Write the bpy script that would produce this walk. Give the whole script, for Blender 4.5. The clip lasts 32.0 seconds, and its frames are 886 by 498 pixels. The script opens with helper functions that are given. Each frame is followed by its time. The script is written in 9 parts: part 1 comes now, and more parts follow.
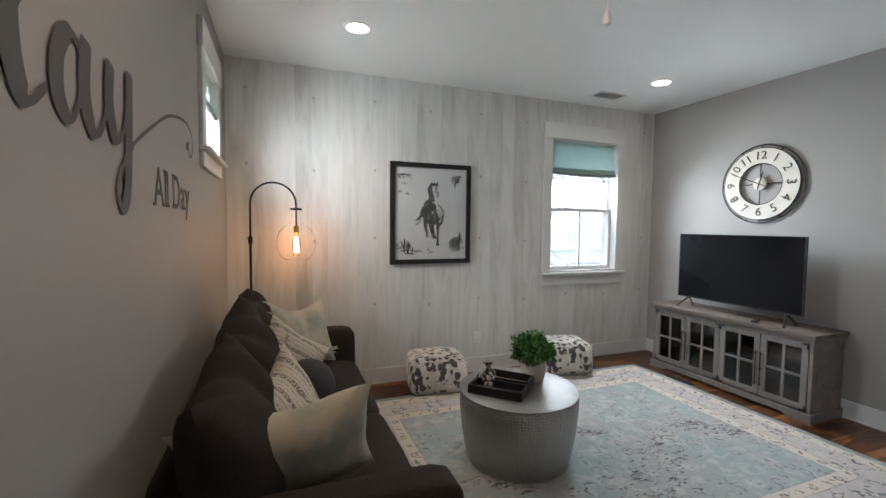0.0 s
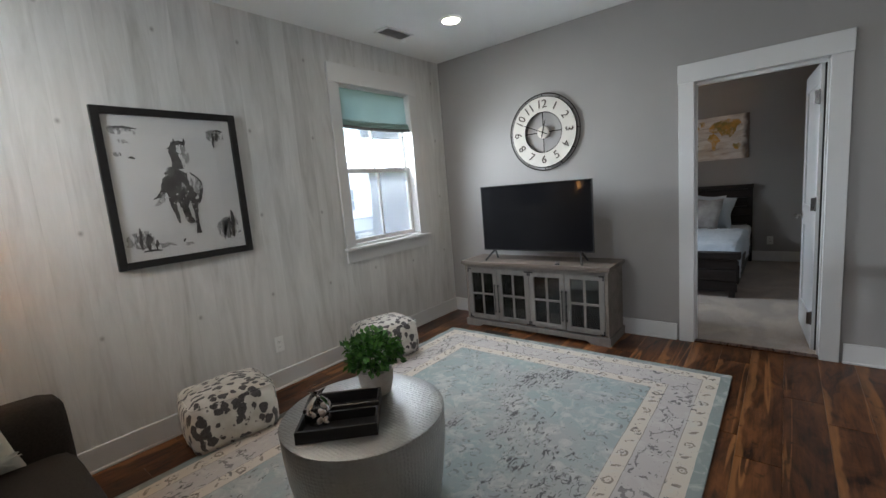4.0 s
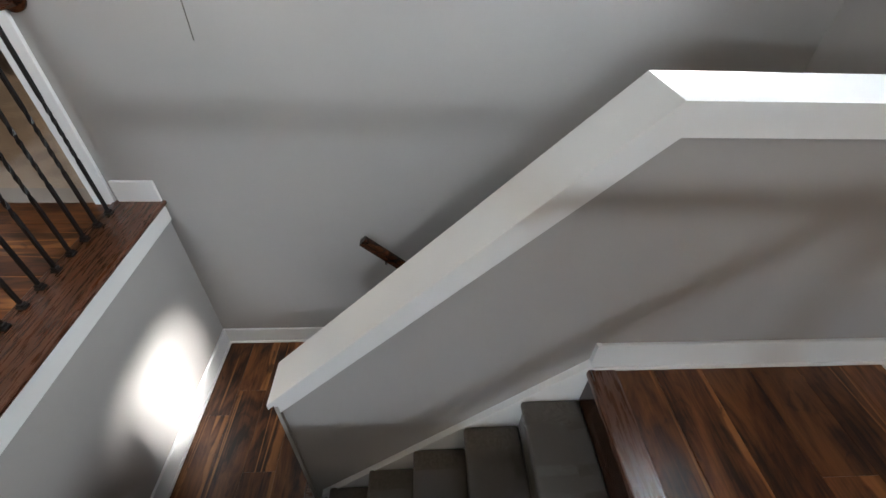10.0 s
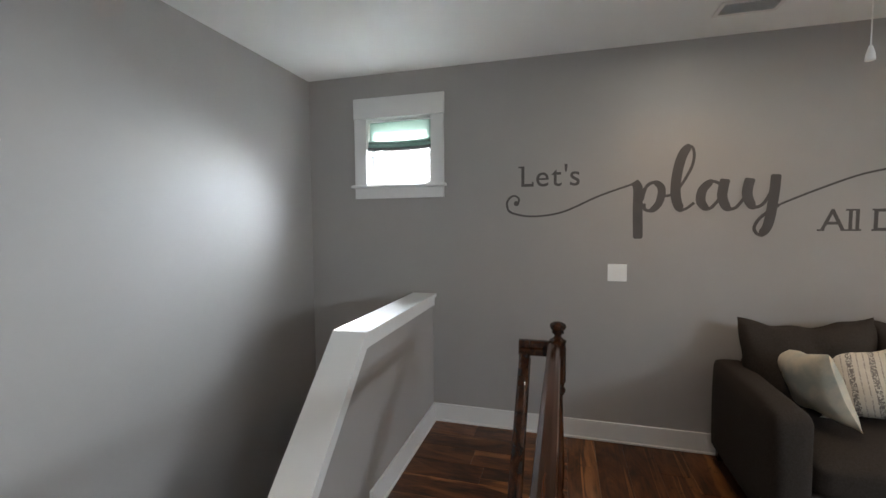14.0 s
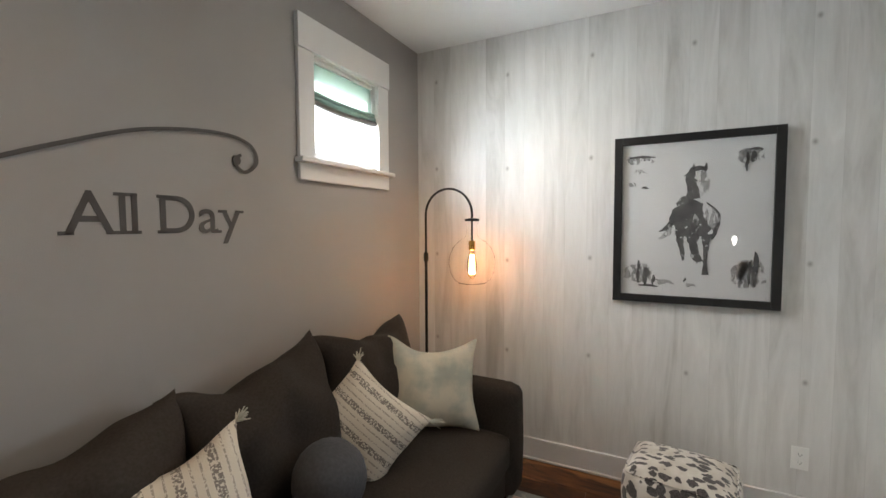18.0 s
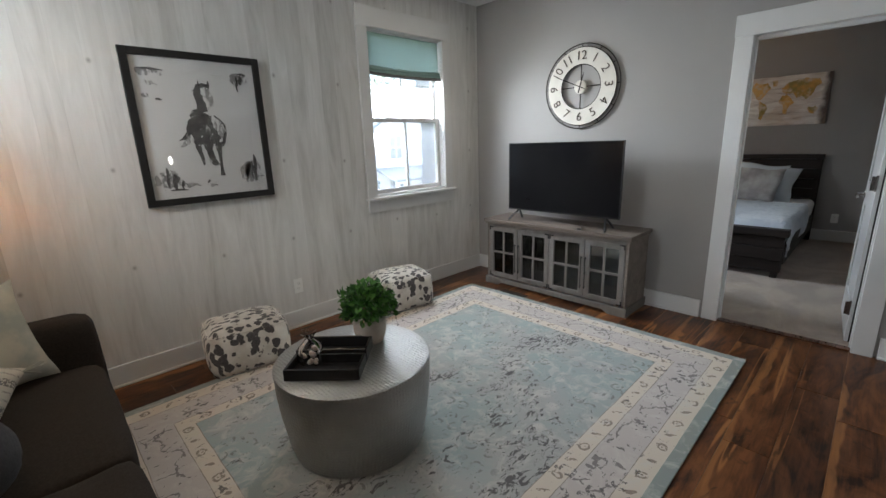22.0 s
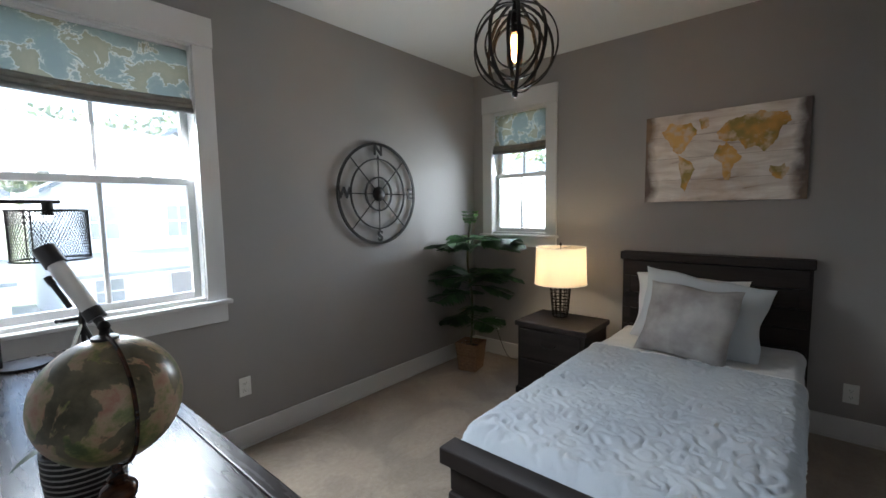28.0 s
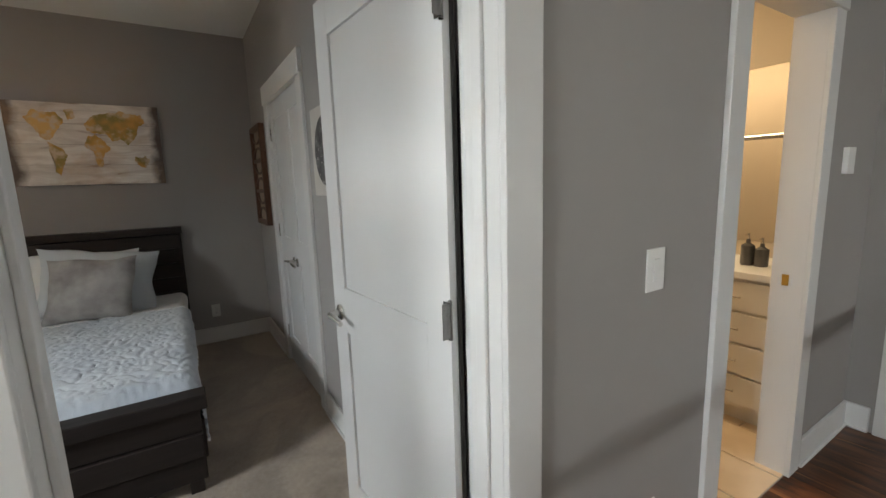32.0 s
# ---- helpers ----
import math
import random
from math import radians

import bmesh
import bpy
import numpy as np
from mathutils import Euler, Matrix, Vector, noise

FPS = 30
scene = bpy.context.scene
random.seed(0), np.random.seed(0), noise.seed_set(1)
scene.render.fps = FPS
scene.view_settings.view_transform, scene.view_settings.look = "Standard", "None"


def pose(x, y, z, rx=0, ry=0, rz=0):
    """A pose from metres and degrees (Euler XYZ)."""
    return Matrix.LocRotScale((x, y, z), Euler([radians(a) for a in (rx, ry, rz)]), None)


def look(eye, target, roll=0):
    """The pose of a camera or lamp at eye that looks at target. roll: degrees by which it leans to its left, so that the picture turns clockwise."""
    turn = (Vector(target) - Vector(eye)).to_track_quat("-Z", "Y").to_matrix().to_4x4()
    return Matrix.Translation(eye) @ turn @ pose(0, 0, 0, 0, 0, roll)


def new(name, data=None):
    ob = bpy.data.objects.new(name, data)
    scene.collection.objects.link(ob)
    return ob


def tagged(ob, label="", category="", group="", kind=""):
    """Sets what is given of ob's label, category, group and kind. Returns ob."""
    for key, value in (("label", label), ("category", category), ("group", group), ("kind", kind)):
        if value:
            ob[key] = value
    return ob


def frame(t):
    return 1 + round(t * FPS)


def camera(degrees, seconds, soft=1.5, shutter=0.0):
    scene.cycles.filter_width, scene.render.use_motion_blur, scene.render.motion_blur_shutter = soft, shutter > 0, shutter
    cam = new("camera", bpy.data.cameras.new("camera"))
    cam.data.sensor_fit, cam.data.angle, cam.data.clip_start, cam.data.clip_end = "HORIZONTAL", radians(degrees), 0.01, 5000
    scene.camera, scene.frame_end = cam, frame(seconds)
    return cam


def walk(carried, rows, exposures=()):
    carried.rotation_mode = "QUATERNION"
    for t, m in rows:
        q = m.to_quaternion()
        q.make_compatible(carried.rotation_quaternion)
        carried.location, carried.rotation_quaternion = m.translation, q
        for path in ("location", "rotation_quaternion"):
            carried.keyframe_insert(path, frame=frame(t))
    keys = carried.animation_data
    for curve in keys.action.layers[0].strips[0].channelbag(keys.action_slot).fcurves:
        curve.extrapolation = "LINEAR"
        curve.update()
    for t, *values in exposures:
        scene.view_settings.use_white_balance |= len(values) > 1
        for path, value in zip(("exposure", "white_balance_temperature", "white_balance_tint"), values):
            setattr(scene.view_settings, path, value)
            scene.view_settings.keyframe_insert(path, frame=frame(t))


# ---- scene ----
cam = camera(92.7, 32.0)
PATH = [
    (0, (0.394, 1.643, 1.45), (1.114, 3.506, 1.338), 0.6),
    (0.5, (0.397, 1.65, 1.443), (1.386, 3.381, 1.282), 0.0),
    (1, (0.374, 1.654, 1.432), (1.445, 3.332, 1.238), -0.7),
    (1.5, (0.367, 1.643, 1.421), (1.421, 3.331, 1.22), -1.5),
    (2, (0.372, 1.766, 1.401), (1.373, 3.484, 1.19), -1.9),
    (2.5, (0.444, 1.936, 1.381), (1.424, 3.667, 1.175), -2.5),
    (4.5, (0.694, 2.463, 1.413), (2.38, 3.418, 0.921), -7.5),
    (5, (0.732, 2.332, 1.209), (2.436, 2.979, 0.385), -9.4),
    (5.5, (0.727, 2.278, 1.105), (2.32, 2.683, -0.034), -9.7),
    (6, (0.748, 2.302, 1.121), (2.254, 2.534, -0.175), -6.8),
    (6.5, (0.778, 2.275, 1.143), (2.268, 2.361, -0.188), -4.1),
    (7, (0.844, 2.112, 1.263), (2.36, 1.979, -0.035), -1.8),
    (7.5, (0.933, 1.885, 1.344), (2.442, 1.403, 0.123), 0.6),
    (8, (0.996, 1.796, 1.434), (2.359, 0.97, 0.226), 1.4),
    (8.5, (1.175, 1.84, 1.42), (2.309, 0.724, 0.207), 1.2),
    (9, (1.385, 1.773, 1.411), (2.174, 0.436, 0.15), 0.8),
    (9.5, (1.594, 1.682, 1.375), (1.941, 0.216, 0.059), 1.0),
    (10, (1.8, 1.695, 1.352), (1.688, 0.187, 0.042), 2.4),
    (10.5, (2.019, 1.788, 1.35), (1.495, 0.268, 0.16), 4.2),
    (11, (2.272, 1.738, 1.375), (1.335, 0.283, 0.372), 4.3),
    (11.5, (2.456, 1.907, 1.431), (1.215, 0.513, 0.712), 3.7),
    (12, (2.629, 1.914, 1.497), (1.113, 0.694, 1.034), 3.6),
    (12.5, (2.796, 1.886, 1.556), (1.122, 0.828, 1.28), 2.5),
    (13, (2.932, 1.903, 1.58), (1.17, 0.973, 1.401), 1.3),
    (13.5, (3.074, 1.856, 1.588), (1.233, 1.085, 1.454), 0.1),
    (14, (3.164, 1.792, 1.573), (1.243, 1.248, 1.45), -0.4),
    (14.5, (3.21, 1.886, 1.571), (1.231, 1.622, 1.451), -0.8),
    (16.5, (2.443, 2.333, 1.511), (0.588, 3.079, 1.451), 0.3),
    (17, (2.184, 2.443, 1.537), (0.476, 3.482, 1.48), 0.4),
    (17.5, (1.949, 2.613, 1.533), (0.503, 3.993, 1.465), 0.2),
    (18, (1.542, 2.721, 1.528), (0.645, 4.506, 1.419), -0.3),
    (18.5, (1.434, 2.763, 1.463), (1.111, 4.732, 1.327), -0.9),
    (19, (1.352, 2.713, 1.477), (1.705, 4.671, 1.274), -2.0),
    (19.5, (1.346, 2.61, 1.413), (2.195, 4.403, 1.159), -2.9),
    (20, (1.269, 2.499, 1.381), (2.452, 4.078, 1.058), -3.4),
    (20.5, (1.159, 2.32, 1.374), (2.495, 3.752, 0.97), -3.0),
    (21, (0.999, 2.262, 1.366), (2.376, 3.633, 0.89), -2.4),
    (21.5, (0.866, 2.15, 1.393), (2.228, 3.525, 0.886), -2.2),
    (22, (0.811, 2.242, 1.428), (2.157, 3.636, 0.936), -2.0),
    (22.5, (1.072, 2.362, 1.42), (2.476, 3.714, 0.973), -1.6),
    (23, (1.413, 2.501, 1.447), (2.955, 3.714, 1.054), -1.1),
    (23.5, (1.835, 2.583, 1.465), (3.525, 3.586, 1.093), -0.6),
    (24, (2.254, 2.539, 1.431), (4.065, 3.313, 1.083), -0.0),
    (24.5, (2.712, 2.527, 1.427), (4.583, 3.141, 1.078), 0.4),
    (26.5, (4.223, 2.458, 1.398), (5.996, 3.355, 1.173), -0.6),
    (27, (4.363, 2.438, 1.452), (6.032, 3.512, 1.213), -0.9),
    (27.5, (4.528, 2.683, 1.449), (6.134, 3.856, 1.235), -0.8),
    (28, (4.666, 2.81, 1.452), (6.171, 4.114, 1.268), -0.9),
    (28.5, (4.693, 2.887, 1.469), (6.14, 4.26, 1.323), -1.1),
    (29, (4.715, 2.898, 1.475), (6.189, 4.24, 1.316), -1.2),
    (29.5, (4.724, 2.867, 1.443), (6.341, 4.029, 1.249), -1.1),
    (30, (4.614, 2.809, 1.412), (6.421, 3.637, 1.194), -1.2),
    (30.5, (4.39, 2.708, 1.43), (6.331, 3.135, 1.195), -1.5),
    (31, (4.209, 2.775, 1.42), (6.191, 2.715, 1.163), -2.2),
    (31.5, (3.996, 2.775, 1.414), (5.892, 2.200, 1.137), -2.4),
    (32, (3.767, 2.778, 1.412), (5.443, 1.732, 1.101), -1.9),
]
EXPOSURES = [(0.0, 3.08, 6200, 10), (1.0, 2.83, 6250, 10), (2.5, 2.75, 6150, 10), (4.5, 2.75, 6200, 10), (5.0, 2.85, 6150, 10), (6.0, 3.9, 6200, 10), (7.0, 4.05, 6300, 10), (8.0, 4.05, 5900, 10), (10.0, 3.9, 6250, 10), (12.0, 3.85, 6200, 10),
             (13.0, 3.75, 6450, 10), (14.0, 3.65, 6200, 10), (17.0, 3.6, 6500, 10), (18.0, 3.44, 6350, 10), (19.0, 3.1, 6050, 10), (20.0, 2.65, 6200, 10), (22.5, 2.9, 6350, 10), (24.0, 2.7, 7050, 10), (26.5, 3.6, 6750, 10), (27.0, 3.8, 6700, 10),
             (28.0, 3.08, 6250, 10), (29.0, 2.68, 6350, 10), (30.0, 2.88, 6650, 10), (30.5, 2.95, 6800, 10), (31.0, 3.15, 7400, 10), (32.0, 3.06, 6900, 10)]
walk(cam, [(t, look(eye, target, roll)) for t, eye, target, roll in PATH], EXPOSURES)

# ---- world, sun, lamps ----
SUN_EL, SUN_FROM = radians(41.8), (-3.16, 0.17)
world = bpy.data.worlds.new("sky_world")
scene.world = world
world.use_nodes = True
sky = world.node_tree.nodes.new("ShaderNodeTexSky")
sky.sky_type, sky.sun_disc, sky.sun_elevation = "NISHITA", False, SUN_EL
sky.sun_rotation = math.atan2(SUN_FROM[0], SUN_FROM[1])
sky.air_density, sky.dust_density = 1.0, 2.0
world.node_tree.nodes["Background"].inputs[1].default_value = 0.15
world.node_tree.links.new(sky.outputs[0], world.node_tree.nodes["Background"].inputs[0])


def lamp(name, kind, m, power, colour=(1, 1, 1), size=0.1, size_y=None, spot=None, blend=0.5, spread=180):
    data = bpy.data.lights.new(name, kind)
    data.energy, data.color = power, colour
    if kind == "SUN":
        data.angle = size
    elif kind == "AREA":
        data.shape, data.size, data.size_y, data.spread = "RECTANGLE", size, size_y or size, radians(spread)
    else:
        data.shadow_soft_size = size
    if spot:
        data.spot_size, data.spot_blend = radians(spot), blend
    ob = new(name, data)
    ob.matrix_world = m
    return ob


lamp("sun", "SUN", look((-3.16, 0.17, 2.84), (0, 0, 0)), 5.0, (1.0, 0.96, 0.90), radians(7.0))
SKY = (0.88, 0.95, 1.0)
# the sky's light in each window opening
lamp("window_light_north", "AREA", look((3.495, 5.552, 1.865), (3.495, 4.0, 1.0)), 5.8, SKY, 0.84, 0.32, spread=140)
lamp("window_light_west", "AREA", look((-0.152, 4.615, 2.01), (2.0, 4.59, 1.3)), 3.0, SKY, 0.52, 0.28, spread=150)
lamp("window_light_stair", "AREA", look((-0.152, 0.535, 2.03), (1.0, 0.45, 1.10)), 4.0, SKY, 0.52, 0.28, spread=110)
lamp("window_light_bedroom", "AREA", look((5.15, 5.552, 1.865), (5.05, 4.3, 0.4)), 5.6, SKY, 0.84, 0.32, spread=130)
lamp("window_light_east", "AREA", look((8.282, 4.90, 1.60), (6.0, 4.90, 0.8)), 2.0, SKY, 0.54, 0.74, spread=140)
# ceiling downlights
for cx, cy, power, cone, warm in ((0.89, 4.54, 2.2, 130, 0.58), (3.61, 4.56, 2.1, 120, 0.56), (0.76, 2.56, 1.7, 138, 0.22)):
    lamp("downlight_beam", "SPOT", look((cx, cy, 2.725), (cx, cy, 0)), power, (1.0, 0.40 + 0.7 * warm, warm), 0.05, None, cone, 1.0)
lamp("floor_lamp_glow", "POINT", pose(0.515, 5.17, 1.28), 0.034, (1.0, 0.52, 0.32), 0.03)
lamp("table_lamp_glow", "POINT", pose(7.78, 4.28, 0.99), 0.19, (1.0, 0.70, 0.42), 0.04)
lamp("pendant_glow", "POINT", pose(6.465, 3.90, 2.205), 0.10, (1.0, 0.70, 0.42), 0.03)
lamp("sconce_glow", "POINT", pose(2.68, -0.13, 1.30), 0.018, (1.0, 0.95, 0.88), 0.04)
lamp("bath_glow", "AREA", look((5.7, 0.7, 2.6), (5.7, 0.7, 0)), 3.4, (1.0, 0.76, 0.48), 0.8, 0.5)

# ---- materials ----
def material(name, colour, rough=0.6, metal=0.0, second=None, scale=8.0, mix=0.5, bump=0.0, bump_scale=60.0,
             stretch=(1, 1, 1), detail=4.0, spread=0.0, sheen=0.0, coat=0.0, emit=0.0, alpha=1.0):
    """Principled surface: two colours by a soft noise, spread by object, fine bump."""
    m = bpy.data.materials.new(name)
    m.use_nodes = True
    t = m.node_tree
    b = t.nodes["Principled BSDF"]
    b.inputs["Roughness"].default_value, b.inputs["Metallic"].default_value = rough, metal
    b.inputs["Sheen Weight"].default_value, b.inputs["Coat Weight"].default_value = sheen, coat
    b.inputs["Base Color"].default_value = (*colour, 1)
    co = t.nodes.new("ShaderNodeTexCoord")
    mp = t.nodes.new("ShaderNodeMapping")
    mp.inputs["Scale"].default_value = stretch
    t.links.new(co.outputs["Object"], mp.inputs[0])
    if second:
        n = t.nodes.new("ShaderNodeTexNoise")
        n.inputs["Scale"].default_value, n.inputs["Detail"].default_value = scale, detail
        t.links.new(mp.outputs[0], n.inputs[0])
        r = t.nodes.new("ShaderNodeValToRGB")
        r.color_ramp.elements[0].position, r.color_ramp.elements[1].position = 0.5 - mix / 2, 0.5 + mix / 2
        r.color_ramp.elements[0].color, r.color_ramp.elements[1].color = (*colour, 1), (*second, 1)
        t.links.new(n.outputs[0], r.inputs[0])
        last = r.outputs[0]
        if spread:
            info = t.nodes.new("ShaderNodeObjectInfo")
            hsv = t.nodes.new("ShaderNodeHueSaturation")
            rng = t.nodes.new("ShaderNodeMapRange")
            rng.inputs["To Min"].default_value, rng.inputs["To Max"].default_value = 1 - spread, 1 + spread
            t.links.new(info.outputs["Random"], rng.inputs[0])
            t.links.new(rng.outputs[0], hsv.inputs["Value"])
            t.links.new(last, hsv.inputs["Color"])
            last = hsv.outputs[0]
        t.links.new(last, b.inputs["Base Color"])
    if bump:
        n2 = t.nodes.new("ShaderNodeTexNoise")
        n2.inputs["Scale"].default_value, n2.inputs["Detail"].default_value = bump_scale, 3
        t.links.new(mp.outputs[0], n2.inputs[0])
        bp = t.nodes.new("ShaderNodeBump")
        bp.inputs["Strength"].default_value, bp.inputs["Distance"].default_value = bump, 0.004
        t.links.new(n2.outputs[0], bp.inputs["Height"])
        t.links.new(bp.outputs[0], b.inputs["Normal"])
    if emit:
        b.inputs["Emission Color"].default_value, b.inputs["Emission Strength"].default_value = (*colour, 1), emit
    return m


class Nodes:
    """Short hand for wiring a node tree."""

    def __init__(self, m):
        self.t = m.node_tree
        self.b = self.t.nodes.get("Principled BSDF")

    def add(self, kind, **values):
        n = self.t.nodes.new("ShaderNode" + kind)
        for key, v in values.items():
            n.inputs[key.replace("_", " ")].default_value = v
        return n

    def math(self, op, a, b=None, c=None):
        n = self.t.nodes.new("ShaderNodeMath")
        n.operation = op
        for k, v in enumerate((a, b, c)):
            if v is None:
                continue
            if isinstance(v, (int, float)):
                n.inputs[k].default_value = v
            else:
                self.t.links.new(v, n.inputs[k])
        return n.outputs[0]

    def link(self, a, b):
        self.t.links.new(a, b)

    def ramp(self, value, stops):
        r = self.t.nodes.new("ShaderNodeValToRGB")
        e = r.color_ramp.elements
        while len(e) < len(stops):
            e.new(0.5)
        for k, (p, c) in enumerate(stops):
            e[k].position, e[k].color = p, (*c, 1) if len(c) == 3 else c
        self.t.links.new(value, r.inputs[0])
        return r.outputs[0]

    def mix(self, f, a, b, how="MIX"):
        n = self.t.nodes.new("ShaderNodeMix")
        n.data_type, n.blend_type = "RGBA", how
        for s, v in ((0, f), (6, a), (7, b)):
            if isinstance(v, (int, float)):
                n.inputs[s].default_value = v
            elif isinstance(v, tuple):
                n.inputs[s].default_value = (*v, 1) if len(v) == 3 else v
            else:
                self.t.links.new(v, n.inputs[s])
        return n.outputs[2]

    def coords(self, kind="Object", scale=(1, 1, 1), offset=None):
        co = self.t.nodes.new("ShaderNodeTexCoord")
        mp = self.t.nodes.new("ShaderNodeMapping")
        mp.inputs["Scale"].default_value = scale
        self.t.links.new(co.outputs[kind], mp.inputs[0])
        return mp.outputs[0]

    def noise(self, vec, scale, detail=4.0, rough=0.5, distortion=0.0):
        n = self.add("TexNoise", Scale=scale, Detail=detail, Roughness=rough, Distortion=distortion)
        self.link(vec, n.inputs[0])
        return n.outputs[0]

    def bump(self, height, strength, distance=0.004):
        n = self.add("Bump", Strength=strength, Distance=distance)
        self.link(height, n.inputs["Height"])
        self.link(n.outputs[0], self.b.inputs["Normal"])


def plain(name, rough=0.6, metal=0.0):
    m = bpy.data.materials.new(name)
    m.use_nodes = True
    n = Nodes(m)
    n.b.inputs["Roughness"].default_value, n.b.inputs["Metallic"].default_value = rough, metal
    return m, n


def wood(name, dark, light, rough=0.35, along=0, grain=1.0, spread=0.2, coat=0.0, streak=None, relief=0.15):
    """Wood with grain that runs along one axis of the object, each piece with a shift of its own."""
    m, n = plain(name, rough)
    n.b.inputs["Coat Weight"].default_value = coat
    s = [14.0 * grain] * 3
    s[along] = 1.1 * grain
    co = n.t.nodes.new("ShaderNodeTexCoord")
    info = n.t.nodes.new("ShaderNodeObjectInfo")
    add = n.t.nodes.new("ShaderNodeVectorMath")
    sc = n.t.nodes.new("ShaderNodeVectorMath")
    sc.operation = "SCALE"
    sc.inputs[0].default_value = (7.3, 3.1, 5.7)
    n.link(info.outputs["Random"], sc.inputs["Scale"])
    n.link(co.outputs["Object"], add.inputs[0])
    n.link(sc.outputs[0], add.inputs[1])
    mp = n.t.nodes.new("ShaderNodeMapping")
    mp.inputs["Scale"].default_value = s
    n.link(add.outputs[0], mp.inputs[0])
    v = mp.outputs[0]
    broad = n.noise(v, 0.55, 3, 0.55, 1.2)
    fine = n.noise(v, 4.0, 5, 0.6, 0.6)
    g = n.math("MULTIPLY_ADD", fine, 0.35, n.math("MULTIPLY", broad, 0.65))
    stops = [(0.32, dark), (0.68, light)]
    if streak:
        stops = [(0.30, dark), (0.52, light), (0.62, streak), (0.74, light)]
    c = n.ramp(g, stops)
    hsv = n.t.nodes.new("ShaderNodeHueSaturation")
    rng = n.add("MapRange")
    rng.inputs["To Min"].default_value, rng.inputs["To Max"].default_value = 1 - spread, 1 + spread
    n.link(info.outputs["Random"], rng.inputs[0])
    n.link(rng.outputs[0], hsv.inputs["Value"])
    n.link(c, hsv.inputs["Color"])
    n.link(hsv.outputs[0], n.b.inputs["Base Color"])
    n.link(n.math("MULTIPLY_ADD", fine, 0.18, rough - 0.06), n.b.inputs["Roughness"])
    n.bump(fine, relief, 0.002)
    return m


def streaked_floor(name):
    """Dark acacia boards: mottled brown with pale wavy sapwood streaks along the board."""
    m, n = plain(name, 0.32)
    n.b.inputs["Specular IOR Level"].default_value = 0.35
    co = n.t.nodes.new("ShaderNodeTexCoord")
    info = n.t.nodes.new("ShaderNodeObjectInfo")
    add, sc = n.t.nodes.new("ShaderNodeVectorMath"), n.t.nodes.new("ShaderNodeVectorMath")
    sc.operation = "SCALE"
    sc.inputs[0].default_value = (17.3, 3.1, 5.7)
    n.link(info.outputs["Random"], sc.inputs["Scale"])
    n.link(co.outputs["Object"], add.inputs[0])
    n.link(sc.outputs[0], add.inputs[1])

    def stretched(x, y):
        mp = n.t.nodes.new("ShaderNodeMapping")
        mp.inputs["Scale"].default_value = (x, y, y)
        n.link(add.outputs[0], mp.inputs[0])
        return mp.outputs[0]

    cloud = n.noise(stretched(2.2, 6.5), 1.0, 4, 0.6, 1.4)
    grain = n.noise(stretched(5.0, 75.0), 1.0, 4, 0.6, 0.4)
    c = n.ramp(n.math("MULTIPLY_ADD", grain, 0.30, n.math("MULTIPLY", cloud, 0.75)), [(0.41, (0.013, 0.0050, 0.0030)), (0.51, (0.072, 0.025, 0.0092)), (0.66, (0.155, 0.060, 0.021))])
    vein = n.noise(stretched(0.42, 8.5), 1.0, 2.0, 0.5, 0.7)
    thin = n.ramp(n.math("ABSOLUTE", n.math("SUBTRACT", vein, 0.61)), [(0.006, (1, 1, 1)), (0.026, (0, 0, 0))])
    c = n.mix(n.math("MULTIPLY", thin, 0.80), c, (0.290, 0.128, 0.044))
    place = n.t.nodes.new("ShaderNodeSeparateXYZ")
    n.link(co.outputs["Object"], place.inputs[0])
    wave = n.math("MULTIPLY_ADD", n.noise(stretched(1.5, 3.0), 1.0, 3, 0.5, 0.3), 0.22, -0.11)
    edge = n.math("ADD", place.outputs[1], wave)
    sap = n.ramp(edge, [(0.046, (0, 0, 0)), (0.054, (1, 1, 1)), (0.074, (1, 1, 1)), (0.100, (0.35, 0.35, 0.35))])
    sap = n.math("MULTIPLY", sap, n.math("GREATER_THAN", info.outputs["Random"], 0.42))
    c = n.mix(n.math("MULTIPLY", sap, n.math("MULTIPLY_ADD", grain, 0.7, 0.28)), c, (0.285, 0.125, 0.042))
    knot = n.ramp(n.noise(stretched(6.0, 11.0), 1.0, 3, 0.5, 2.0), [(0.62, (0, 0, 0)), (0.72, (1, 1, 1))])
    c = n.mix(n.math("MULTIPLY", knot, 0.7), c, (0.014, 0.006, 0.004))
    hsv = n.t.nodes.new("ShaderNodeHueSaturation")
    rng = n.add("MapRange")
    rng.inputs["To Min"].default_value, rng.inputs["To Max"].default_value = 0.80, 1.22
    n.link(info.outputs["Random"], rng.inputs[0])
    n.link(rng.outputs[0], hsv.inputs["Value"])
    n.link(c, hsv.inputs["Color"])
    n.link(hsv.outputs[0], n.b.inputs["Base Color"])
    n.link(n.math("MULTIPLY_ADD", grain, 0.18, 0.24), n.b.inputs["Roughness"])
    n.bump(n.math("MULTIPLY_ADD", cloud, 1.5, grain), 0.22, 0.002)
    return m


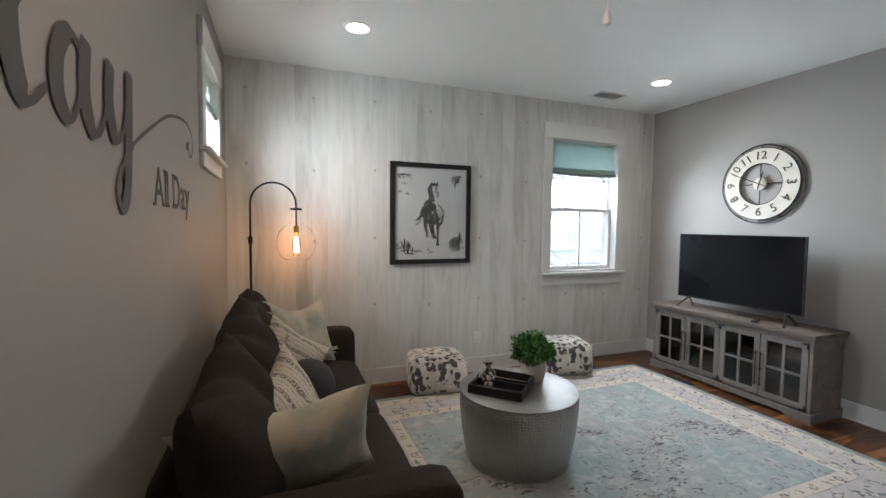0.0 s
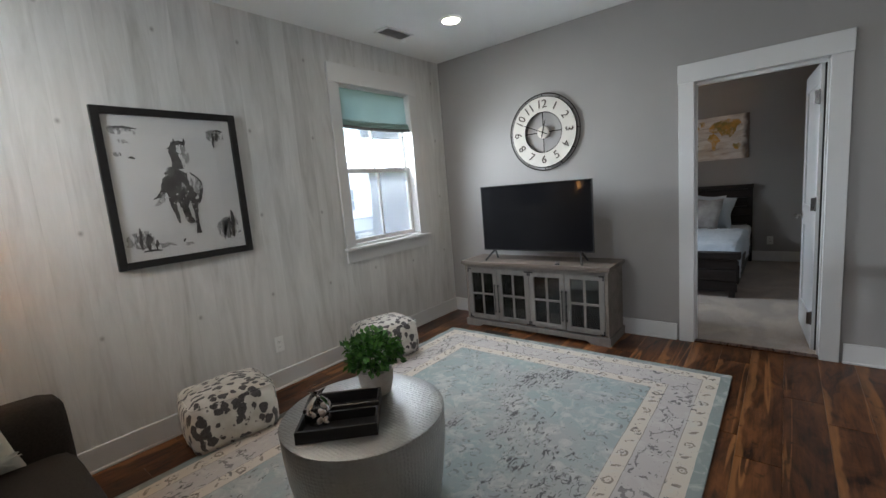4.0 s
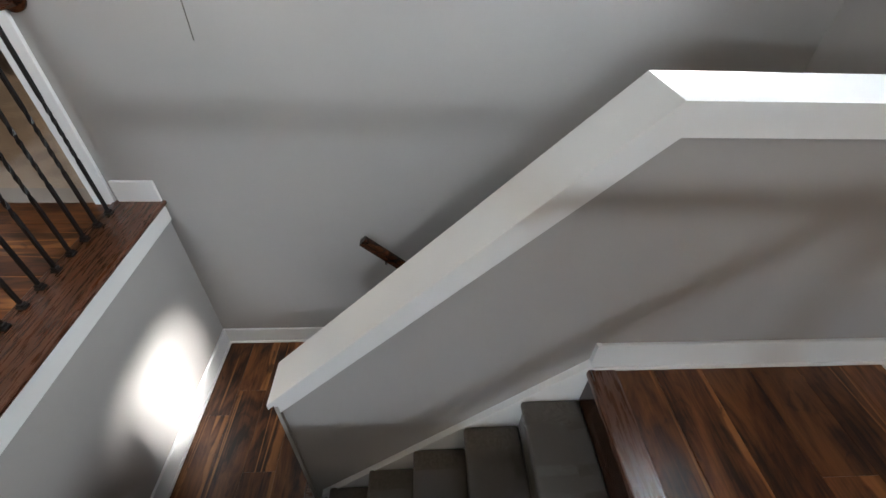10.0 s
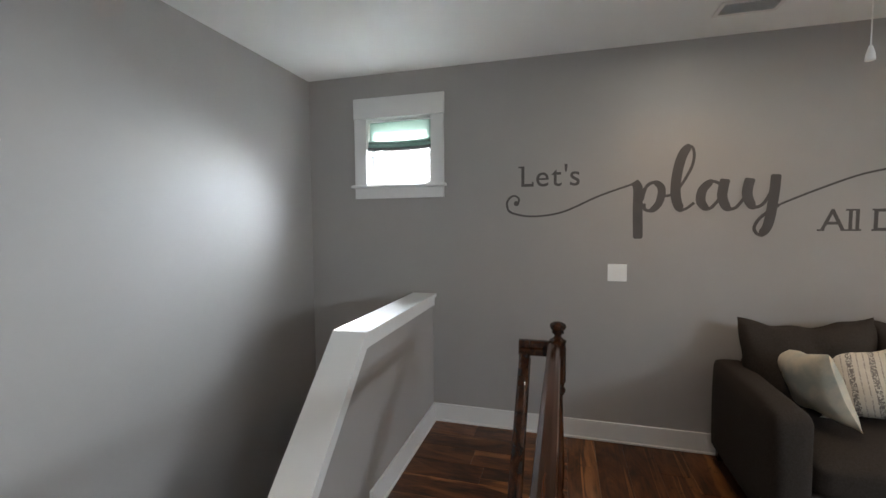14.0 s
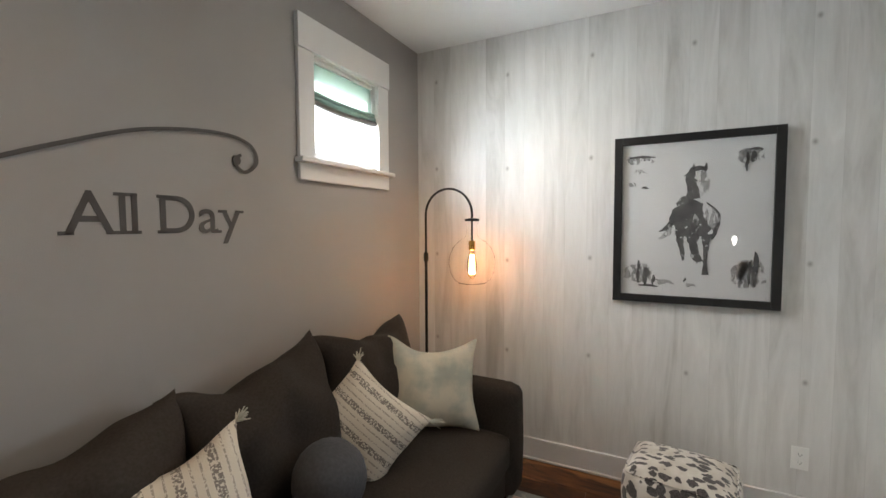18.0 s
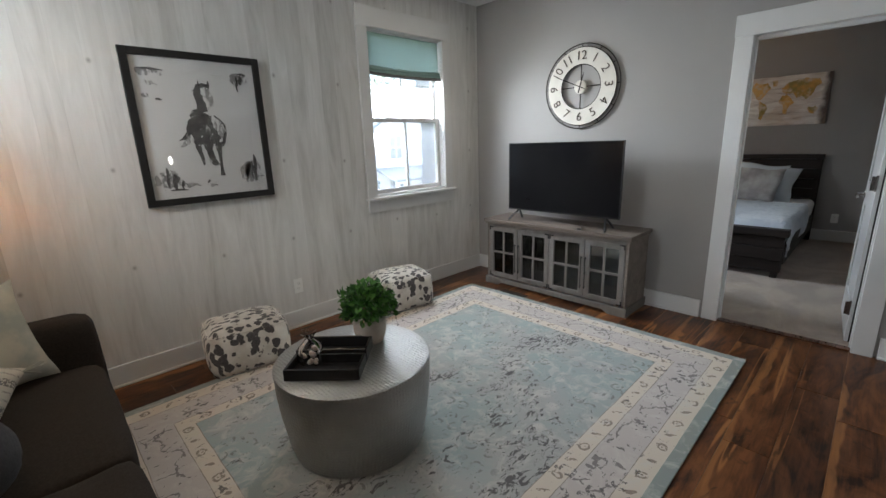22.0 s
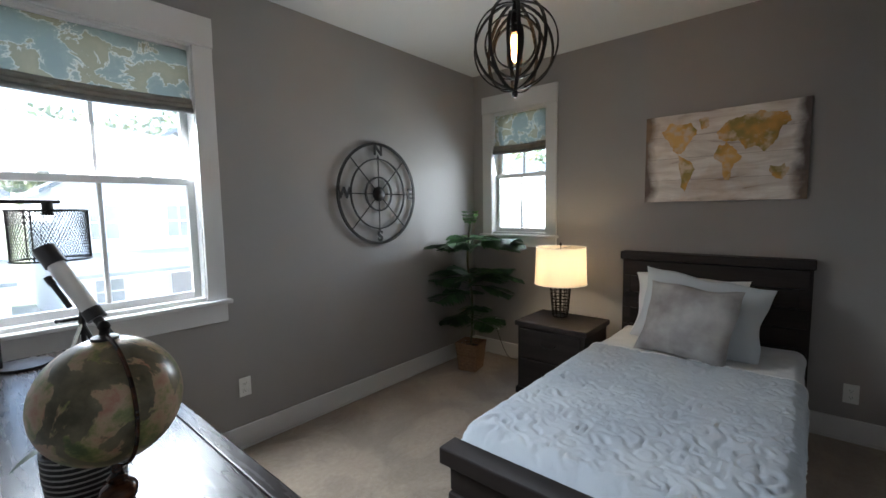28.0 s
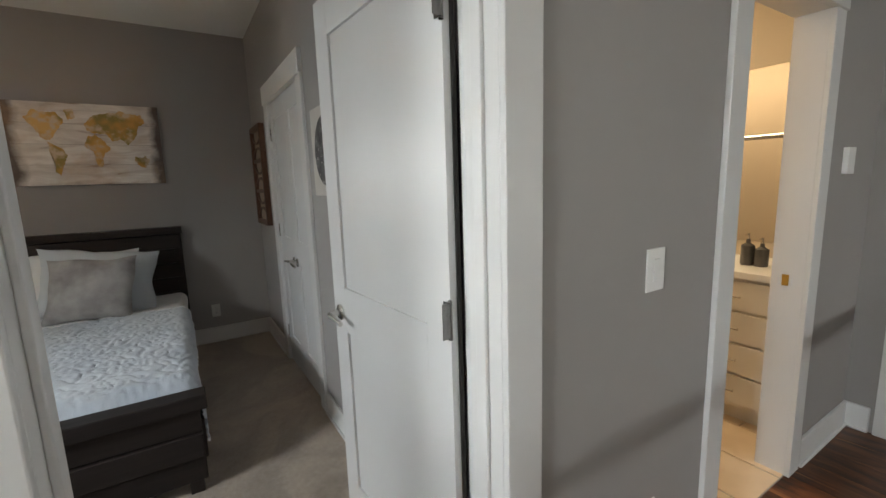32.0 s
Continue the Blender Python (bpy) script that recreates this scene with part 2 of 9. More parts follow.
PAINT = material("greige_wall_paint", (0.300, 0.285, 0.274), 0.60, second=(0.325, 0.309, 0.296), scale=1.3, bump=0.10, bump_scale=220)
CEILING = material("ceiling_paint", (0.74, 0.75, 0.74), 0.85, second=(0.78, 0.785, 0.775), scale=1.0, bump=0.08, bump_scale=160)
TRIM = material("white_trim_paint", (0.62, 0.617, 0.610), 0.35, second=(0.66, 0.655, 0.645), scale=2.5, bump=0.04, bump_scale=90)
DOOR = material("white_door_paint", (0.57, 0.572, 0.572), 0.32, second=(0.61, 0.612, 0.608), scale=3.0, bump=0.05, bump_scale=120)
FLOOR = streaked_floor("walnut_floor")
STAIN, STAIN_Y, STAIN_Z = (wood("stained_rail_wood", (0.005, 0.0017, 0.0009), (0.064, 0.0215, 0.0080), 0.15, axis, 3.0, 0.10, 0.0, None, 0.04) for axis in (0, 1, 2))
for stained in (STAIN, STAIN_Y, STAIN_Z):
    stained.node_tree.nodes["Principled BSDF"].inputs["Specular IOR Level"].default_value = 0.30
    for knot in stained.node_tree.nodes:
        if knot.type == "VALTORGB":
            knot.color_ramp.elements[0].position, knot.color_ramp.elements[1].position = 0.39, 0.63
NOSING, NOSING_Y = (wood("stained_nosing_wood", (0.028, 0.010, 0.005), (0.095, 0.034, 0.014), 0.25, axis, 1.8, 0.15, 0.3) for axis in (0, 1))
IRON = material("black_iron", (0.012, 0.011, 0.011), 0.45, 0.6, second=(0.022, 0.02, 0.019), scale=40, bump=0.15, bump_scale=150)
CHROME = material("brushed_nickel", (0.62, 0.60, 0.57), 0.2, 1.0, second=(0.68, 0.66, 0.63), scale=30)
# the same nickel darkened in colour, for hinges standing against the light
BACKLIT_NICKEL = material("backlit_nickel", (0.20, 0.19, 0.185), 0.25, 1.0, second=(0.26, 0.25, 0.24), scale=30)
BRASS = material("polished_brass", (0.83, 0.55, 0.16), 0.25, 1.0, second=(0.70, 0.45, 0.12), scale=30)
PLASTIC = material("white_plastic", (0.78, 0.78, 0.76), 0.4, second=(0.8, 0.8, 0.78), scale=20)
CARPET_STAIR = material("grey_stair_carpet", (0.060, 0.053, 0.047), 0.95, second=(0.105, 0.094, 0.083), scale=90, bump=0.8, bump_scale=400, sheen=0.3)
CARPET = material("beige_carpet", (0.29, 0.235, 0.185), 0.97, second=(0.40, 0.325, 0.26), scale=42.0, mix=0.6, detail=8, bump=0.9, bump_scale=350, sheen=0.3)
TILE = material("travertine_tile", (0.62, 0.48, 0.33), 0.3, second=(0.74, 0.60, 0.44), scale=5.0, detail=8, spread=0.05, bump=0.1)
TEAL = material("teal_linen", (0.20, 0.335, 0.29), 0.9, second=(0.25, 0.39, 0.34), scale=60, stretch=(1, 1, 1), bump=0.4, bump_scale=300)
GREY_CLOTH = material("dark_grey_fabric", (0.029, 0.024, 0.0205), 0.95, second=(0.045, 0.037, 0.032), scale=120, bump=0.35, bump_scale=500)

# brushed patches where the pile lies another way
pile = CARPET.node_tree
pile_out = pile.nodes["Principled BSDF"].inputs["Base Color"]
pile_noise, pile_ramp, pile_mix = (pile.nodes.new("ShaderNode" + k) for k in ("TexNoise", "ValToRGB", "MixRGB"))
pile_noise.inputs["Scale"].default_value, pile_noise.inputs["Detail"].default_value, pile_noise.inputs["Distortion"].default_value = 2.2, 4.0, 1.2
pile_ramp.color_ramp.elements[0].position, pile_ramp.color_ramp.elements[1].position = 0.42, 0.58
pile_ramp.color_ramp.elements[0].color, pile_ramp.color_ramp.elements[1].color = (0.86, 0.86, 0.86, 1), (1.12, 1.11, 1.10, 1)
pile_mix.blend_type = "MULTIPLY"
pile_mix.inputs[0].default_value = 1.0
pile.links.new(pile.nodes["Texture Coordinate"].outputs["Object"], pile_noise.inputs[0])
pile.links.new(pile_noise.outputs[0], pile_ramp.inputs[0])
pile.links.new(pile_out.links[0].from_socket, pile_mix.inputs[1])
pile.links.new(pile_ramp.outputs[0], pile_mix.inputs[2])
pile.links.new(pile_mix.outputs[0], pile_out)
for cloth_like in (GREY_CLOTH, CARPET_STAIR, CARPET):
    cloth_like.node_tree.nodes["Principled BSDF"].inputs["Specular IOR Level"].default_value = 0.12


def glass(name, tint=(1, 1, 1), rough=0.0, reflect=1.0):
    """Thin clear glass: mostly see-through, with a glossy face."""
    m = bpy.data.materials.new(name)
    m.use_nodes = True
    t = m.node_tree
    t.nodes.remove(t.nodes["Principled BSDF"])
    a, g, f, x = (t.nodes.new("ShaderNode" + k) for k in ("BsdfTransparent", "BsdfGlossy", "Fresnel", "MixShader"))
    a.inputs[0].default_value = (*tint, 1)
    g.inputs["Roughness"].default_value = rough
    f.inputs[0].default_value = 1.35 + 0.15 * reflect
    t.links.new(f.outputs[0], x.inputs[0])
    t.links.new(a.outputs[0], x.inputs[1])
    t.links.new(g.outputs[0], x.inputs[2])
    t.links.new(x.outputs[0], t.nodes["Material Output"].inputs[0])
    return m


def hazy_glass(name):
    """Window glass with outdoor glare mixed in as a patchy translucent veil."""
    m = glass(name)
    t = m.node_tree
    out = t.nodes["Material Output"]
    old = out.inputs[0].links[0].from_socket
    l, x, w = (t.nodes.new("ShaderNode" + k) for k in ("BsdfTranslucent", "MixShader", "TexNoise"))
    l.inputs[0].default_value = (0.9, 0.93, 0.95, 1)
    w.inputs["Scale"].default_value = 3.0
    r = t.nodes.new("ShaderNodeMapRange")
    r.inputs["To Min"].default_value, r.inputs["To Max"].default_value = 0.06, 0.10
    t.links.new(w.outputs[0], r.inputs[0])
    t.links.new(r.outputs[0], x.inputs[0])
    t.links.new(old, x.inputs[1])
    t.links.new(l.outputs[0], x.inputs[2])
    t.links.new(x.outputs[0], out.inputs[0])
    return m


GLASS = hazy_glass("window_glass")

# ---- shapes ----
def box(bm, lo, hi, bevel=0.0, seg=2, m=None):
    """A box from corner to corner, its edges rounded by bevel."""
    lo, hi = Vector(lo), Vector(hi)
    made = bmesh.ops.create_cube(bm, size=1.0, matrix=Matrix.Translation((lo + hi) / 2) @ Matrix.Diagonal((*(hi - lo), 1)))
    verts = made["verts"]
    if bevel:
        edges = list({e for v in verts for e in v.link_edges})
        out = bmesh.ops.bevel(bm, geom=edges, offset=bevel, segments=seg, affect="EDGES", profile=0.5)
        verts = list({v for f in out["faces"] for v in f.verts} | {v for v in verts if v.is_valid})
    if m is not None:
        bmesh.ops.transform(bm, matrix=m, verts=verts)
    return verts


def rod(bm, a, b, r, r2=None, seg=12, caps=True):
    """A round bar from a to b."""
    a, b = Vector(a), Vector(b)
    d = b - a
    m = Matrix.Translation((a + b) / 2) @ d.to_track_quat("Z", "Y").to_matrix().to_4x4()
    return bmesh.ops.create_cone(bm, cap_ends=caps, segments=seg, radius1=r, radius2=r if r2 is None else r2, depth=d.length, matrix=m)["verts"]


def lathe(bm, profile, centre=(0, 0, 0), seg=24, m=None, cap=True):
    """A turned shape from (radius, height) pairs, bottom to top."""
    rings = []
    for r, z in profile:
        rings.append([bm.verts.new((centre[0] + r * math.cos(2 * math.pi * k / seg), centre[1] + r * math.sin(2 * math.pi * k / seg), centre[2] + z)) for k in range(seg)])
    for a, b in zip(rings, rings[1:]):
        for k in range(seg):
            bm.faces.new((a[k], a[(k + 1) % seg], b[(k + 1) % seg], b[k]))
    if cap:
        bm.faces.new(list(reversed(rings[0])))
        bm.faces.new(rings[-1])
    if m is not None:
        bmesh.ops.transform(bm, matrix=m, verts=[v for ring in rings for v in ring])


def tube(bm, pts, r, seg=10, closed=False, flat=None):
    """A round bar, or with flat=(w, h) a rectangular one, along a line of points."""
    pts = [Vector(p) for p in pts]
    n = len(pts)
    rings = []
    up = None
    for i, p in enumerate(pts):
        a, b = (pts[i - 1], pts[(i + 1) % n]) if closed else (pts[max(i - 1, 0)], pts[min(i + 1, n - 1)])
        d = (b - a).normalized()
        if up is None:
            up = Vector((0, 0, 1)) if abs(d.z) < 0.9 else Vector((1, 0, 0))
        side = d.cross(up).normalized()
        up = side.cross(d).normalized()
        rr = r(i / (n - 1)) if callable(r) else r
        if flat:
            offs = [(-flat[0] / 2, -flat[1] / 2), (flat[0] / 2, -flat[1] / 2), (flat[0] / 2, flat[1] / 2), (-flat[0] / 2, flat[1] / 2)]
        else:
            offs = [(rr * math.cos(2 * math.pi * k / seg), rr * math.sin(2 * math.pi * k / seg)) for k in range(seg)]
        rings.append([bm.verts.new(p + side * u + up * w) for u, w in offs])
    k = len(rings[0])
    for i in range(n if closed else n - 1):
        a, b = rings[i], rings[(i + 1) % n]
        for j in range(k):
            bm.faces.new((a[j], a[(j + 1) % k], b[(j + 1) % k], b[j]))
    if not closed:
        bm.faces.new(list(reversed(rings[0])))
        bm.faces.new(rings[-1])


def smooth_path(pts, steps=8):
    """Points on a rounded line through pts."""
    pts = [Vector(p) for p in pts]
    out = []
    for i in range(len(pts) - 1):
        p0, p1, p2, p3 = pts[max(i - 1, 0)], pts[i], pts[i + 1], pts[min(i + 2, len(pts) - 1)]
        for k in range(steps):
            t = k / steps
            out.append(0.5 * ((2 * p1) + (p2 - p0) * t + (2 * p0 - 5 * p1 + 4 * p2 - p3) * t * t + (3 * p1 - p0 - 3 * p2 + p3) * t ** 3))
    out.append(pts[-1])
    return out


def extrude(bm, outline, vec):
    """A prism: the flat outline pushed along vec."""
    vec = Vector(vec)
    a = [bm.verts.new(p) for p in outline]
    b = [bm.verts.new(Vector(p) + vec) for p in outline]
    n = len(a)
    bm.faces.new(a)
    bm.faces.new(list(reversed(b)))
    for k in range(n):
        bm.faces.new((a[k], b[k], b[(k + 1) % n], a[(k + 1) % n]))


def mesh(name, bm, material, smooth=False):
    bmesh.ops.recalc_face_normals(bm, faces=bm.faces)
    data = bpy.data.meshes.new(name)
    bm.to_mesh(data)
    bm.free()
    if material:
        data.materials.append(material)
    if smooth:
        data.polygons.foreach_set("use_smooth", [True] * len(data.polygons))
        data.set_sharp_from_angle(angle=radians(smooth if smooth > 1 else 40))
    return data


def part(name, bm, material, parent=None, label="", smooth=False, at=None):
    """One mesh object, under a thing or a part. at: its own place, in the parent's space."""
    ob = new(name, mesh(name, bm, material, smooth))
    if parent is not None:
        ob.parent = parent
    if at is not None:
        ob.matrix_basis = at
    if label:
        ob["label"] = label
    return ob


def thing(name, label, category, group="", at=(0, 0, 0), rz=0.0):
    ob = new(name)
    ob.empty_display_size = 0.1
    ob.matrix_basis = pose(*at, 0, 0, rz)
    return tagged(ob, label, category, group)


def structure(name, bm, material, label, category, smooth=False):
    return tagged(part(name, bm, material, None, "", smooth), label, category, kind="structure")


def B(*boxes, bevel=0.0):
    """A bmesh of boxes, each (lo, hi)."""
    bm = bmesh.new()
    for lo, hi in boxes:
        box(bm, lo, hi, bevel)
    return bm


def walled(axis, lo, hi, u0, u1, z0, z1, holes=()):
    """A wall as thick as lo..hi along axis ('x' or 'y'), from u0 to u1 along the other, with openings (u0, u1, z0, z1) that go through it."""
    us = sorted({u0, u1, *[h[0] for h in holes], *[h[1] for h in holes]})
    zs = sorted({z0, z1, *[h[2] for h in holes], *[h[3] for h in holes]})
    us, zs = [u for u in us if u0 <= u <= u1], [z for z in zs if z0 <= z <= z1]
    bm = bmesh.new()
    cache = {}

    def v(d, u, z):
        key = (d, round(u, 5), round(z, 5))
        if key not in cache:
            cache[key] = bm.verts.new((d, u, z) if axis == "x" else (u, d, z))
        return cache[key]

    def solid(i, j):
        if not (0 <= i < len(us) - 1 and 0 <= j < len(zs) - 1):
            return False
        cu, cz = (us[i] + us[i + 1]) / 2, (zs[j] + zs[j + 1]) / 2
        return not any(h[0] < cu < h[1] and h[2] < cz < h[3] for h in holes)

    for i in range(len(us) - 1):
        for j in range(len(zs) - 1):
            if not solid(i, j):
                continue
            a, b, c, d = us[i], us[i + 1], zs[j], zs[j + 1]
            for s in (lo, hi):
                bm.faces.new((v(s, a, c), v(s, b, c), v(s, b, d), v(s, a, d)))
            for (p, q), (k, l) in (((a, c), (a, d)), (i - 1, j)), (((b, c), (b, d)), (i + 1, j)), (((a, c), (b, c)), (i, j - 1)), (((a, d), (b, d)), (i, j + 1)):
                if not solid(k, l):
                    bm.faces.new((v(lo, *p), v(lo, *q), v(hi, *q), v(hi, *p)))
    return bm

# ---- large structure ----
H = 2.755
NY, SY, TX, BX, EX, BY = 5.40, -0.26, 4.455, 4.575, 8.15, 2.10   # faces of the walls
EDGE_Y, EDGE_X, TOP_X, LOW = 1.70, 3.175, 1.16, -1.215             # stair opening and its lower landing
RISE, RUN = 0.2025, 0.217
WIN_A, WIN_E = (3.038, 3.94, 0.958, 2.385), (4.70, 5.60, 0.95, 2.385)
WIN_B, WIN_C = (4.325, 4.905, 1.861, 2.400), (0.25, 0.825, 1.878, 2.425)
WIN_D = (4.580, 5.19, 1.21, 2.385)
DOOR_B, DOOR_W, DOOR_S = (2.186, 2.983, 0, 2.06), (0.487, 1.211, 0, 2.06), (3.50, 4.24, 0, 2.06)
CLOSET = (6.36, 7.31, 0, 2.06)


def wallpaper():
    """Whitewashed board wallpaper: upright boards with grain, a knot repeated on every drop."""
    m, n = plain("whitewashed_board_wallpaper", 0.55)
    v = n.coords()
    sep = n.t.nodes.new("ShaderNodeSeparateXYZ")
    n.link(v, sep.inputs[0])
    x, z = sep.outputs[0], sep.outputs[2]
    board = n.math("FLOOR", n.math("DIVIDE", x, 0.13))
    edge = n.math("PINGPONG", x, 0.065)
    wn = n.t.nodes.new("ShaderNodeTexWhiteNoise")
    wn.noise_dimensions = "1D"
    n.link(board, wn.inputs["W"])
    comb = n.t.nodes.new("ShaderNodeCombineXYZ")
    n.link(n.math("MULTIPLY", x, 20.0), comb.inputs[0])
    n.link(n.math("MULTIPLY_ADD", wn.outputs[0], 9.0, n.math("MULTIPLY", z, 2.6)), comb.inputs[2])
    n.link(board, comb.inputs[1])
    broad = n.noise(comb.outputs[0], 0.42, 4, 0.6, 1.3)
    fine = n.noise(comb.outputs[0], 2.6, 5, 0.65, 0.4)
    g = n.math("ADD", n.math("MULTIPLY", broad, 0.62), n.math("MULTIPLY", fine, 0.17))
    g = n.math("ADD", g, n.math("MULTIPLY_ADD", wn.outputs[0], 0.13, 0.03))
    c = n.ramp(g, [(0.28, (0.45, 0.44, 0.42)), (0.46, (0.61, 0.60, 0.58)), (0.66, (0.73, 0.722, 0.705))])
    # knots, one to a drop of paper
    kx = n.math("SUBTRACT", n.math("MODULO", n.math("ADD", x, 5.2 + 0.11), 0.52), 0.26)
    col = n.math("FLOOR", n.math("DIVIDE", n.math("ADD", x, 5.2 + 0.11), 0.52))
    shift = n.math("MULTIPLY", n.math("MODULO", col, 2.0), 0.03)
    kz = n.math("SUBTRACT", n.math("MODULO", n.math("ADD", n.math("ADD", z, shift), 6.0 + 0.17), 0.60), 0.30)
    d = n.math("SQRT", n.math("ADD", n.math("POWER", n.math("MULTIPLY", kx, 1.25), 2.0), n.math("POWER", kz, 2.0)))
    knot = n.math("SUBTRACT", 1.0, n.math("SMOOTH_MIN", n.math("DIVIDE", d, 0.020), 1.0, 0.3))
    c = n.mix(n.math("MULTIPLY", knot, 0.8), c, (0.20, 0.185, 0.17))
    seam = n.math("LESS_THAN", edge, 0.0012)
    c = n.mix(n.math("MULTIPLY", seam, 0.15), c, (0.25, 0.24, 0.225))
    n.link(c, n.b.inputs["Base Color"])
    n.bump(fine, 0.12, 0.002)
    return m


WALLPAPER = wallpaper()
structure("wall_west", walled("x", -0.16, 0.0, SY - 0.14, NY + 0.16, -3.2, H, (WIN_B, WIN_C)), PAINT, "grey-beige painted wall with two small high windows", "wall")
structure("wall_north", walled("y", NY, NY + 0.16, 0.0, 4.515, -0.3, H, (WIN_A,)), WALLPAPER, "accent wall papered in whitewashed grey boards", "wall")
structure("wall_north_bedroom", walled("y", NY, NY + 0.16, 4.515, EX + 0.14, -0.3, H, (WIN_E,)), PAINT, "grey-beige painted bedroom wall with a window", "wall")
structure("wall_east", walled("x", TX, BX, SY - 0.14, NY, -0.3, H, (DOOR_B, DOOR_W)), PAINT, "grey-beige painted wall with two doorways", "wall")
structure("wall_south", walled("y", SY - 0.14, SY, 0.0, TX, -3.2, H, (DOOR_S,)), PAINT, "tall grey-beige stairwell wall", "wall")
structure("wall_bedroom_east", walled("x", EX, EX + 0.14, BY - 0.12, NY, -0.3, H, (WIN_D,)), PAINT, "grey-beige painted bedroom wall behind the bed", "wall")
structure("wall_bedroom_south", walled("y", BY - 0.12, BY, BX, EX, -0.3, H, (CLOSET,)), PAINT, "grey-beige painted bedroom wall with closet doors", "wall")
structure("ceiling", B(((-0.16, SY - 3.6, H), (EX + 0.14, NY + 0.16, H + 0.12))), CEILING, "white painted flat ceiling", "ceiling")
# floor slabs, the stairwell left open
structure("floor", B(((0, EDGE_Y, -0.28), (TX, NY, -0.014)), ((0, 0.81, -0.28), (TOP_X - 0.02, EDGE_Y, -0.014)), ((EDGE_X + 0.02, SY, -0.28), (TX, EDGE_Y, -0.014))), NOSING, "dark walnut plank floor of the loft", "floor")
structure("floor_bedroom", B(((TX, BY - 0.12, -0.28), (EX, NY, 0.004))), CARPET, "beige cut-pile bedroom carpet", "carpet")
structure("wall_landing", B(((EDGE_X + 0.012, SY, LOW - 0.2), (EDGE_X + 0.02, EDGE_Y, -0.112)), ((EDGE_X + 0.02, SY, LOW - 0.2), (EDGE_X + 0.13, EDGE_Y, -0.281))), PAINT, "grey painted wall above the lower stair landing", "wall")
structure("wall_stair_north", B(((0, EDGE_Y + 0.012, -3.2), (EDGE_X + 0.13, EDGE_Y + 0.12, -0.29))), PAINT, "grey painted wall beside the stairs", "wall")
structure("trim_fascia", B(((EDGE_X, SY, -0.112), (EDGE_X + 0.02, EDGE_Y, -0.006)), ((TOP_X, EDGE_Y - 0.002, -0.29), (EDGE_X, EDGE_Y + 0.011, -0.026)), bevel=0.002), TRIM, "white painted fascia board round the stair opening", "trim")
# lower landing and both flights
structure("floor_landing", B(((2.36, SY, LOW - 0.2), (EDGE_X + 0.012, EDGE_Y + 0.012, LOW - 0.012))), NOSING, "dark walnut plank lower landing", "floor")
structure("floor_below", B(((-0.16, SY - 0.14, -3.3), (EDGE_X, EDGE_Y + 0.12, -3.2))), FLOOR, "dark walnut floor at the foot of the stairs", "floor")


def carpet_flight(name, x0, direction, z0, steps, y0, y1, label):
    flight = tagged(thing(name, label, "stairs"), kind="structure")
    for k in range(steps):
        z = z0 - RISE * (k + 1)
        a, b = x0 + direction * RUN * k, x0 + direction * (RUN * (k + 1) + 0.022)
        bm = bmesh.new()
        lo, hi = min(a, b), max(a, b)
        box(bm, (lo, y0, z - 0.035), (hi, y1, z), 0.014, 3)
        f = x0 + direction * RUN * (k + 1)
        box(bm, (min(a, f), y0, z - RISE), (max(a, f), y1, z - 0.03))
        part("tread", bm, CARPET_STAIR, flight, "carpeted stair tread", 35)
    return flight


carpet_flight("staircase", TOP_X, 1, 0.0, 5, 0.832, EDGE_Y - 0.012, "dark grey carpeted stairs under clear plastic film")
carpet_flight("lower_staircase", 2.36, -1, LOW, 9, SY, 0.66, "dark grey carpeted stairs going down from the landing")
structure("trim_riser", B(((TOP_X - 0.012, 0.832, -RISE), (TOP_X, EDGE_Y, -0.022))), STAIN, "dark stained top riser", "trim")

# half wall of the stairs, level and then sloping down
KNEE, FOOT = (1.234, 1.020), (2.375, -0.165)
SL = (FOOT[1] - KNEE[1]) / (FOOT[0] - KNEE[0])
bm = bmesh.new()
extrude(bm, [(0, 0.675, -3.2), (FOOT[0] - 0.02, 0.675, -3.2), (FOOT[0] - 0.02, 0.675, FOOT[1] - 0.03), (KNEE[0] - 0.012, 0.675, KNEE[1] - 0.03), (0, 0.675, KNEE[1] - 0.03)], (0, 0.135, 0))
structure("half_wall", bm, PAINT, "grey painted half wall between the stair flights", "wall")


def sloped(y0, y1, top, bottom, over):
    """A board that follows the half wall's top edge."""
    b = bmesh.new()
    x1 = FOOT[0] + over
    dz = SL * (x1 - FOOT[0])
    k = KNEE[0]
    extrude(b, [(0, y0, KNEE[1] + top), (k, y0, KNEE[1] + top), (x1, y0, FOOT[1] + dz + top), (x1, y0, FOOT[1] + dz + bottom * 1.28),
                (k + bottom * 0.38, y0, KNEE[1] + bottom), (0, y0, KNEE[1] + bottom)], (0, y1 - y0, 0))
    return b


structure("trim_half_wall_cap", sloped(0.648, 0.840, 0.0, -0.024, 0.012), TRIM, "white painted cap on the half wall", "trim")
structure("trim_half_wall_apron", sloped(0.811, 0.824, -0.025, -0.092, -0.004), TRIM, "white painted apron board under the cap", "trim")
structure("trim_half_wall_apron_south", sloped(0.662, 0.674, -0.025, -0.092, -0.004), TRIM, "white painted apron board under the cap", "trim")
structure("trim_half_wall_end", B(((FOOT[0] - 0.019, 0.66, LOW), (FOOT[0] - 0.004, 0.825, FOOT[1] - 0.05))), PAINT, "painted end of the half wall", "wall")

# skirt boards
BBH = 0.14


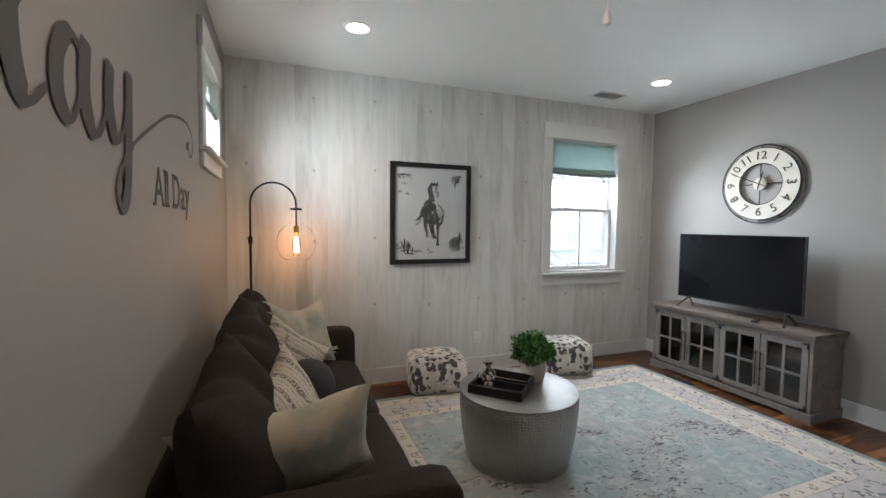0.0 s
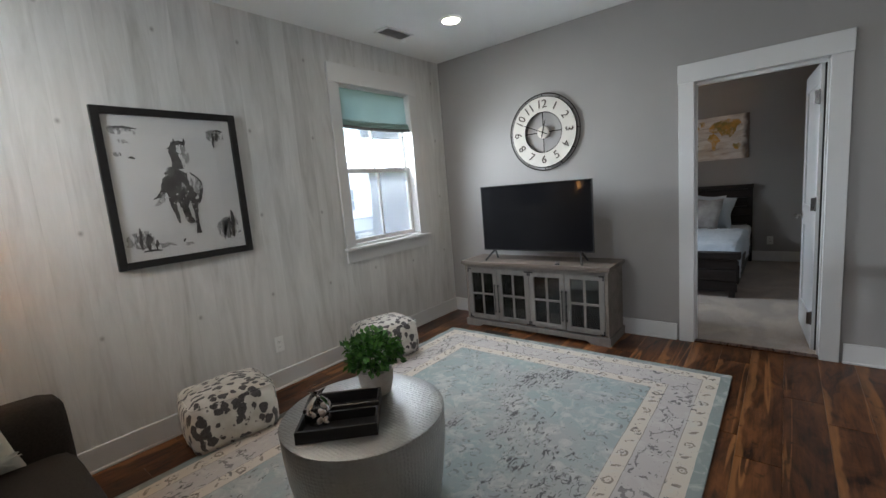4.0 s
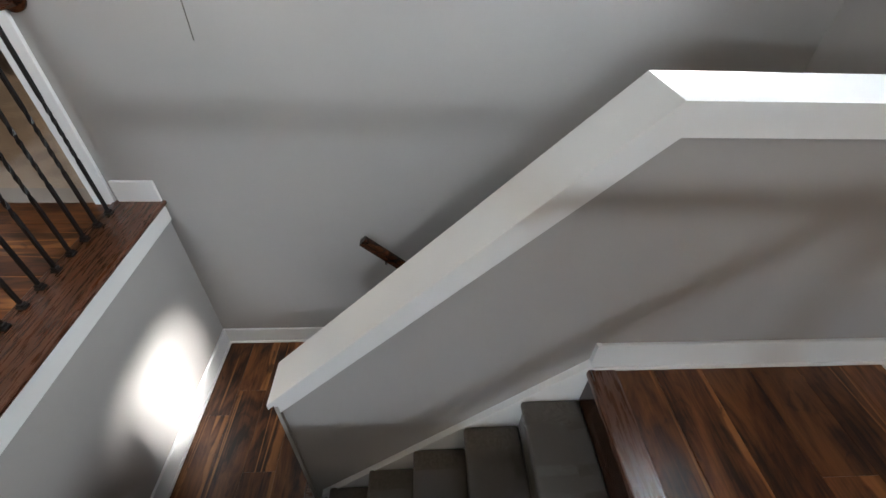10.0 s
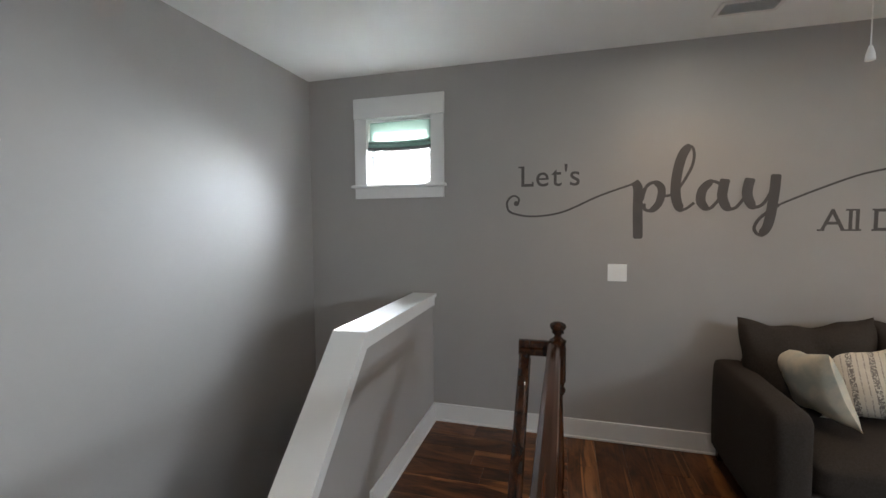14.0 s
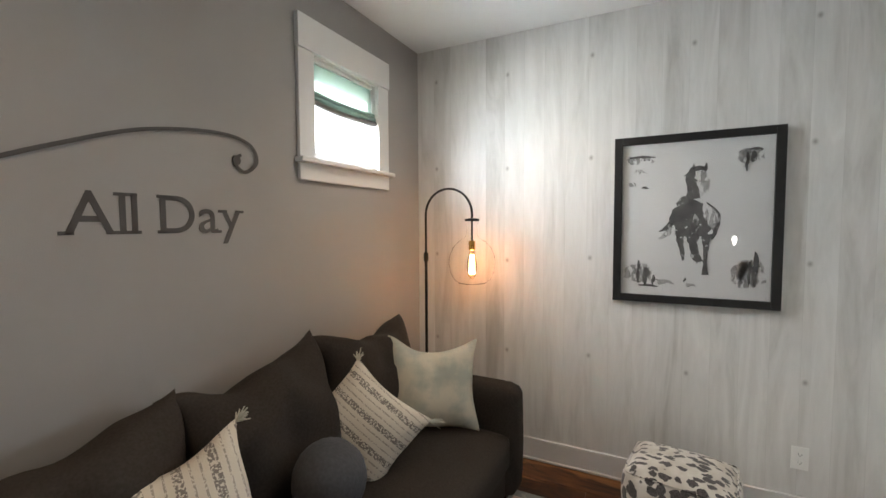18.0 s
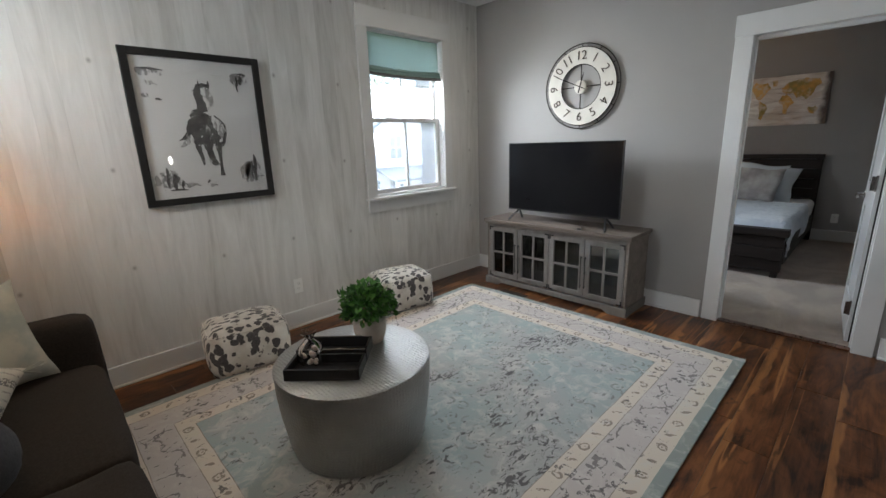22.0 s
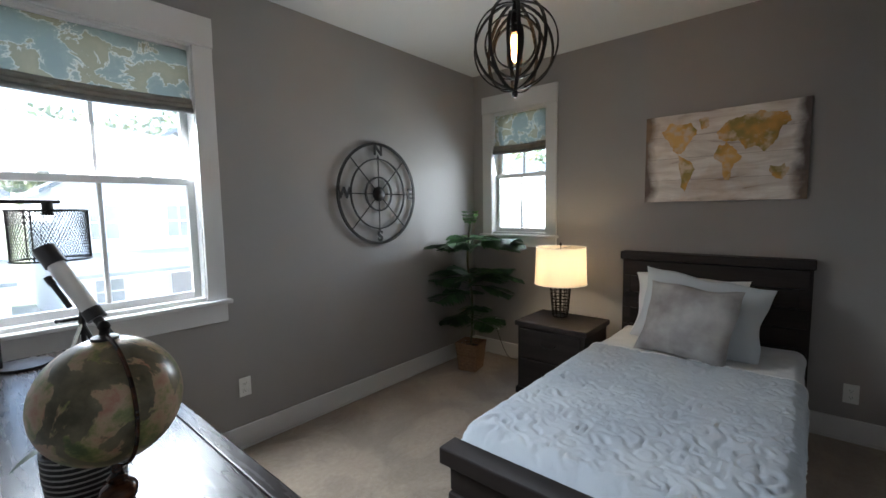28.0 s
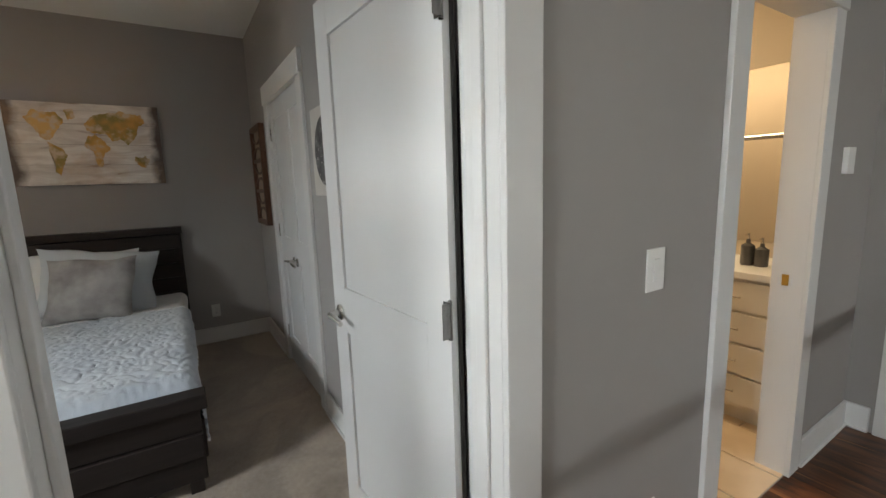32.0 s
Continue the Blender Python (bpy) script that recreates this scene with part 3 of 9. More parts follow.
def baseboard(name, runs, z=0.0):
    """White baseboard runs (x0, y0, x1, y1, facing), with a shoe moulding."""
    for x0, y0, x1, y1, face in runs:
        b = bmesh.new()
        t, s = 0.016, 0.028
        if face in "+y-y" and "y" in face:
            d = 1 if face[0] == "+" else -1
            box(b, (x0, min(y0, y0 + d * t), z), (x1, max(y0, y0 + d * t), z + BBH), 0.003, 1)
            box(b, (x0, min(y0 + d * t * 0.9, y0 + d * s), z), (x1, max(y0 + d * t * 0.9, y0 + d * s), z + 0.016), 0.004, 1)
        else:
            d = 1 if face[0] == "+" else -1
            box(b, (min(x0, x0 + d * t), y0, z), (max(x0, x0 + d * t), y1, z + BBH), 0.003, 1)
            box(b, (min(x0 + d * t * 0.9, x0 + d * s), y0, z), (max(x0 + d * t * 0.9, x0 + d * s), y1, z + 0.016), 0.004, 1)
        structure(name, b, TRIM, "white painted baseboard with shoe moulding", "baseboard")


C = 0.105
baseboard("baseboard", [
    (0, 0.811, 0, NY, "+x"), (0, NY, TX, NY, "-y"), (TX, DOOR_B[1] + C, TX, NY, "-x"),
    (TX, DOOR_W[1] + C, TX, DOOR_B[0] - C, "-x"), (TX, SY, TX, DOOR_W[0] - C, "-x"),
    (EDGE_X, SY, DOOR_S[0] - C, SY, "+y"), (DOOR_S[1] + C, SY, TX, SY, "+y"), (0, 0.811, TOP_X, 0.811, "+y")])
baseboard("baseboard_landing", [(EDGE_X + 0.012, SY, EDGE_X + 0.012, EDGE_Y, "-x"), (2.36, SY, EDGE_X, SY, "+y")], LOW)
baseboard("baseboard_bedroom", [
    (BX, DOOR_B[1] + C, BX, NY, "+x"), (BX, NY, EX, NY, "-y"), (EX, BY, EX, NY, "-x"),
    (CLOSET[1] + C, BY, EX, BY, "+y"), (BX, BY, CLOSET[0] - C, BY, "+y")], 0.004)
# sloping skirt board beside the carpeted flight
bm = bmesh.new()
sk = RISE / RUN
extrude(bm, [(TOP_X, 0.811, BBH), (TOP_X + 0.016, 0.811, BBH), (TOP_X + 0.016, 0.811, 0.03), (2.30, 0.811, LOW + 0.10), (2.30, 0.811, LOW), (2.10, 0.811, LOW), (TOP_X, 0.811, -0.30)], (0, 0.020, 0))
structure("trim_stair_skirt", bm, TRIM, "white painted stair skirt board", "trim")
bm = bmesh.new()
for z0, z1, d in ((-0.004, 0.012, 0.030), (-0.030, -0.005, 0.026)):
    extrude(bm, [(TOP_X + 0.017, 0.811, 0.03 + z1), (2.318, 0.811, LOW + 0.10 + z1), (2.318, 0.811, LOW + 0.10 + z0), (TOP_X + 0.017, 0.811, 0.03 + z0)], (0, d, 0))
structure("trim_stair_skirt_moulding", bm, TRIM, "white painted moulding along the stair skirt", "trim")
bm = bmesh.new()
extrude(bm, [(TOP_X, EDGE_Y - 0.010, BBH - 0.165), (2.30, EDGE_Y - 0.010, LOW + 0.14), (2.30, EDGE_Y - 0.010, LOW), (2.10, EDGE_Y - 0.010, LOW), (TOP_X, EDGE_Y - 0.010, -0.32)], (0, 0.020, 0))
structure("trim_stair_skirt_north", bm, TRIM, "white painted stair skirt board", "trim")


def casing(name, axis, face, out, hole, floor=True, sill=0.0):
    """White casing round an opening on one face of a wall: side boards, a deeper head board, and for windows a stool and apron."""
    u0, u1, z0, z1 = hole
    w, t, head = C, 0.020, 0.135 if floor else 0.160
    i = 0.018

    def bx(a, b, c, d, th, off=0.0):
        lo, hi = sorted((face + out * off, face + out * (off + th)))
        return ((lo, a, c), (hi, b, d)) if axis == "x" else ((a, lo, c), (b, hi, d))

    top = tagged(new(name), "white painted " + ("door" if floor else "window") + " casing", "casing", kind="structure")
    for a, b in ((u0 - w + i, u0 + i), (u1 - i, u1 + w - i)):
        part("side_casing", B(bx(a, b, z0, z1 - i, t), bevel=0.003), TRIM, top)
    part("head_casing", B(bx(u0 - w - 0.004 + i, u1 + w + 0.004 - i, z1 - i, z1 + head - i, t + 0.008), bevel=0.004), TRIM, top)
    if sill:
        part("stool", B(bx(u0 - w - 0.02 + i, u1 + w + 0.02 - i, z0 - 0.022, z0 + 0.002, 0.055), bevel=0.005), TRIM, top)
        part("apron", B(bx(u0 - w + i, u1 + w - i, z0 - sill, z0 - 0.022, t), bevel=0.003), TRIM, top)
    return top


def lining(name, axis, lo, hi, hole, depth=0.018, bottom=False):
    """The jamb boards that line an opening through a wall."""
    u0, u1, z0, z1 = hole
    def bx(a, b, c, d):
        return ((lo, a, c), (hi, b, d)) if axis == "x" else ((a, lo, c), (b, hi, d))
    boxes = [bx(u0, u0 + depth, z0, z1), bx(u1 - depth, u1, z0, z1), bx(u0 + depth, u1 - depth, z1 - depth, z1)]
    if bottom:
        boxes.append(bx(u0 + depth, u1 - depth, z0, z0 + depth))
    return structure(name, B(*boxes, bevel=0.002), TRIM, "white painted jamb lining", "trim")


casing("casing_bedroom_door", "x", TX, -1, DOOR_B)
casing("casing_bedroom_door_inner", "x", BX, 1, DOOR_B)
casing("casing_bath_door", "x", TX, -1, DOOR_W)
casing("casing_south_door", "y", SY, 1, DOOR_S)
casing("casing_closet", "y", BY, 1, CLOSET)
lining("jamb_bedroom_door", "x", TX - 0.001, BX + 0.001, DOOR_B)
lining("jamb_bath_door", "x", TX - 0.001, BX + 0.001, DOOR_W)
lining("jamb_south_door", "y", SY - 0.141, SY + 0.001, DOOR_S)
lining("jamb_closet", "y", BY - 0.121, BY + 0.001, CLOSET)
for a, b, lo, hi in ((DOOR_B[0] + 0.018, DOOR_B[0] + 0.030, 4.500, 4.536), (DOOR_B[1] - 0.030, DOOR_B[1] - 0.018, 4.500, 4.536)):
    structure("trim_door_stop", B(((lo, a, 0), (hi, b, 2.03)), bevel=0.003), TRIM, "white painted door stop moulding", "trim")
structure("trim_door_stop_head", B(((4.500, DOOR_B[0] + 0.031, 2.018), (4.536, DOOR_B[1] - 0.031, 2.042)), bevel=0.003), TRIM, "white painted door stop moulding", "trim")
casing("casing_window_north", "y", NY, -1, WIN_A, False, 0.13)
casing("casing_window_bedroom", "y", NY, -1, WIN_E, False, 0.13)
casing("casing_window_west", "x", 0.0, 1, WIN_B, False, 0.105)
casing("casing_window_stair", "x", 0.0, 1, WIN_C, False, 0.105)
casing("casing_window_east", "x", EX, -1, WIN_D, False, 0.11)


def window(name, axis, inner, out, hole, hung, label):
    """A white window set in its opening: frame, and either two hung sashes with a glazing bar each or one fixed light."""
    u0, u1, z0, z1 = hole
    top = tagged(new(name), label, "window", kind="structure")

    def bx(a, b, c, d, n0, n1):
        lo, hi = sorted((inner + out * n0, inner + out * n1))
        return ((lo, a, c), (hi, b, d)) if axis == "x" else ((a, lo, c), (b, hi, d))

    f = 0.022
    part("window_frame", B(bx(u0, u0 + f, z0, z1, -0.002, 0.15), bx(u1 - f, u1, z0, z1, -0.002, 0.15), bx(u0 + f, u1 - f, z1 - f, z1, -0.002, 0.15), bx(u0 + f, u1 - f, z0, z0 + f, 0.0, 0.15)), TRIM, top)
    lights = [(z0 + f, z1 - f, 0.07)]
    if hung:
        mid = z0 + (z1 - z0) * 0.475
        lights = [(z0 + f, mid + 0.018, 0.06), (mid - 0.018, z1 - f, 0.10)]
    for a, b, n in lights:
        s = 0.038
        bars = [bx(u0 + f, u0 + f + s, a, b, n, n + 0.034), bx(u1 - f - s, u1 - f, a, b, n, n + 0.034),
                bx(u0 + f + s, u1 - f - s, a, a + s, n, n + 0.034), bx(u0 + f + s, u1 - f - s, b - s, b, n, n + 0.034)]
        sash = part("sash", B(*bars, bevel=0.003), TRIM, top)
        if hung:
            c = (u0 + u1) / 2
            part("glazing_bar", B(bx(c - 0.009, c + 0.009, a + s, b - s, n + 0.004, n + 0.030)), TRIM, sash)
        pane = part("pane", B(bx(u0 + f + s, u1 - f - s, a + s, b - s, n + 0.014, n + 0.020)), GLASS, sash)
        pane.visible_shadow = False
    if hung:
        c = (u0 + u1) / 2
        for d in (-0.2, 0.2):
            part("sash_lock", B(bx(c + d - 0.025, c + d + 0.025, mid + 0.018, mid + 0.03, 0.06, 0.085), bevel=0.004), PLASTIC, top)
    return top


window("window_north", "y", NY, 1, WIN_A, True, "white double-hung window over the street")
window("window_bedroom", "y", NY, 1, WIN_E, True, "white double-hung bedroom window over the street")
window("window_west", "x", 0.0, -1, WIN_B, False, "small high white fixed window")
window("window_stair", "x", 0.0, -1, WIN_C, False, "small high white fixed window")
window("window_east", "x", EX, 1, WIN_D, True, "narrow white double-hung window beside the bed")

# ---- the loft: railing ----
def baluster_mesh():
    """A square iron bar, twisted over its middle, with a shoe at its foot."""
    b = bmesh.new()
    rings = []
    n = 28
    for i in range(n + 1):
        z = 0.94 * i / n
        tw = min(max((z - 0.30) / 0.30, 0), 1) * math.pi * 3
        rings.append([b.verts.new((0.0095 * math.cos(tw + math.pi / 4 + k * math.pi / 2), 0.0095 * math.sin(tw + math.pi / 4 + k * math.pi / 2), z)) for k in range(4)])
    for a, c in zip(rings, rings[1:]):
        for k in range(4):
            b.faces.new((a[k], a[(k + 1) % 4], c[(k + 1) % 4], c[k]))
    return mesh("baluster", b, IRON)


def shoe_mesh():
    b = bmesh.new()
    box(b, (-0.017, -0.017, 0), (0.017, 0.017, 0.012), 0.002, 1)
    box(b, (-0.0135, -0.0135, 0.011), (0.0135, 0.0135, 0.026), 0.003, 1)
    return mesh("baluster_shoe", b, IRON)


BAL, SHOE = baluster_mesh(), shoe_mesh()


def rail_profile(bm, pts, w=0.062, h=0.060):
    """A moulded handrail along a line of points."""
    out = [(-0.5, 0.0), (-0.5, 0.25), (-0.40, 0.42), (-0.48, 0.60), (-0.42, 0.85), (-0.2, 1.0), (0.2, 1.0), (0.42, 0.85), (0.48, 0.60), (0.40, 0.42), (0.5, 0.25), (0.5, 0.0)]
    pts = [Vector(p) for p in pts]
    rings = []
    for i, p in enumerate(pts):
        d0 = (p - pts[i - 1]).normalized() if i else (pts[1] - p).normalized()
        d1 = (pts[i + 1] - p).normalized() if i < len(pts) - 1 else d0
        d = (d0 + d1).normalized()
        side = d.cross(Vector((0, 0, 1))).normalized()
        up = side.cross(d).normalized()
        k = 1 / max(d.dot(d0), 0.5)
        rings.append([bm.verts.new(p + side * u * w * (k if abs(d0.z - d1.z) < 0.05 else 1) + up * v * h * (k if abs(d0.z - d1.z) >= 0.05 else 1)) for u, v in out])
    m = len(out)
    for a, b in zip(rings, rings[1:]):
        for k in range(m):
            bm.faces.new((a[k], a[(k + 1) % m], b[(k + 1) % m], b[k]))
    bm.faces.new(list(reversed(rings[0])))
    bm.faces.new(rings[-1])


def newel(x, y, h):
    t = thing("newel_post", "dark stained turned newel post with a ball finial", "newel post", "newel posts", (x, y, 0.016))
    s = 0.038
    part("base_block", B(((-s, -s, 0), (s, s, 0.20)), bevel=0.004), STAIN_Z, t)
    bm = bmesh.new()
    lathe(bm, [(0.034, 0.20), (0.040, 0.215), (0.030, 0.235), (0.036, 0.26), (0.038, 0.36), (0.030, 0.60), (0.026, h - 0.36), (0.036, h - 0.345), (0.040, h - 0.33), (0.030, h - 0.315), (0.034, h - 0.295)], seg=20)
    part("turned_shaft", bm, STAIN_Z, t, "", 50)
    part("head_block", B(((-s, -s, h - 0.295), (s, s, h - 0.105)), bevel=0.012), STAIN_Z, t)
    bm = bmesh.new()
    lathe(bm, [(0.036, h - 0.105), (0.040, h - 0.098), (0.040, h - 0.09), (0.026, h - 0.082), (0.017, h - 0.074), (0.017, h - 0.062), (0.028, h - 0.056), (0.030, h - 0.048), (0.024, h - 0.043), (0.034, h - 0.036), (0.039, h - 0.024), (0.036, h - 0.012), (0.022, h - 0.003), (0.004, h)], seg=24)
    part("finial", bm, STAIN_Z, t, "", 50)
    return t


RY, RX, RZ = 1.757, 3.378, 0.940
newel(1.085, 1.775, 1.080)
newel(RX, RY, 1.085)
rail = thing("stair_railing", "dark stained handrail on twisted black iron balusters", "railing")
bm = bmesh.new()
rail_profile(bm, [(1.112, RY, RZ), (RX - 0.04, RY, RZ)])
part("handrail", bm, STAIN, rail, "", 30)
bm = bmesh.new()
rail_profile(bm, [(RX, RY - 0.04, RZ), (RX, SY + 0.02, RZ)])
part("handrail", bm, STAIN_Y, rail, "", 30)
bm = bmesh.new()
lathe(bm, [(0.058, 0), (0.058, 0.012), (0.046, 0.02), (0.0, 0.02)], m=Matrix.Translation((RX, SY + 0.001, RZ + 0.03)) @ Euler((-math.pi / 2, 0, 0)).to_matrix().to_4x4(), cap=False)
part("rosette", bm, STAIN, rail, "round dark wood wall rosette", 40)
spots = [(1.238 + 0.1008 * k, RY, 0.0) for k in range(21)] + [(RX, RY - 0.11 - 0.1045 * k, 0.0) for k in range(18)]
for x, y, z in spots:
    b = new("baluster", BAL)
    b.parent, b.matrix_basis = rail, pose(x, y, 0.018)
    s = new("shoe", SHOE)
    s.parent = b
# edge boards that the balusters stand on
structure("trim_edge_board", B(((TOP_X, EDGE_Y - 0.022, -0.024), (EDGE_X + 0.16, 1.835, 0.018)), bevel=0.006), NOSING, "dark stained edge board along the stair opening", "trim")
structure("trim_edge_board_hall", B(((EDGE_X - 0.018, SY, -0.005), (EDGE_X + 0.25, EDGE_Y - 0.024, 0.017)), bevel=0.006), NOSING_Y, "dark stained edge board of the hall floor", "trim")
structure("trim_top_nosing", B(((TOP_X - 0.085, 0.832, -0.024), (TOP_X + 0.022, EDGE_Y - 0.024, 0.010)), bevel=0.008), NOSING_Y, "dark stained stair nosing", "trim")
structure("trim_landing_nosing", B(((2.36, 0.832, LOW - 0.03), (2.44, EDGE_Y - 0.02, LOW + 0.002)), bevel=0.006), NOSING_Y, "dark stained landing nosing", "trim")

# stair handrail: a return from the newel, then down along the wall
grab = thing("stair_handrail", "dark stained handrail sloping down beside the stairs", "handrail")
bm = bmesh.new()
rail_profile(bm, [(1.080, 1.739, 0.928), (1.080, 1.590, 0.928)], 0.062, 0.068)
part("return_piece", bm, STAIN, grab, "", 30)
bm = bmesh.new()
rail_profile(bm, [(1.086, 1.620, 0.900), (2.30, 1.620, 0.900 - 1.214 * 0.955)], 0.056, 0.060)
part("sloping_rail", bm, STAIN, grab, "", 30)
for k in (0.90,):
    bm = bmesh.new()
    x, z = 1.086 + 1.214 * k, 0.900 - 1.214 * 0.955 * k
    tube(bm, smooth_path([(x, 1.712, z - 0.09), (x, 1.66, z - 0.09), (x, 1.625, z - 0.06), (x, 1.62, z)], 5), 0.007, 8)
    lathe(bm, [(0.028, 0), (0.026, 0.006), (0.0, 0.008)], seg=14, m=Matrix.Translation((x, 1.712, z - 0.09)) @ Euler((math.pi / 2, 0, 0)).to_matrix().to_4x4(), cap=False)
    part("bracket", bm, IRON, grab, "black iron wall bracket", 40)
low = thing("lower_handrail", "dark stained handrail on the stairwell wall", "handrail")
bm = bmesh.new()
rail_profile(bm, [(2.14, SY + 0.085, -0.22), (0.6, SY + 0.085, -0.22 - 1.54 * 0.9)], 0.052, 0.055)
part("sloping_rail", bm, STAIN, low, "", 30)
for x in (2.0, 1.3):
    bm = bmesh.new()
    z = -0.22 - (2.14 - x) * 0.9
    tube(bm, smooth_path([(x, SY, z - 0.07), (x, SY + 0.05, z - 0.07), (x, SY + 0.083, z - 0.04), (x, SY + 0.085, z)], 5), 0.007, 8)
    part("bracket", bm, IRON, low, "", 40)

# ---- rug ----
RUG = (0.80, 2.66, 3.875, 5.01)


def rug_material():
    m, n = plain("faded_oriental_rug", 0.97)
    v = n.coords()
    sep = n.t.nodes.new("ShaderNodeSeparateXYZ")
    n.link(v, sep.inputs[0])
    x, y = sep.outputs[0], sep.outputs[1]
    dx = n.math("MINIMUM", n.math("SUBTRACT", x, RUG[0]), n.math("SUBTRACT", RUG[2], x))
    dy = n.math("MINIMUM", n.math("SUBTRACT", y, RUG[1]), n.math("SUBTRACT", RUG[3], y))
    d = n.math("MINIMUM", dx, dy)
    wob = n.noise(v, 6.0, 3)
    d = n.math("ADD", d, n.math("MULTIPLY_ADD", wob, 0.010, -0.005))
    rag = n.t.nodes.new("ShaderNodeValToRGB")
    rag.color_ramp.interpolation = "CONSTANT"
    tealc, cream, pink, line, field = (0.25, 0.285, 0.27), (0.585, 0.52, 0.44), (0.475, 0.435, 0.415), (0.26, 0.225, 0.20), (0.305, 0.355, 0.35)
    stops = [(0.0, tealc), (0.055, cream), (0.148, line), (0.152, pink), (0.318, line), (0.322, cream), (0.405, line), (0.409, field)]
    e = rag.color_ramp.elements
    while len(e) < len(stops):
        e.new(0.9)
    for k, (p, c) in enumerate(stops):
        e[k].position, e[k].color = p, (*c, 1)
    n.link(d, rag.inputs[0])
    c = rag.outputs[0]
    inside = n.math("GREATER_THAN", d, 0.409)
    border = n.math("MULTIPLY", n.math("GREATER_THAN", d, 0.06), n.math("LESS_THAN", d, 0.40))
    # worn patches of grey and pale in the field
    wear = n.noise(v, 1.5, 7, 0.65, 0.6)
    c = n.mix(n.math("MULTIPLY", inside, n.math("MULTIPLY", n.ramp(wear, [(0.44, (0, 0, 0)), (0.56, (1, 1, 1))]), 0.85)), c, (0.36, 0.355, 0.345))
    pale = n.noise(v, 9.0, 5, 0.65, 1.0)
    c = n.mix(n.math("MULTIPLY", n.ramp(pale, [(0.50, (0, 0, 0)), (0.66, (1, 1, 1))]), 0.6), c, (0.56, 0.535, 0.50))
    # rosettes: broken rings round scattered points
    def rings(scale, r0, r1, cut, seed):
        vor = n.t.nodes.new("ShaderNodeTexVoronoi")
        vor.inputs["Scale"].default_value, vor.inputs["Randomness"].default_value = scale, 0.55
        mp = n.t.nodes.new("ShaderNodeMapping")
        mp.inputs["Location"].default_value = (seed, seed * 0.7, 0)
        n.link(v, mp.inputs[0])
        n.link(mp.outputs[0], vor.inputs[0])
        q = vor.outputs["Distance"]
        ring = n.math("MULTIPLY", n.math("GREATER_THAN", q, r0), n.math("LESS_THAN", q, r1))
        dot = n.math("LESS_THAN", q, r0 * 0.35)
        br = n.math("GREATER_THAN", n.noise(mp.outputs[0], 34.0, 3, 0.6), cut)
        return n.math("MULTIPLY", n.math("MAXIMUM", ring, dot), br)
    dark = (0.075, 0.072, 0.075)
    patchy = n.ramp(n.noise(v, 2.6, 4, 0.6, 0.3), [(0.46, (0, 0, 0)), (0.54, (1, 1, 1))])
    f1 = n.math("MULTIPLY", rings(11.0, 0.26, 0.40, 0.52, 3.1), n.math("MULTIPLY", inside, patchy))
    c = n.mix(n.math("MULTIPLY", f1, 0.62), c, (0.13, 0.125, 0.12))
    # worn dark strokes in drifts
    sv = n.coords("Object", (0.62, 1.25, 1))
    squig = n.noise(sv, 21.0, 5, 0.64, 1.7)
    drift = n.ramp(n.noise(v, 1.5, 4, 0.6, 0.9), [(0.49, (0, 0, 0)), (0.60, (1, 1, 1))])
    sq = n.math("GREATER_THAN", n.math("MULTIPLY_ADD", drift, 0.125, squig), 0.672)
    c = n.mix(n.math("MULTIPLY", n.math("MULTIPLY", sq, inside), 0.88), c, dark)
    scratch = n.math("GREATER_THAN", n.noise(sv, 60.0, 4, 0.6, 1.0), 0.63)
    c = n.mix(n.math("MULTIPLY", n.math("MULTIPLY", scratch, inside), 0.16), c, (0.22, 0.22, 0.22))
    b1 = n.math("MULTIPLY", rings(9.5, 0.22, 0.36, 0.53, 8.4), border)
    b1 = n.math("MULTIPLY", b1, n.math("GREATER_THAN", n.noise(v, 3.4, 3), 0.53))
    c = n.mix(n.math("MULTIPLY", b1, 0.8), c, dark)
    # guard bands: a flower and a leaf by turns, broken by wear
    side = n.math("LESS_THAN", dx, dy)
    run = n.math("ADD", n.math("MULTIPLY", side, y), n.math("MULTIPLY", n.math("SUBTRACT", 1.0, side), x))
    run = n.math("ADD", run, n.math("MULTIPLY_ADD", n.noise(v, 11.0, 2), 0.05, 9.975))
    cell = n.math("FLOOR", n.math("DIVIDE", run, 0.118))
    u = n.math("MULTIPLY", n.math("SUBTRACT", n.math("FRACT", n.math("DIVIDE", run, 0.118)), 0.5), 0.118)
    odd = n.math("MODULO", cell, 2.0)
    worn = n.math("GREATER_THAN", n.noise(v, 34.0, 4, 0.65), 0.445)
    ragged = n.math("MULTIPLY_ADD", n.noise(v, 60.0, 3), 0.022, -0.011)
    for middle in (0.102, 0.364):
        w = n.math("ADD", n.math("SUBTRACT", d, middle), ragged)
        q = n.math("ADD", n.math("SQRT", n.math("ADD", n.math("POWER", u, 2.0), n.math("POWER", w, 2.0))), ragged)
        flower = n.math("MAXIMUM", n.math("MULTIPLY", n.math("GREATER_THAN", q, 0.014), n.math("LESS_THAN", q, 0.025)), n.math("LESS_THAN", q, 0.005))
        slant = n.math("ADD", n.math("MULTIPLY", u, 0.8), n.math("MULTIPLY", w, 0.6))
        across = n.math("SUBTRACT", n.math("MULTIPLY", w, 0.8), n.math("MULTIPLY", u, 0.6))
        leaf = n.math("LESS_THAN", n.math("ADD", n.math("POWER", n.math("DIVIDE", slant, 0.010), 2.0), n.math("POWER", n.math("DIVIDE", across, 0.026), 2.0)), 1.0)
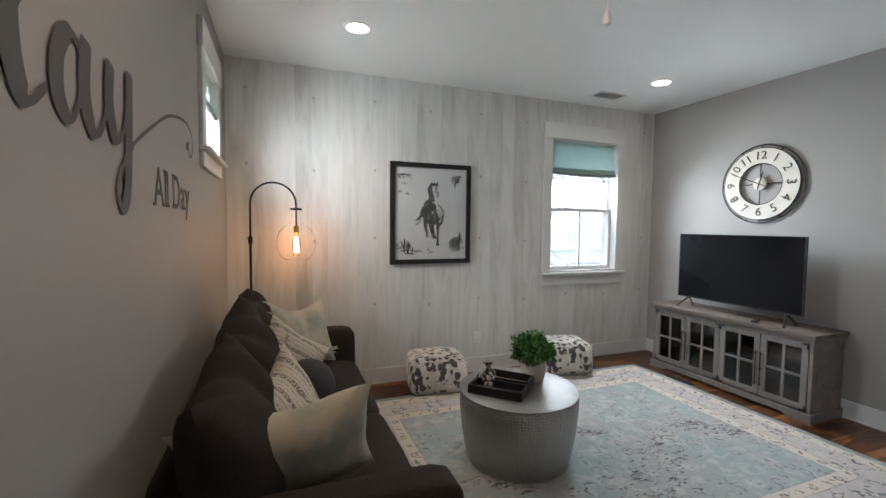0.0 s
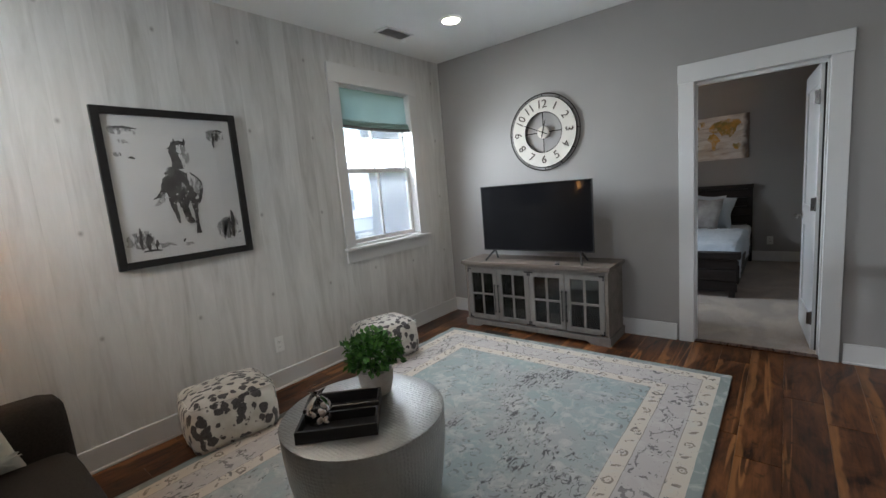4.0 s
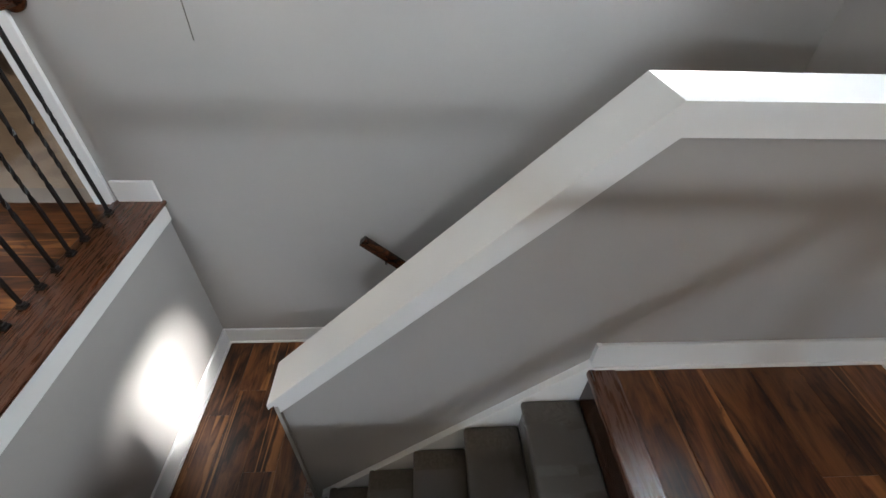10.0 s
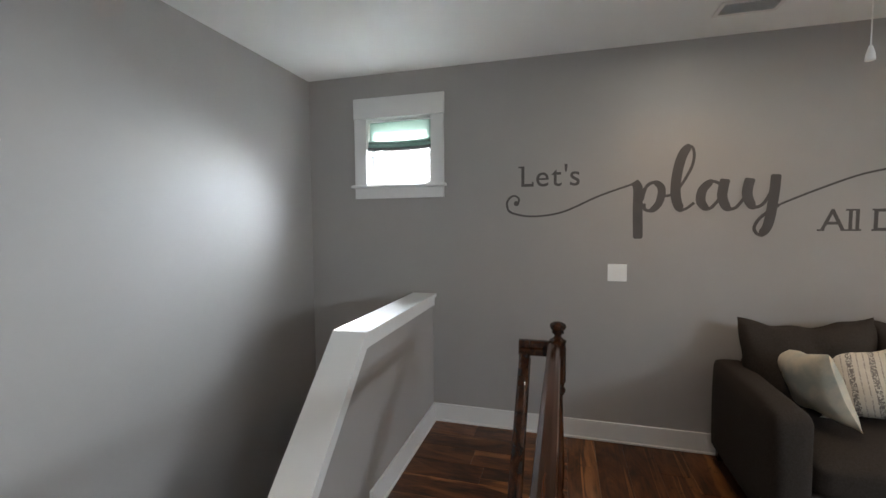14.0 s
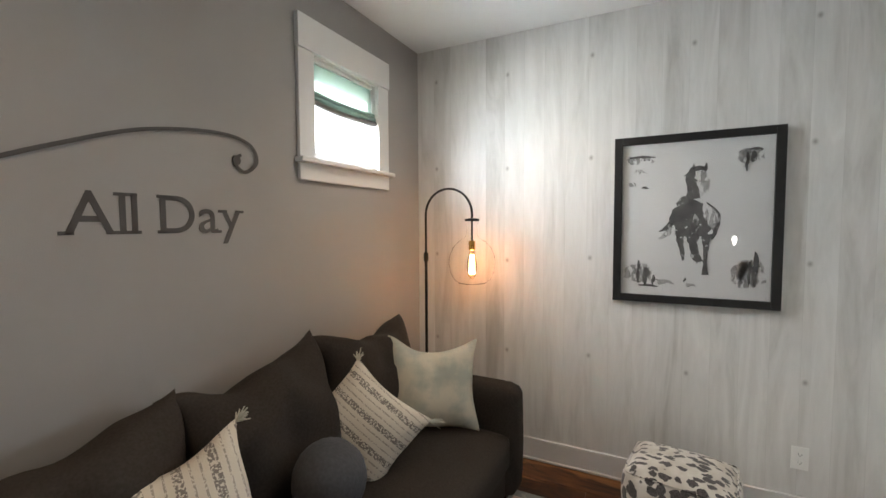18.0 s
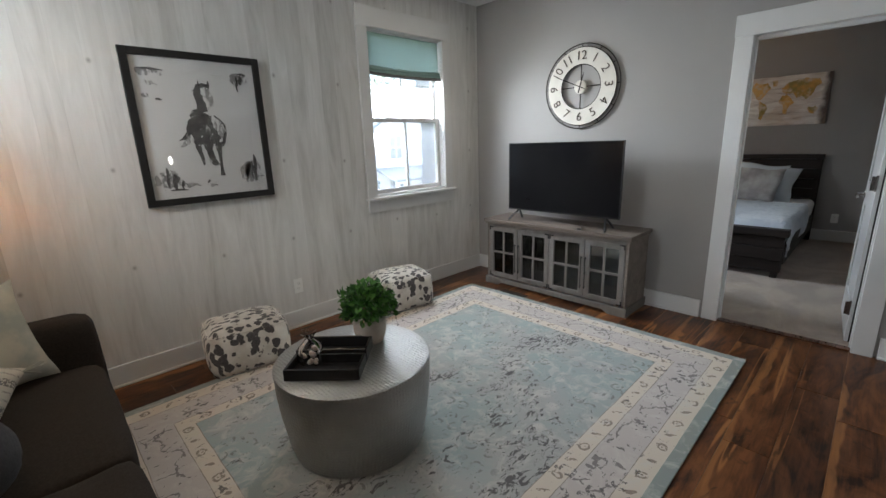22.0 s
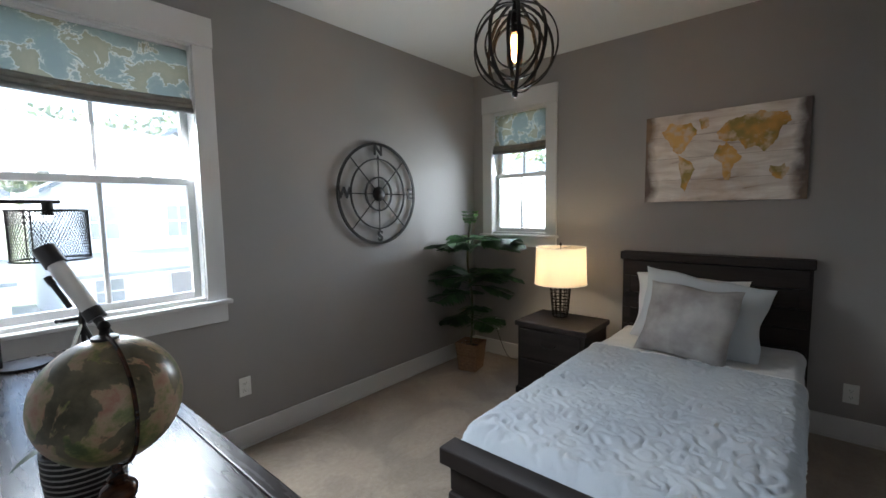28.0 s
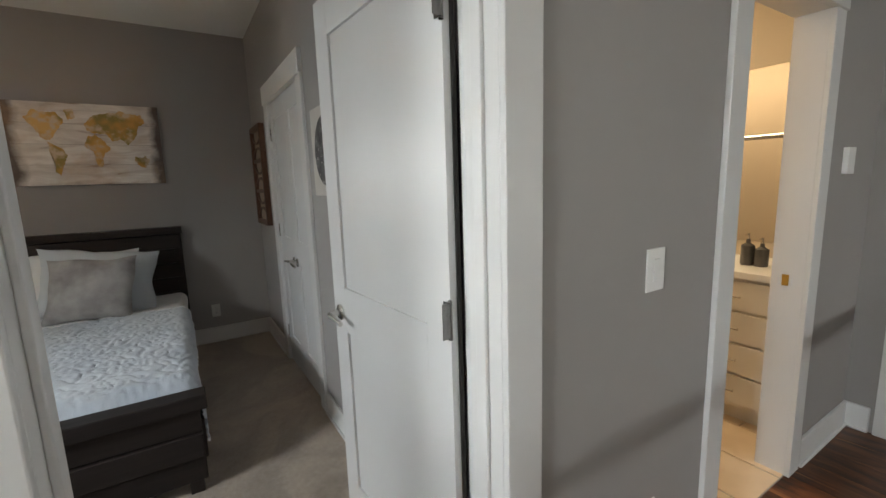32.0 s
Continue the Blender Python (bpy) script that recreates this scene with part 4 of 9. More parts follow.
        motif = n.math("ADD", n.math("MULTIPLY", odd, flower), n.math("MULTIPLY", n.math("SUBTRACT", 1.0, odd), leaf))
        c = n.mix(n.math("MULTIPLY", n.math("MULTIPLY", motif, worn), 0.72), c, (0.15, 0.115, 0.09))
    # scrolls in the broad band: thin outlines, here and there
    mid = n.math("MULTIPLY", n.math("GREATER_THAN", d, 0.165), n.math("LESS_THAN", d, 0.305))
    scroll = n.t.nodes.new("ShaderNodeTexVoronoi")
    scroll.feature = "DISTANCE_TO_EDGE"
    scroll.inputs["Scale"].default_value = 8.0
    bent = n.t.nodes.new("ShaderNodeVectorMath")
    bent.operation = "MULTIPLY_ADD"
    swirl = n.add("TexNoise", Scale=13.0, Detail=2.0)
    n.link(v, swirl.inputs[0])
    n.link(swirl.outputs["Color"], bent.inputs[0])
    bent.inputs[1].default_value = (0.11, 0.11, 0.11)
    n.link(v, bent.inputs[2])
    n.link(bent.outputs[0], scroll.inputs[0])
    outline = n.math("MULTIPLY", n.math("LESS_THAN", scroll.outputs["Distance"], 0.040), n.math("GREATER_THAN", n.noise(v, 6.0, 3), 0.46))
    c = n.mix(n.math("MULTIPLY", n.math("MULTIPLY", outline, mid), n.math("MULTIPLY", worn, 0.75)), c, (0.12, 0.11, 0.11))
    s2 = n.math("MULTIPLY", n.math("GREATER_THAN", squig, 0.63), border)
    c = n.mix(n.math("MULTIPLY", s2, 0.75), c, (0.10, 0.09, 0.09))
    n.link(c, n.b.inputs["Base Color"])
    pile = n.noise(v, 420.0, 2)
    n.bump(n.math("ADD", pile, n.math("MULTIPLY", squig, 0.4)), 0.6, 0.004)
    return m


bm = bmesh.new()
box(bm, (RUG[0], RUG[1], 0.0005), (RUG[2], RUG[3], 0.012), 0.004, 2)
tagged(part("area_rug", bm, rug_material()), "faded teal and cream oriental area rug with dark worn motifs", "rug")


# ---- soft shapes ----
def softbox(bm, lo, hi, r=0.05, crown=0.0, puff=0.0, cuts=10, wobble=0.0, seed=0.0):
    """A padded block: rounded edges, faces swelling by puff, top by crown, and uneven by wobble."""
    lo, hi = Vector(lo), Vector(hi)
    c, h = (lo + hi) / 2, (hi - lo) / 2
    made = bmesh.ops.create_cube(bm, size=2.0)
    edges = list({e for v in made["verts"] for e in v.link_edges})
    bmesh.ops.subdivide_edges(bm, edges=edges, cuts=cuts, use_grid_fill=True)
    verts = list(bm.verts)
    for v in verts:
        u = v.co.copy()
        p = Vector(math.copysign(abs(u[k]) ** 0.8, u[k]) * h[k] for k in range(3))
        inner = Vector(max(-(h[k] - r), min(h[k] - r, p[k])) for k in range(3))
        d = p - inner
        if d.length > 1e-6:
            p = inner + d.normalized() * r
        for k in range(3):
            a, b = u[(k + 1) % 3], u[(k + 2) % 3]
            p[k] += math.copysign(1, u[k]) * puff * (1 - a * a) * (1 - b * b) * abs(u[k])
        p.z += crown * (1 - u.x ** 2) * (1 - u.y ** 2) * max(u.z, 0)
        if wobble:
            p += noise.noise_vector((p + c) * 5.0 + Vector((seed, 0, 0))) * wobble
        v.co = c + p
    return verts


def pillow(bm, w, h, t, n=18, wobble=0.006, seed=0.0, sag=0.07, fat=0.55, chop=0.0):
    """A throw pillow in the local xz plane, thickest in its middle, with drawn-out corners."""
    for side in (1, -1):
        grid = []
        for i in range(n + 1):
            row = []
            for j in range(n + 1):
                u, v = 2 * i / n - 1, 2 * j / n - 1
                k = ((1 - abs(u) ** 2.6) * (1 - abs(v) ** 2.6)) ** fat
                x = u * w / 2 * (1 - sag * (1 - v * v))
                z = v * h / 2 * (1 - sag * (1 - u * u))
                z -= chop * (1 - u * u) ** 1.5 * max(v, 0) ** 1.5
                y = side * t / 2 * k * (1 - (2.2 * chop if abs(u) < 0.12 and v > 0.2 else 0.0))
                q = noise.noise_vector(Vector((x * 6 + seed, y * 3, z * 6))) * wobble
                row.append(bm.verts.new((x + q.x, y + q.y * (0.3 + k), z + q.z)))
            grid.append(row)
        for i in range(n):
            for j in range(n):
                f = (grid[i][j], grid[i + 1][j], grid[i + 1][j + 1], grid[i][j + 1])
                bm.faces.new(f if side < 0 else tuple(reversed(f)))
    bmesh.ops.remove_doubles(bm, verts=bm.verts, dist=0.0012)


# ---- sofa ----
SOFA_Y, W, D = 2.745, 2.225, 0.86
sofa = thing("sofa", "dark charcoal fabric three-seat sofa against the wall", "sofa", at=(0.03, SOFA_Y, 0.012))


def soft(name, lo, hi, **kw):
    b = bmesh.new()
    softbox(b, lo, hi, **kw)
    return part(name, b, GREY_CLOTH, sofa, "", 60)


soft("base", (0.02, 0.03, 0.075), (D - 0.03, W - 0.03, 0.285), r=0.02, puff=0.004)
soft("arm", (0.0, 0.0, 0.07), (D + 0.02, 0.18, 0.668), r=0.05, puff=0.012, wobble=0.003)
soft("arm", (0.0, W - 0.18, 0.07), (D + 0.02, W, 0.655), r=0.05, puff=0.012, wobble=0.003)
soft("back", (0.0, 0.16, 0.10), (0.18, W - 0.16, 0.72), r=0.06, puff=0.01)
soft("seat_cushion", (0.15, 0.182, 0.275), (D + 0.01, W / 2 - 0.002, 0.445), r=0.045, crown=0.024, puff=0.014, wobble=0.006)
soft("seat_cushion", (0.15, W / 2 + 0.002, 0.275), (D + 0.01, W - 0.182, 0.445), r=0.045, crown=0.024, puff=0.014, wobble=0.006, seed=4.0)
for y, z, w, h, ry in ((0.44, 0.722, 0.72, 0.56, -3), (1.08, 0.750, 0.66, 0.56, -7), (1.73, 0.730, 0.70, 0.56, 2)):
    b = bmesh.new()
    pillow(b, w, h, 0.27, 26, 0.036, 3.0 + 7 * y, 0.075, 0.45, 0.045)
    part("back_cushion", b, GREY_CLOTH, sofa, "plump knife-edge back cushion", 60, pose(0.225, y, z, -14, ry, 90))
for x, y in ((0.06, 0.06), (0.78, 0.06), (0.06, W - 0.06), (0.78, W - 0.06)):
    b = bmesh.new()
    box(b, (x - 0.025, y - 0.025, 0), (x + 0.025, y + 0.025, 0.08), 0.004)
    part("foot", b, STAIN, sofa, "short dark wood foot")


def stripe_cloth():
    m, n = plain("striped_woven_cloth", 0.95)
    v = n.coords()
    sep = n.t.nodes.new("ShaderNodeSeparateXYZ")
    n.link(v, sep.inputs[0])
    x = n.math("ADD", sep.outputs[0], n.math("MULTIPLY", n.noise(v, 9, 3), 0.008))
    p = n.math("PINGPONG", n.math("ADD", x, 1.0), 0.045)
    st = n.math("GREATER_THAN", p, 0.032)
    thin = n.math("MULTIPLY", n.math("GREATER_THAN", p, 0.010), n.math("LESS_THAN", p, 0.016))
    weave = n.math("GREATER_THAN", n.noise(v, 140, 2), 0.47)
    c = n.mix(n.math("MULTIPLY", st, weave), (0.60, 0.54, 0.45), (0.20, 0.175, 0.155))
    c = n.mix(n.math("MULTIPLY", thin, weave), c, (0.33, 0.29, 0.25))
    n.link(c, n.b.inputs["Base Color"])
    n.bump(n.noise(v, 260, 2), 0.5)
    return m


STRIPE = stripe_cloth()
PALE = material("pale_mottled_cloth", (0.52, 0.47, 0.37), 0.95, second=(0.36, 0.36, 0.31), scale=9, mix=0.22, bump=0.3, bump_scale=250)
KNIT = material("charcoal_knit", (0.040, 0.040, 0.044), 0.97, second=(0.06, 0.06, 0.065), scale=80, bump=0.7, bump_scale=120)


def throw_pillow(at, rx, ry, rz, cloth, w, h, t, label, seed, tassels=False, chop=0.0):
    b = bmesh.new()
    pillow(b, w, h, t, 22, 0.018, seed, 0.10, 0.55, chop)
    ob = new("throw_pillow", mesh("throw_pillow", b, cloth, 60))
    ob.matrix_basis = pose(*at, rx, ry, rz)
    tagged(ob, label, "pillow", "pillows on the sofa")
    if tassels:
        for sx in (-1, 1):
            for sz in (-1, 1):
                b = bmesh.new()
                rng = random.Random(seed + sx * 3 + sz)
                for _ in range(16):
                    a = Vector((sx * w / 2 * 0.96, 0, sz * h / 2 * 0.96))
                    e = a + Vector((sx * rng.uniform(0.005, 0.05), rng.uniform(-0.02, 0.02), sz * rng.uniform(0.005, 0.05) - 0.015))
                    rod(b, a, e, 0.0035, 0.002, 5)
                part("tassel", b, PALE, ob, "cream yarn tassel")
    return ob


throw_pillow((0.40, 3.10, 0.70), 20, -6, 4, PALE, 0.62, 0.39, 0.20, "pale blue-green mottled square throw pillow", 1.0, False, 0.025)
throw_pillow((0.41, 3.375, 0.715), -24, -11, 64, STRIPE, 0.43, 0.42, 0.16, "cream and grey striped throw pillow with tassels", 2.0, True, 0.04)
throw_pillow((0.44, 4.16, 0.675), -30, -44, 56, STRIPE, 0.37, 0.43, 0.16, "cream striped throw pillow tipped on its corner", 7.0, True)
throw_pillow((0.52, 4.62, 0.715), -22, 5, 36, PALE, 0.49, 0.47, 0.17, "plain pale sage square throw pillow", 5.0, False, 0.06)
bm = bmesh.new()
bmesh.ops.create_icosphere(bm, subdivisions=4, radius=0.135)
for v in bm.verts:
    v.co.z *= 0.94
    v.co *= 1 + 0.012 * math.sin(26 * math.atan2(v.co.y, v.co.x)) + 0.01 * noise.noise(v.co * 20)
ball = new("ball_pillow", mesh("ball_pillow", bm, KNIT, 60))
ball.matrix_basis = pose(0.525, 3.84, 0.634, 0, 60, 20)
tagged(ball, "round charcoal knitted ball pillow", "pillow", "pillows on the sofa")

# ---- coffee table ----
def hammered(name, base, rough, scale):
    m, n = plain(name, rough, 1.0)
    v = n.coords()
    vor = n.t.nodes.new("ShaderNodeTexVoronoi")
    vor.inputs["Scale"].default_value, vor.inputs["Randomness"].default_value = scale, 0.35
    n.link(v, vor.inputs[0])
    n.bump(vor.outputs["Distance"], 0.9, 0.006)
    c = n.ramp(n.noise(v, 5, 4), [(0.35, tuple(k * 0.86 for k in base)), (0.65, base)])
    n.link(c, n.b.inputs["Base Color"])
    return m


PEWTER = hammered("hammered_pewter", (0.42, 0.42, 0.41), 0.36, 62)
table = thing("coffee_table", "round hammered pewter drum coffee table on the rug", "coffee table", at=(1.778, 3.892, 0.012))
bm = bmesh.new()
lathe(bm, [(0.300, 0), (0.318, 0.008), (0.338, 0.10), (0.356, 0.22), (0.366, 0.34), (0.366, 0.405), (0.360, 0.413)], seg=64)
part("drum", bm, PEWTER, table, "hammered drum body", 50)
bm = bmesh.new()
lathe(bm, [(0.361, 0.411), (0.368, 0.416), (0.368, 0.428), (0.362, 0.433), (0.20, 0.433), (0.001, 0.433)], seg=64, cap=False)
part("tabletop", bm, PEWTER, table, "", 50)
TABLE_Z = 0.446

BLACKWOOD = wood("black_stained_wood", (0.008, 0.008, 0.009), (0.020, 0.019, 0.020), 0.35, 0, 1.0, 0.1, 0.2)
tray = thing("wooden_tray", "black divided wooden tray holding trinkets", "tray", at=(1.665, 3.90, TABLE_Z), rz=-46)
t0, tw, td = 0.012, 0.33, 0.15
for name, y0, top in (("shell_box", 0.005, 0.062), ("empty_box", -td - 0.005, 0.052)):
    bm = bmesh.new()
    box(bm, (-tw / 2, y0, 0), (tw / 2, y0 + td, 0.010), 0.001, 1)
    for a, b in (((-tw / 2, y0), (tw / 2, y0 + t0)), ((-tw / 2, y0 + td - t0), (tw / 2, y0 + td)), ((-tw / 2, y0), (-tw / 2 + t0, y0 + td)), ((tw / 2 - t0, y0), (tw / 2, y0 + td))):
        box(bm, (*a, 0.008), (*b, top), 0.0015, 1)
    part(name, bm, BLACKWOOD, tray, "open black wooden box")
bm = bmesh.new()
tube(bm, [(sx * (tw / 2 - 0.006), 0.005 + td / 2 + sy * (td / 2 - 0.006), 0.063) for sx, sy in ((-1, -1), (1, -1), (1, 1), (-1, 1))], 0.0028, 6, True)
part("rim", bm, CHROME, tray, "thin pale metal rim of the shell box")
clear = glass("clear_wrap", (0.93, 0.94, 0.95), 0.08)
bag = thing("wrapped_shells", "small shells in a clear cellophane bag", "shells", at=(1.60, 3.965, TABLE_Z + 0.011), rz=-46)
rng = random.Random(5)
SHELL = material("cream_shell", (0.55, 0.48, 0.42), 0.4, second=(0.40, 0.30, 0.24), scale=40, mix=0.3)
for k in range(9):
    bm = bmesh.new()
    bmesh.ops.create_icosphere(bm, subdivisions=2, radius=0.017)
    for v in bm.verts:
        v.co = Vector((v.co.x * 1.1, v.co.y * 0.8, v.co.z * 0.75)) * (1 + 0.25 * noise.noise(v.co * 90 + Vector((k, 0, 0))))
    part("shell", bm, SHELL, bag, "", 50, pose(rng.uniform(-0.035, 0.035), rng.uniform(-0.03, 0.03), 0.014 + 0.03 * (k // 4), *[rng.uniform(0, 180) for _ in range(3)]))
bm = bmesh.new()
lathe(bm, [(0.052, 0.0), (0.060, 0.03), (0.050, 0.075), (0.020, 0.105), (0.012, 0.115), (0.040, 0.150)], seg=18, cap=False)
for v in bm.verts:
    v.co += noise.noise_vector(v.co * 30) * 0.008
part("cellophane", bm, clear, bag, "crinkled clear wrap", 60)
tagged(part("soap_block", (lambda b: (softbox(b, (-0.035, -0.024, 0), (0.035, 0.024, 0.028), r=0.008, cuts=4), b)[1])(bmesh.new()), SHELL, None, "", 60, pose(1.705, 3.915, TABLE_Z + 0.011, 0, 0, 10)), "small cream block lying in the tray", "trinket")


def leaf_cloud(bm, count, radius, size, rng, flat=0.85, lift=0.0):
    """Many small bent leaves pointing out of a rough ball."""
    for _ in range(count):
        d = Vector((rng.gauss(0, 1), rng.gauss(0, 1), rng.gauss(0, 1) + 0.15)).normalized()
        if d.z < -0.55:
            continue
        r = radius * rng.uniform(0.55, 1.0) * (1 + 0.38 * noise.noise(d * 2.9))
        p = Vector((d.x * r, d.y * r, d.z * r * flat + lift))
        s = size * rng.uniform(0.7, 1.25)
        side = d.cross(Vector((rng.uniform(-1, 1), rng.uniform(-1, 1), rng.uniform(-1, 1)))).normalized()
        ahead = (d * 0.55 + side.cross(d) * rng.uniform(-1, 1)).normalized()
        side = ahead.cross(d).normalized()
        up = side.cross(ahead).normalized()
        q = [p, p + ahead * s * 0.5 + side * s * 0.34 + up * 0.12 * s, p + ahead * s, p + ahead * s * 0.5 - side * s * 0.34 + up * 0.12 * s]
        vs = [bm.verts.new(x) for x in q]
        bm.faces.new((vs[0], vs[1], vs[2]))
        bm.faces.new((vs[0], vs[2], vs[3]))


def foliage(name, a, b, c):
    m, n = plain(name, 0.5)
    g = n.t.nodes.new("ShaderNodeNewGeometry")
    n.link(n.ramp(g.outputs["Random Per Island"], [(0.0, a), (0.5, b), (1.0, c)]), n.b.inputs["Base Color"])
    n.b.inputs["Subsurface Weight"].default_value = 0.0
    return m


GREEN = foliage("boxwood_leaves", (0.012, 0.060, 0.008), (0.035, 0.14, 0.016), (0.085, 0.24, 0.035))
PALM = foliage("dark_palm_leaves", (0.012, 0.050, 0.012), (0.028, 0.095, 0.022), (0.060, 0.155, 0.040))
CONCRETE = material("pale_stone_pot", (0.46, 0.42, 0.37), 0.85, second=(0.56, 0.52, 0.47), scale=30, bump=0.5, bump_scale=120)
SOIL = material("dark_potting_soil", (0.02, 0.014, 0.01), 0.95, second=(0.045, 0.03, 0.02), scale=60, bump=1.0)
pot = thing("potted_plant", "leafy green boxwood plant in a pale stone pot", "plant", at=(1.925, 3.955, TABLE_Z))
bm = bmesh.new()
lathe(bm, [(0.058, 0), (0.066, 0.006), (0.082, 0.06), (0.086, 0.105), (0.083, 0.122), (0.074, 0.122), (0.072, 0.105)], seg=32)
part("pot", bm, CONCRETE, pot, "", 50)
bm = bmesh.new()
rng = random.Random(11)
leaf_cloud(bm, 1000, 0.125, 0.036, rng, 0.80, 0.195)
part("leaves", bm, GREEN, pot, "bright green small leaves")
bm = bmesh.new()
for k in range(22):
    a = rng.uniform(0, 6.28)
    rod(bm, (0.02 * math.cos(a), 0.02 * math.sin(a), 0.10), (rng.uniform(0.05, 0.12) * math.cos(a), rng.uniform(0.05, 0.12) * math.sin(a), rng.uniform(0.19, 0.30)), 0.0022, 0.0012, 5)
part("stems", bm, PALM, pot)


# ---- cowhide ottomans ----
def cowhide():
    m, n = plain("spotted_cowhide", 0.9)
    n.b.inputs["Sheen Weight"].default_value = 0.3
    v = n.coords()
    w = n.t.nodes.new("ShaderNodeVectorMath")
    w.operation = "MULTIPLY_ADD"
    ns_ = n.add("TexNoise", Scale=18.0, Detail=3.0)
    n.link(v, ns_.inputs[0])
    n.link(ns_.outputs["Color"], w.inputs[0])
    w.inputs[1].default_value = (0.05, 0.05, 0.05)
    n.link(v, w.inputs[2])
    mp = n.t.nodes.new("ShaderNodeMapping")
    mp.inputs["Rotation"].default_value, mp.inputs["Scale"].default_value = (0.5, 0.4, 0.6), (1.0, 1.75, 0.7)
    n.link(w.outputs[0], mp.inputs[0])
    vor = n.add("TexVoronoi", Scale=18.0, Randomness=0.9)
    n.link(mp.outputs[0], vor.inputs[0])
    size = n.math("MULTIPLY_ADD", n.noise(v, 7.0, 2), 0.55, 0.13)
    spot = n.ramp(n.math("SUBTRACT", vor.outputs["Distance"], size), [(0.0, (1, 1, 1)), (0.05, (0, 0, 0))])
    hair = n.ramp(n.noise(v, 160, 3), [(0.3, (0.030, 0.026, 0.026)), (0.7, (0.11, 0.10, 0.10))])
    cream = n.ramp(n.noise(v, 9, 4), [(0.35, (0.50, 0.46, 0.40)), (0.65, (0.66, 0.63, 0.58))])
    n.link(n.mix(spot, cream, hair), n.b.inputs["Base Color"])
    n.bump(n.noise(v, 190, 3), 0.6, 0.004)
    return m


HIDE = cowhide()


def ottoman(x, y, rz, label):
    t = thing("ottoman", label, "ottoman", "cowhide ottomans by the wall", (x, y, 0.001), rz)
    bm = bmesh.new()
    softbox(bm, (-0.240, -0.200, 0.0), (0.240, 0.200, 0.300), r=0.055, puff=0.024, crown=0.016, cuts=9, wobble=0.010, seed=x)
    part("cushion_body", bm, HIDE, t, "", 60)
    for z in (0.022, 0.286):
        bm = bmesh.new()
        pts = []
        for sx, sy in ((1, 1), (-1, 1), (-1, -1), (1, -1)):
            for k in range(5):
                a = math.atan2(sy, sx) - math.pi / 4 + (k / 4) * math.pi / 2
                pts.append((sx * 0.193 + 0.044 * math.cos(a), sy * 0.148 + 0.044 * math.sin(a), z))
        tube(bm, pts, 0.0035, 6, True)
        part("piping", bm, HIDE, t, "", 60)


ottoman(1.685, 5.125, -9, "white cowhide cube ottoman with dark spots")
ottoman(3.05, 5.135, -14, "white cowhide cube ottoman with dark spots by the window")

# ---- media console ----
GREYWOOD = wood("weathered_grey_wood", (0.105, 0.084, 0.068), (0.230, 0.198, 0.170), 0.6, 1, 0.8, 0.06)
GREYPAINT = wood("grey_washed_frame", (0.115, 0.102, 0.090), (0.205, 0.188, 0.172), 0.6, 2, 0.8, 0.06)
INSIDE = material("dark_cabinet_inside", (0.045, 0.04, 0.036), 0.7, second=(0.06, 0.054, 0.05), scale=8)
DARKGLASS = glass("cabinet_glass", (0.42, 0.44, 0.44), 0.02)
con = thing("media_console", "weathered grey wood media console with four glazed doors", "console", at=(4.018, 3.49, 0.0005))
con.scale = (1, 1, 0.974)
L, Dp = 1.47, 0.42
BROWNTOP = wood("weathered_brown_top", (0.075, 0.055, 0.042), (0.185, 0.148, 0.120), 0.55, 1, 0.8, 0.06)
part("top", B(((0.0, 0.0, 0.658), (Dp, L, 0.690)), bevel=0.004), BROWNTOP, con, "weathered brown plank top")
part("under_top", B(((0.018, 0.012, 0.640), (Dp, L - 0.012, 0.657)), bevel=0.003), GREYWOOD, con)
for y in (0.025, L - 0.05):
    part("side_panel", B(((0.032, y, 0.06), (Dp - 0.003, y + 0.025, 0.639)), bevel=0.002), GREYWOOD, con)
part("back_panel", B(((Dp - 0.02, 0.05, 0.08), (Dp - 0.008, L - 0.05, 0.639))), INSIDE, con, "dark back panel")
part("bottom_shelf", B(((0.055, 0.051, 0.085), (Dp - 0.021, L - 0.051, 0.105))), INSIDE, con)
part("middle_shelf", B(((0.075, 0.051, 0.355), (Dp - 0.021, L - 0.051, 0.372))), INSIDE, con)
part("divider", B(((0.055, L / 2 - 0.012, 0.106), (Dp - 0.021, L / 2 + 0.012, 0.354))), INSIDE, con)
bm = bmesh.new()
pl = [(0.014, 0.010, 0), (0.014, 0.16, 0), (0.014, 0.21, 0.03), (0.014, L - 0.21, 0.03), (0.014, L - 0.16, 0), (0.014, L - 0.01, 0), (0.014, L - 0.01, 0.075), (0.014, 0.01, 0.075)]
extrude(bm, pl, (0.024, 0, 0))
part("plinth", bm, GREYPAINT, con, "shaped plinth with a shallow arch")
for y in (0.010, L - 0.034):
    part("plinth_side", B(((0.039, y, 0.0), (Dp - 0.003, y + 0.024, 0.075)), bevel=0.002), GREYPAINT, con)
part("top_rail", B(((0.034, 0.051, 0.612), (0.052, L - 0.051, 0.639))), GREYPAINT, con)
dw = (L - 0.104) / 4
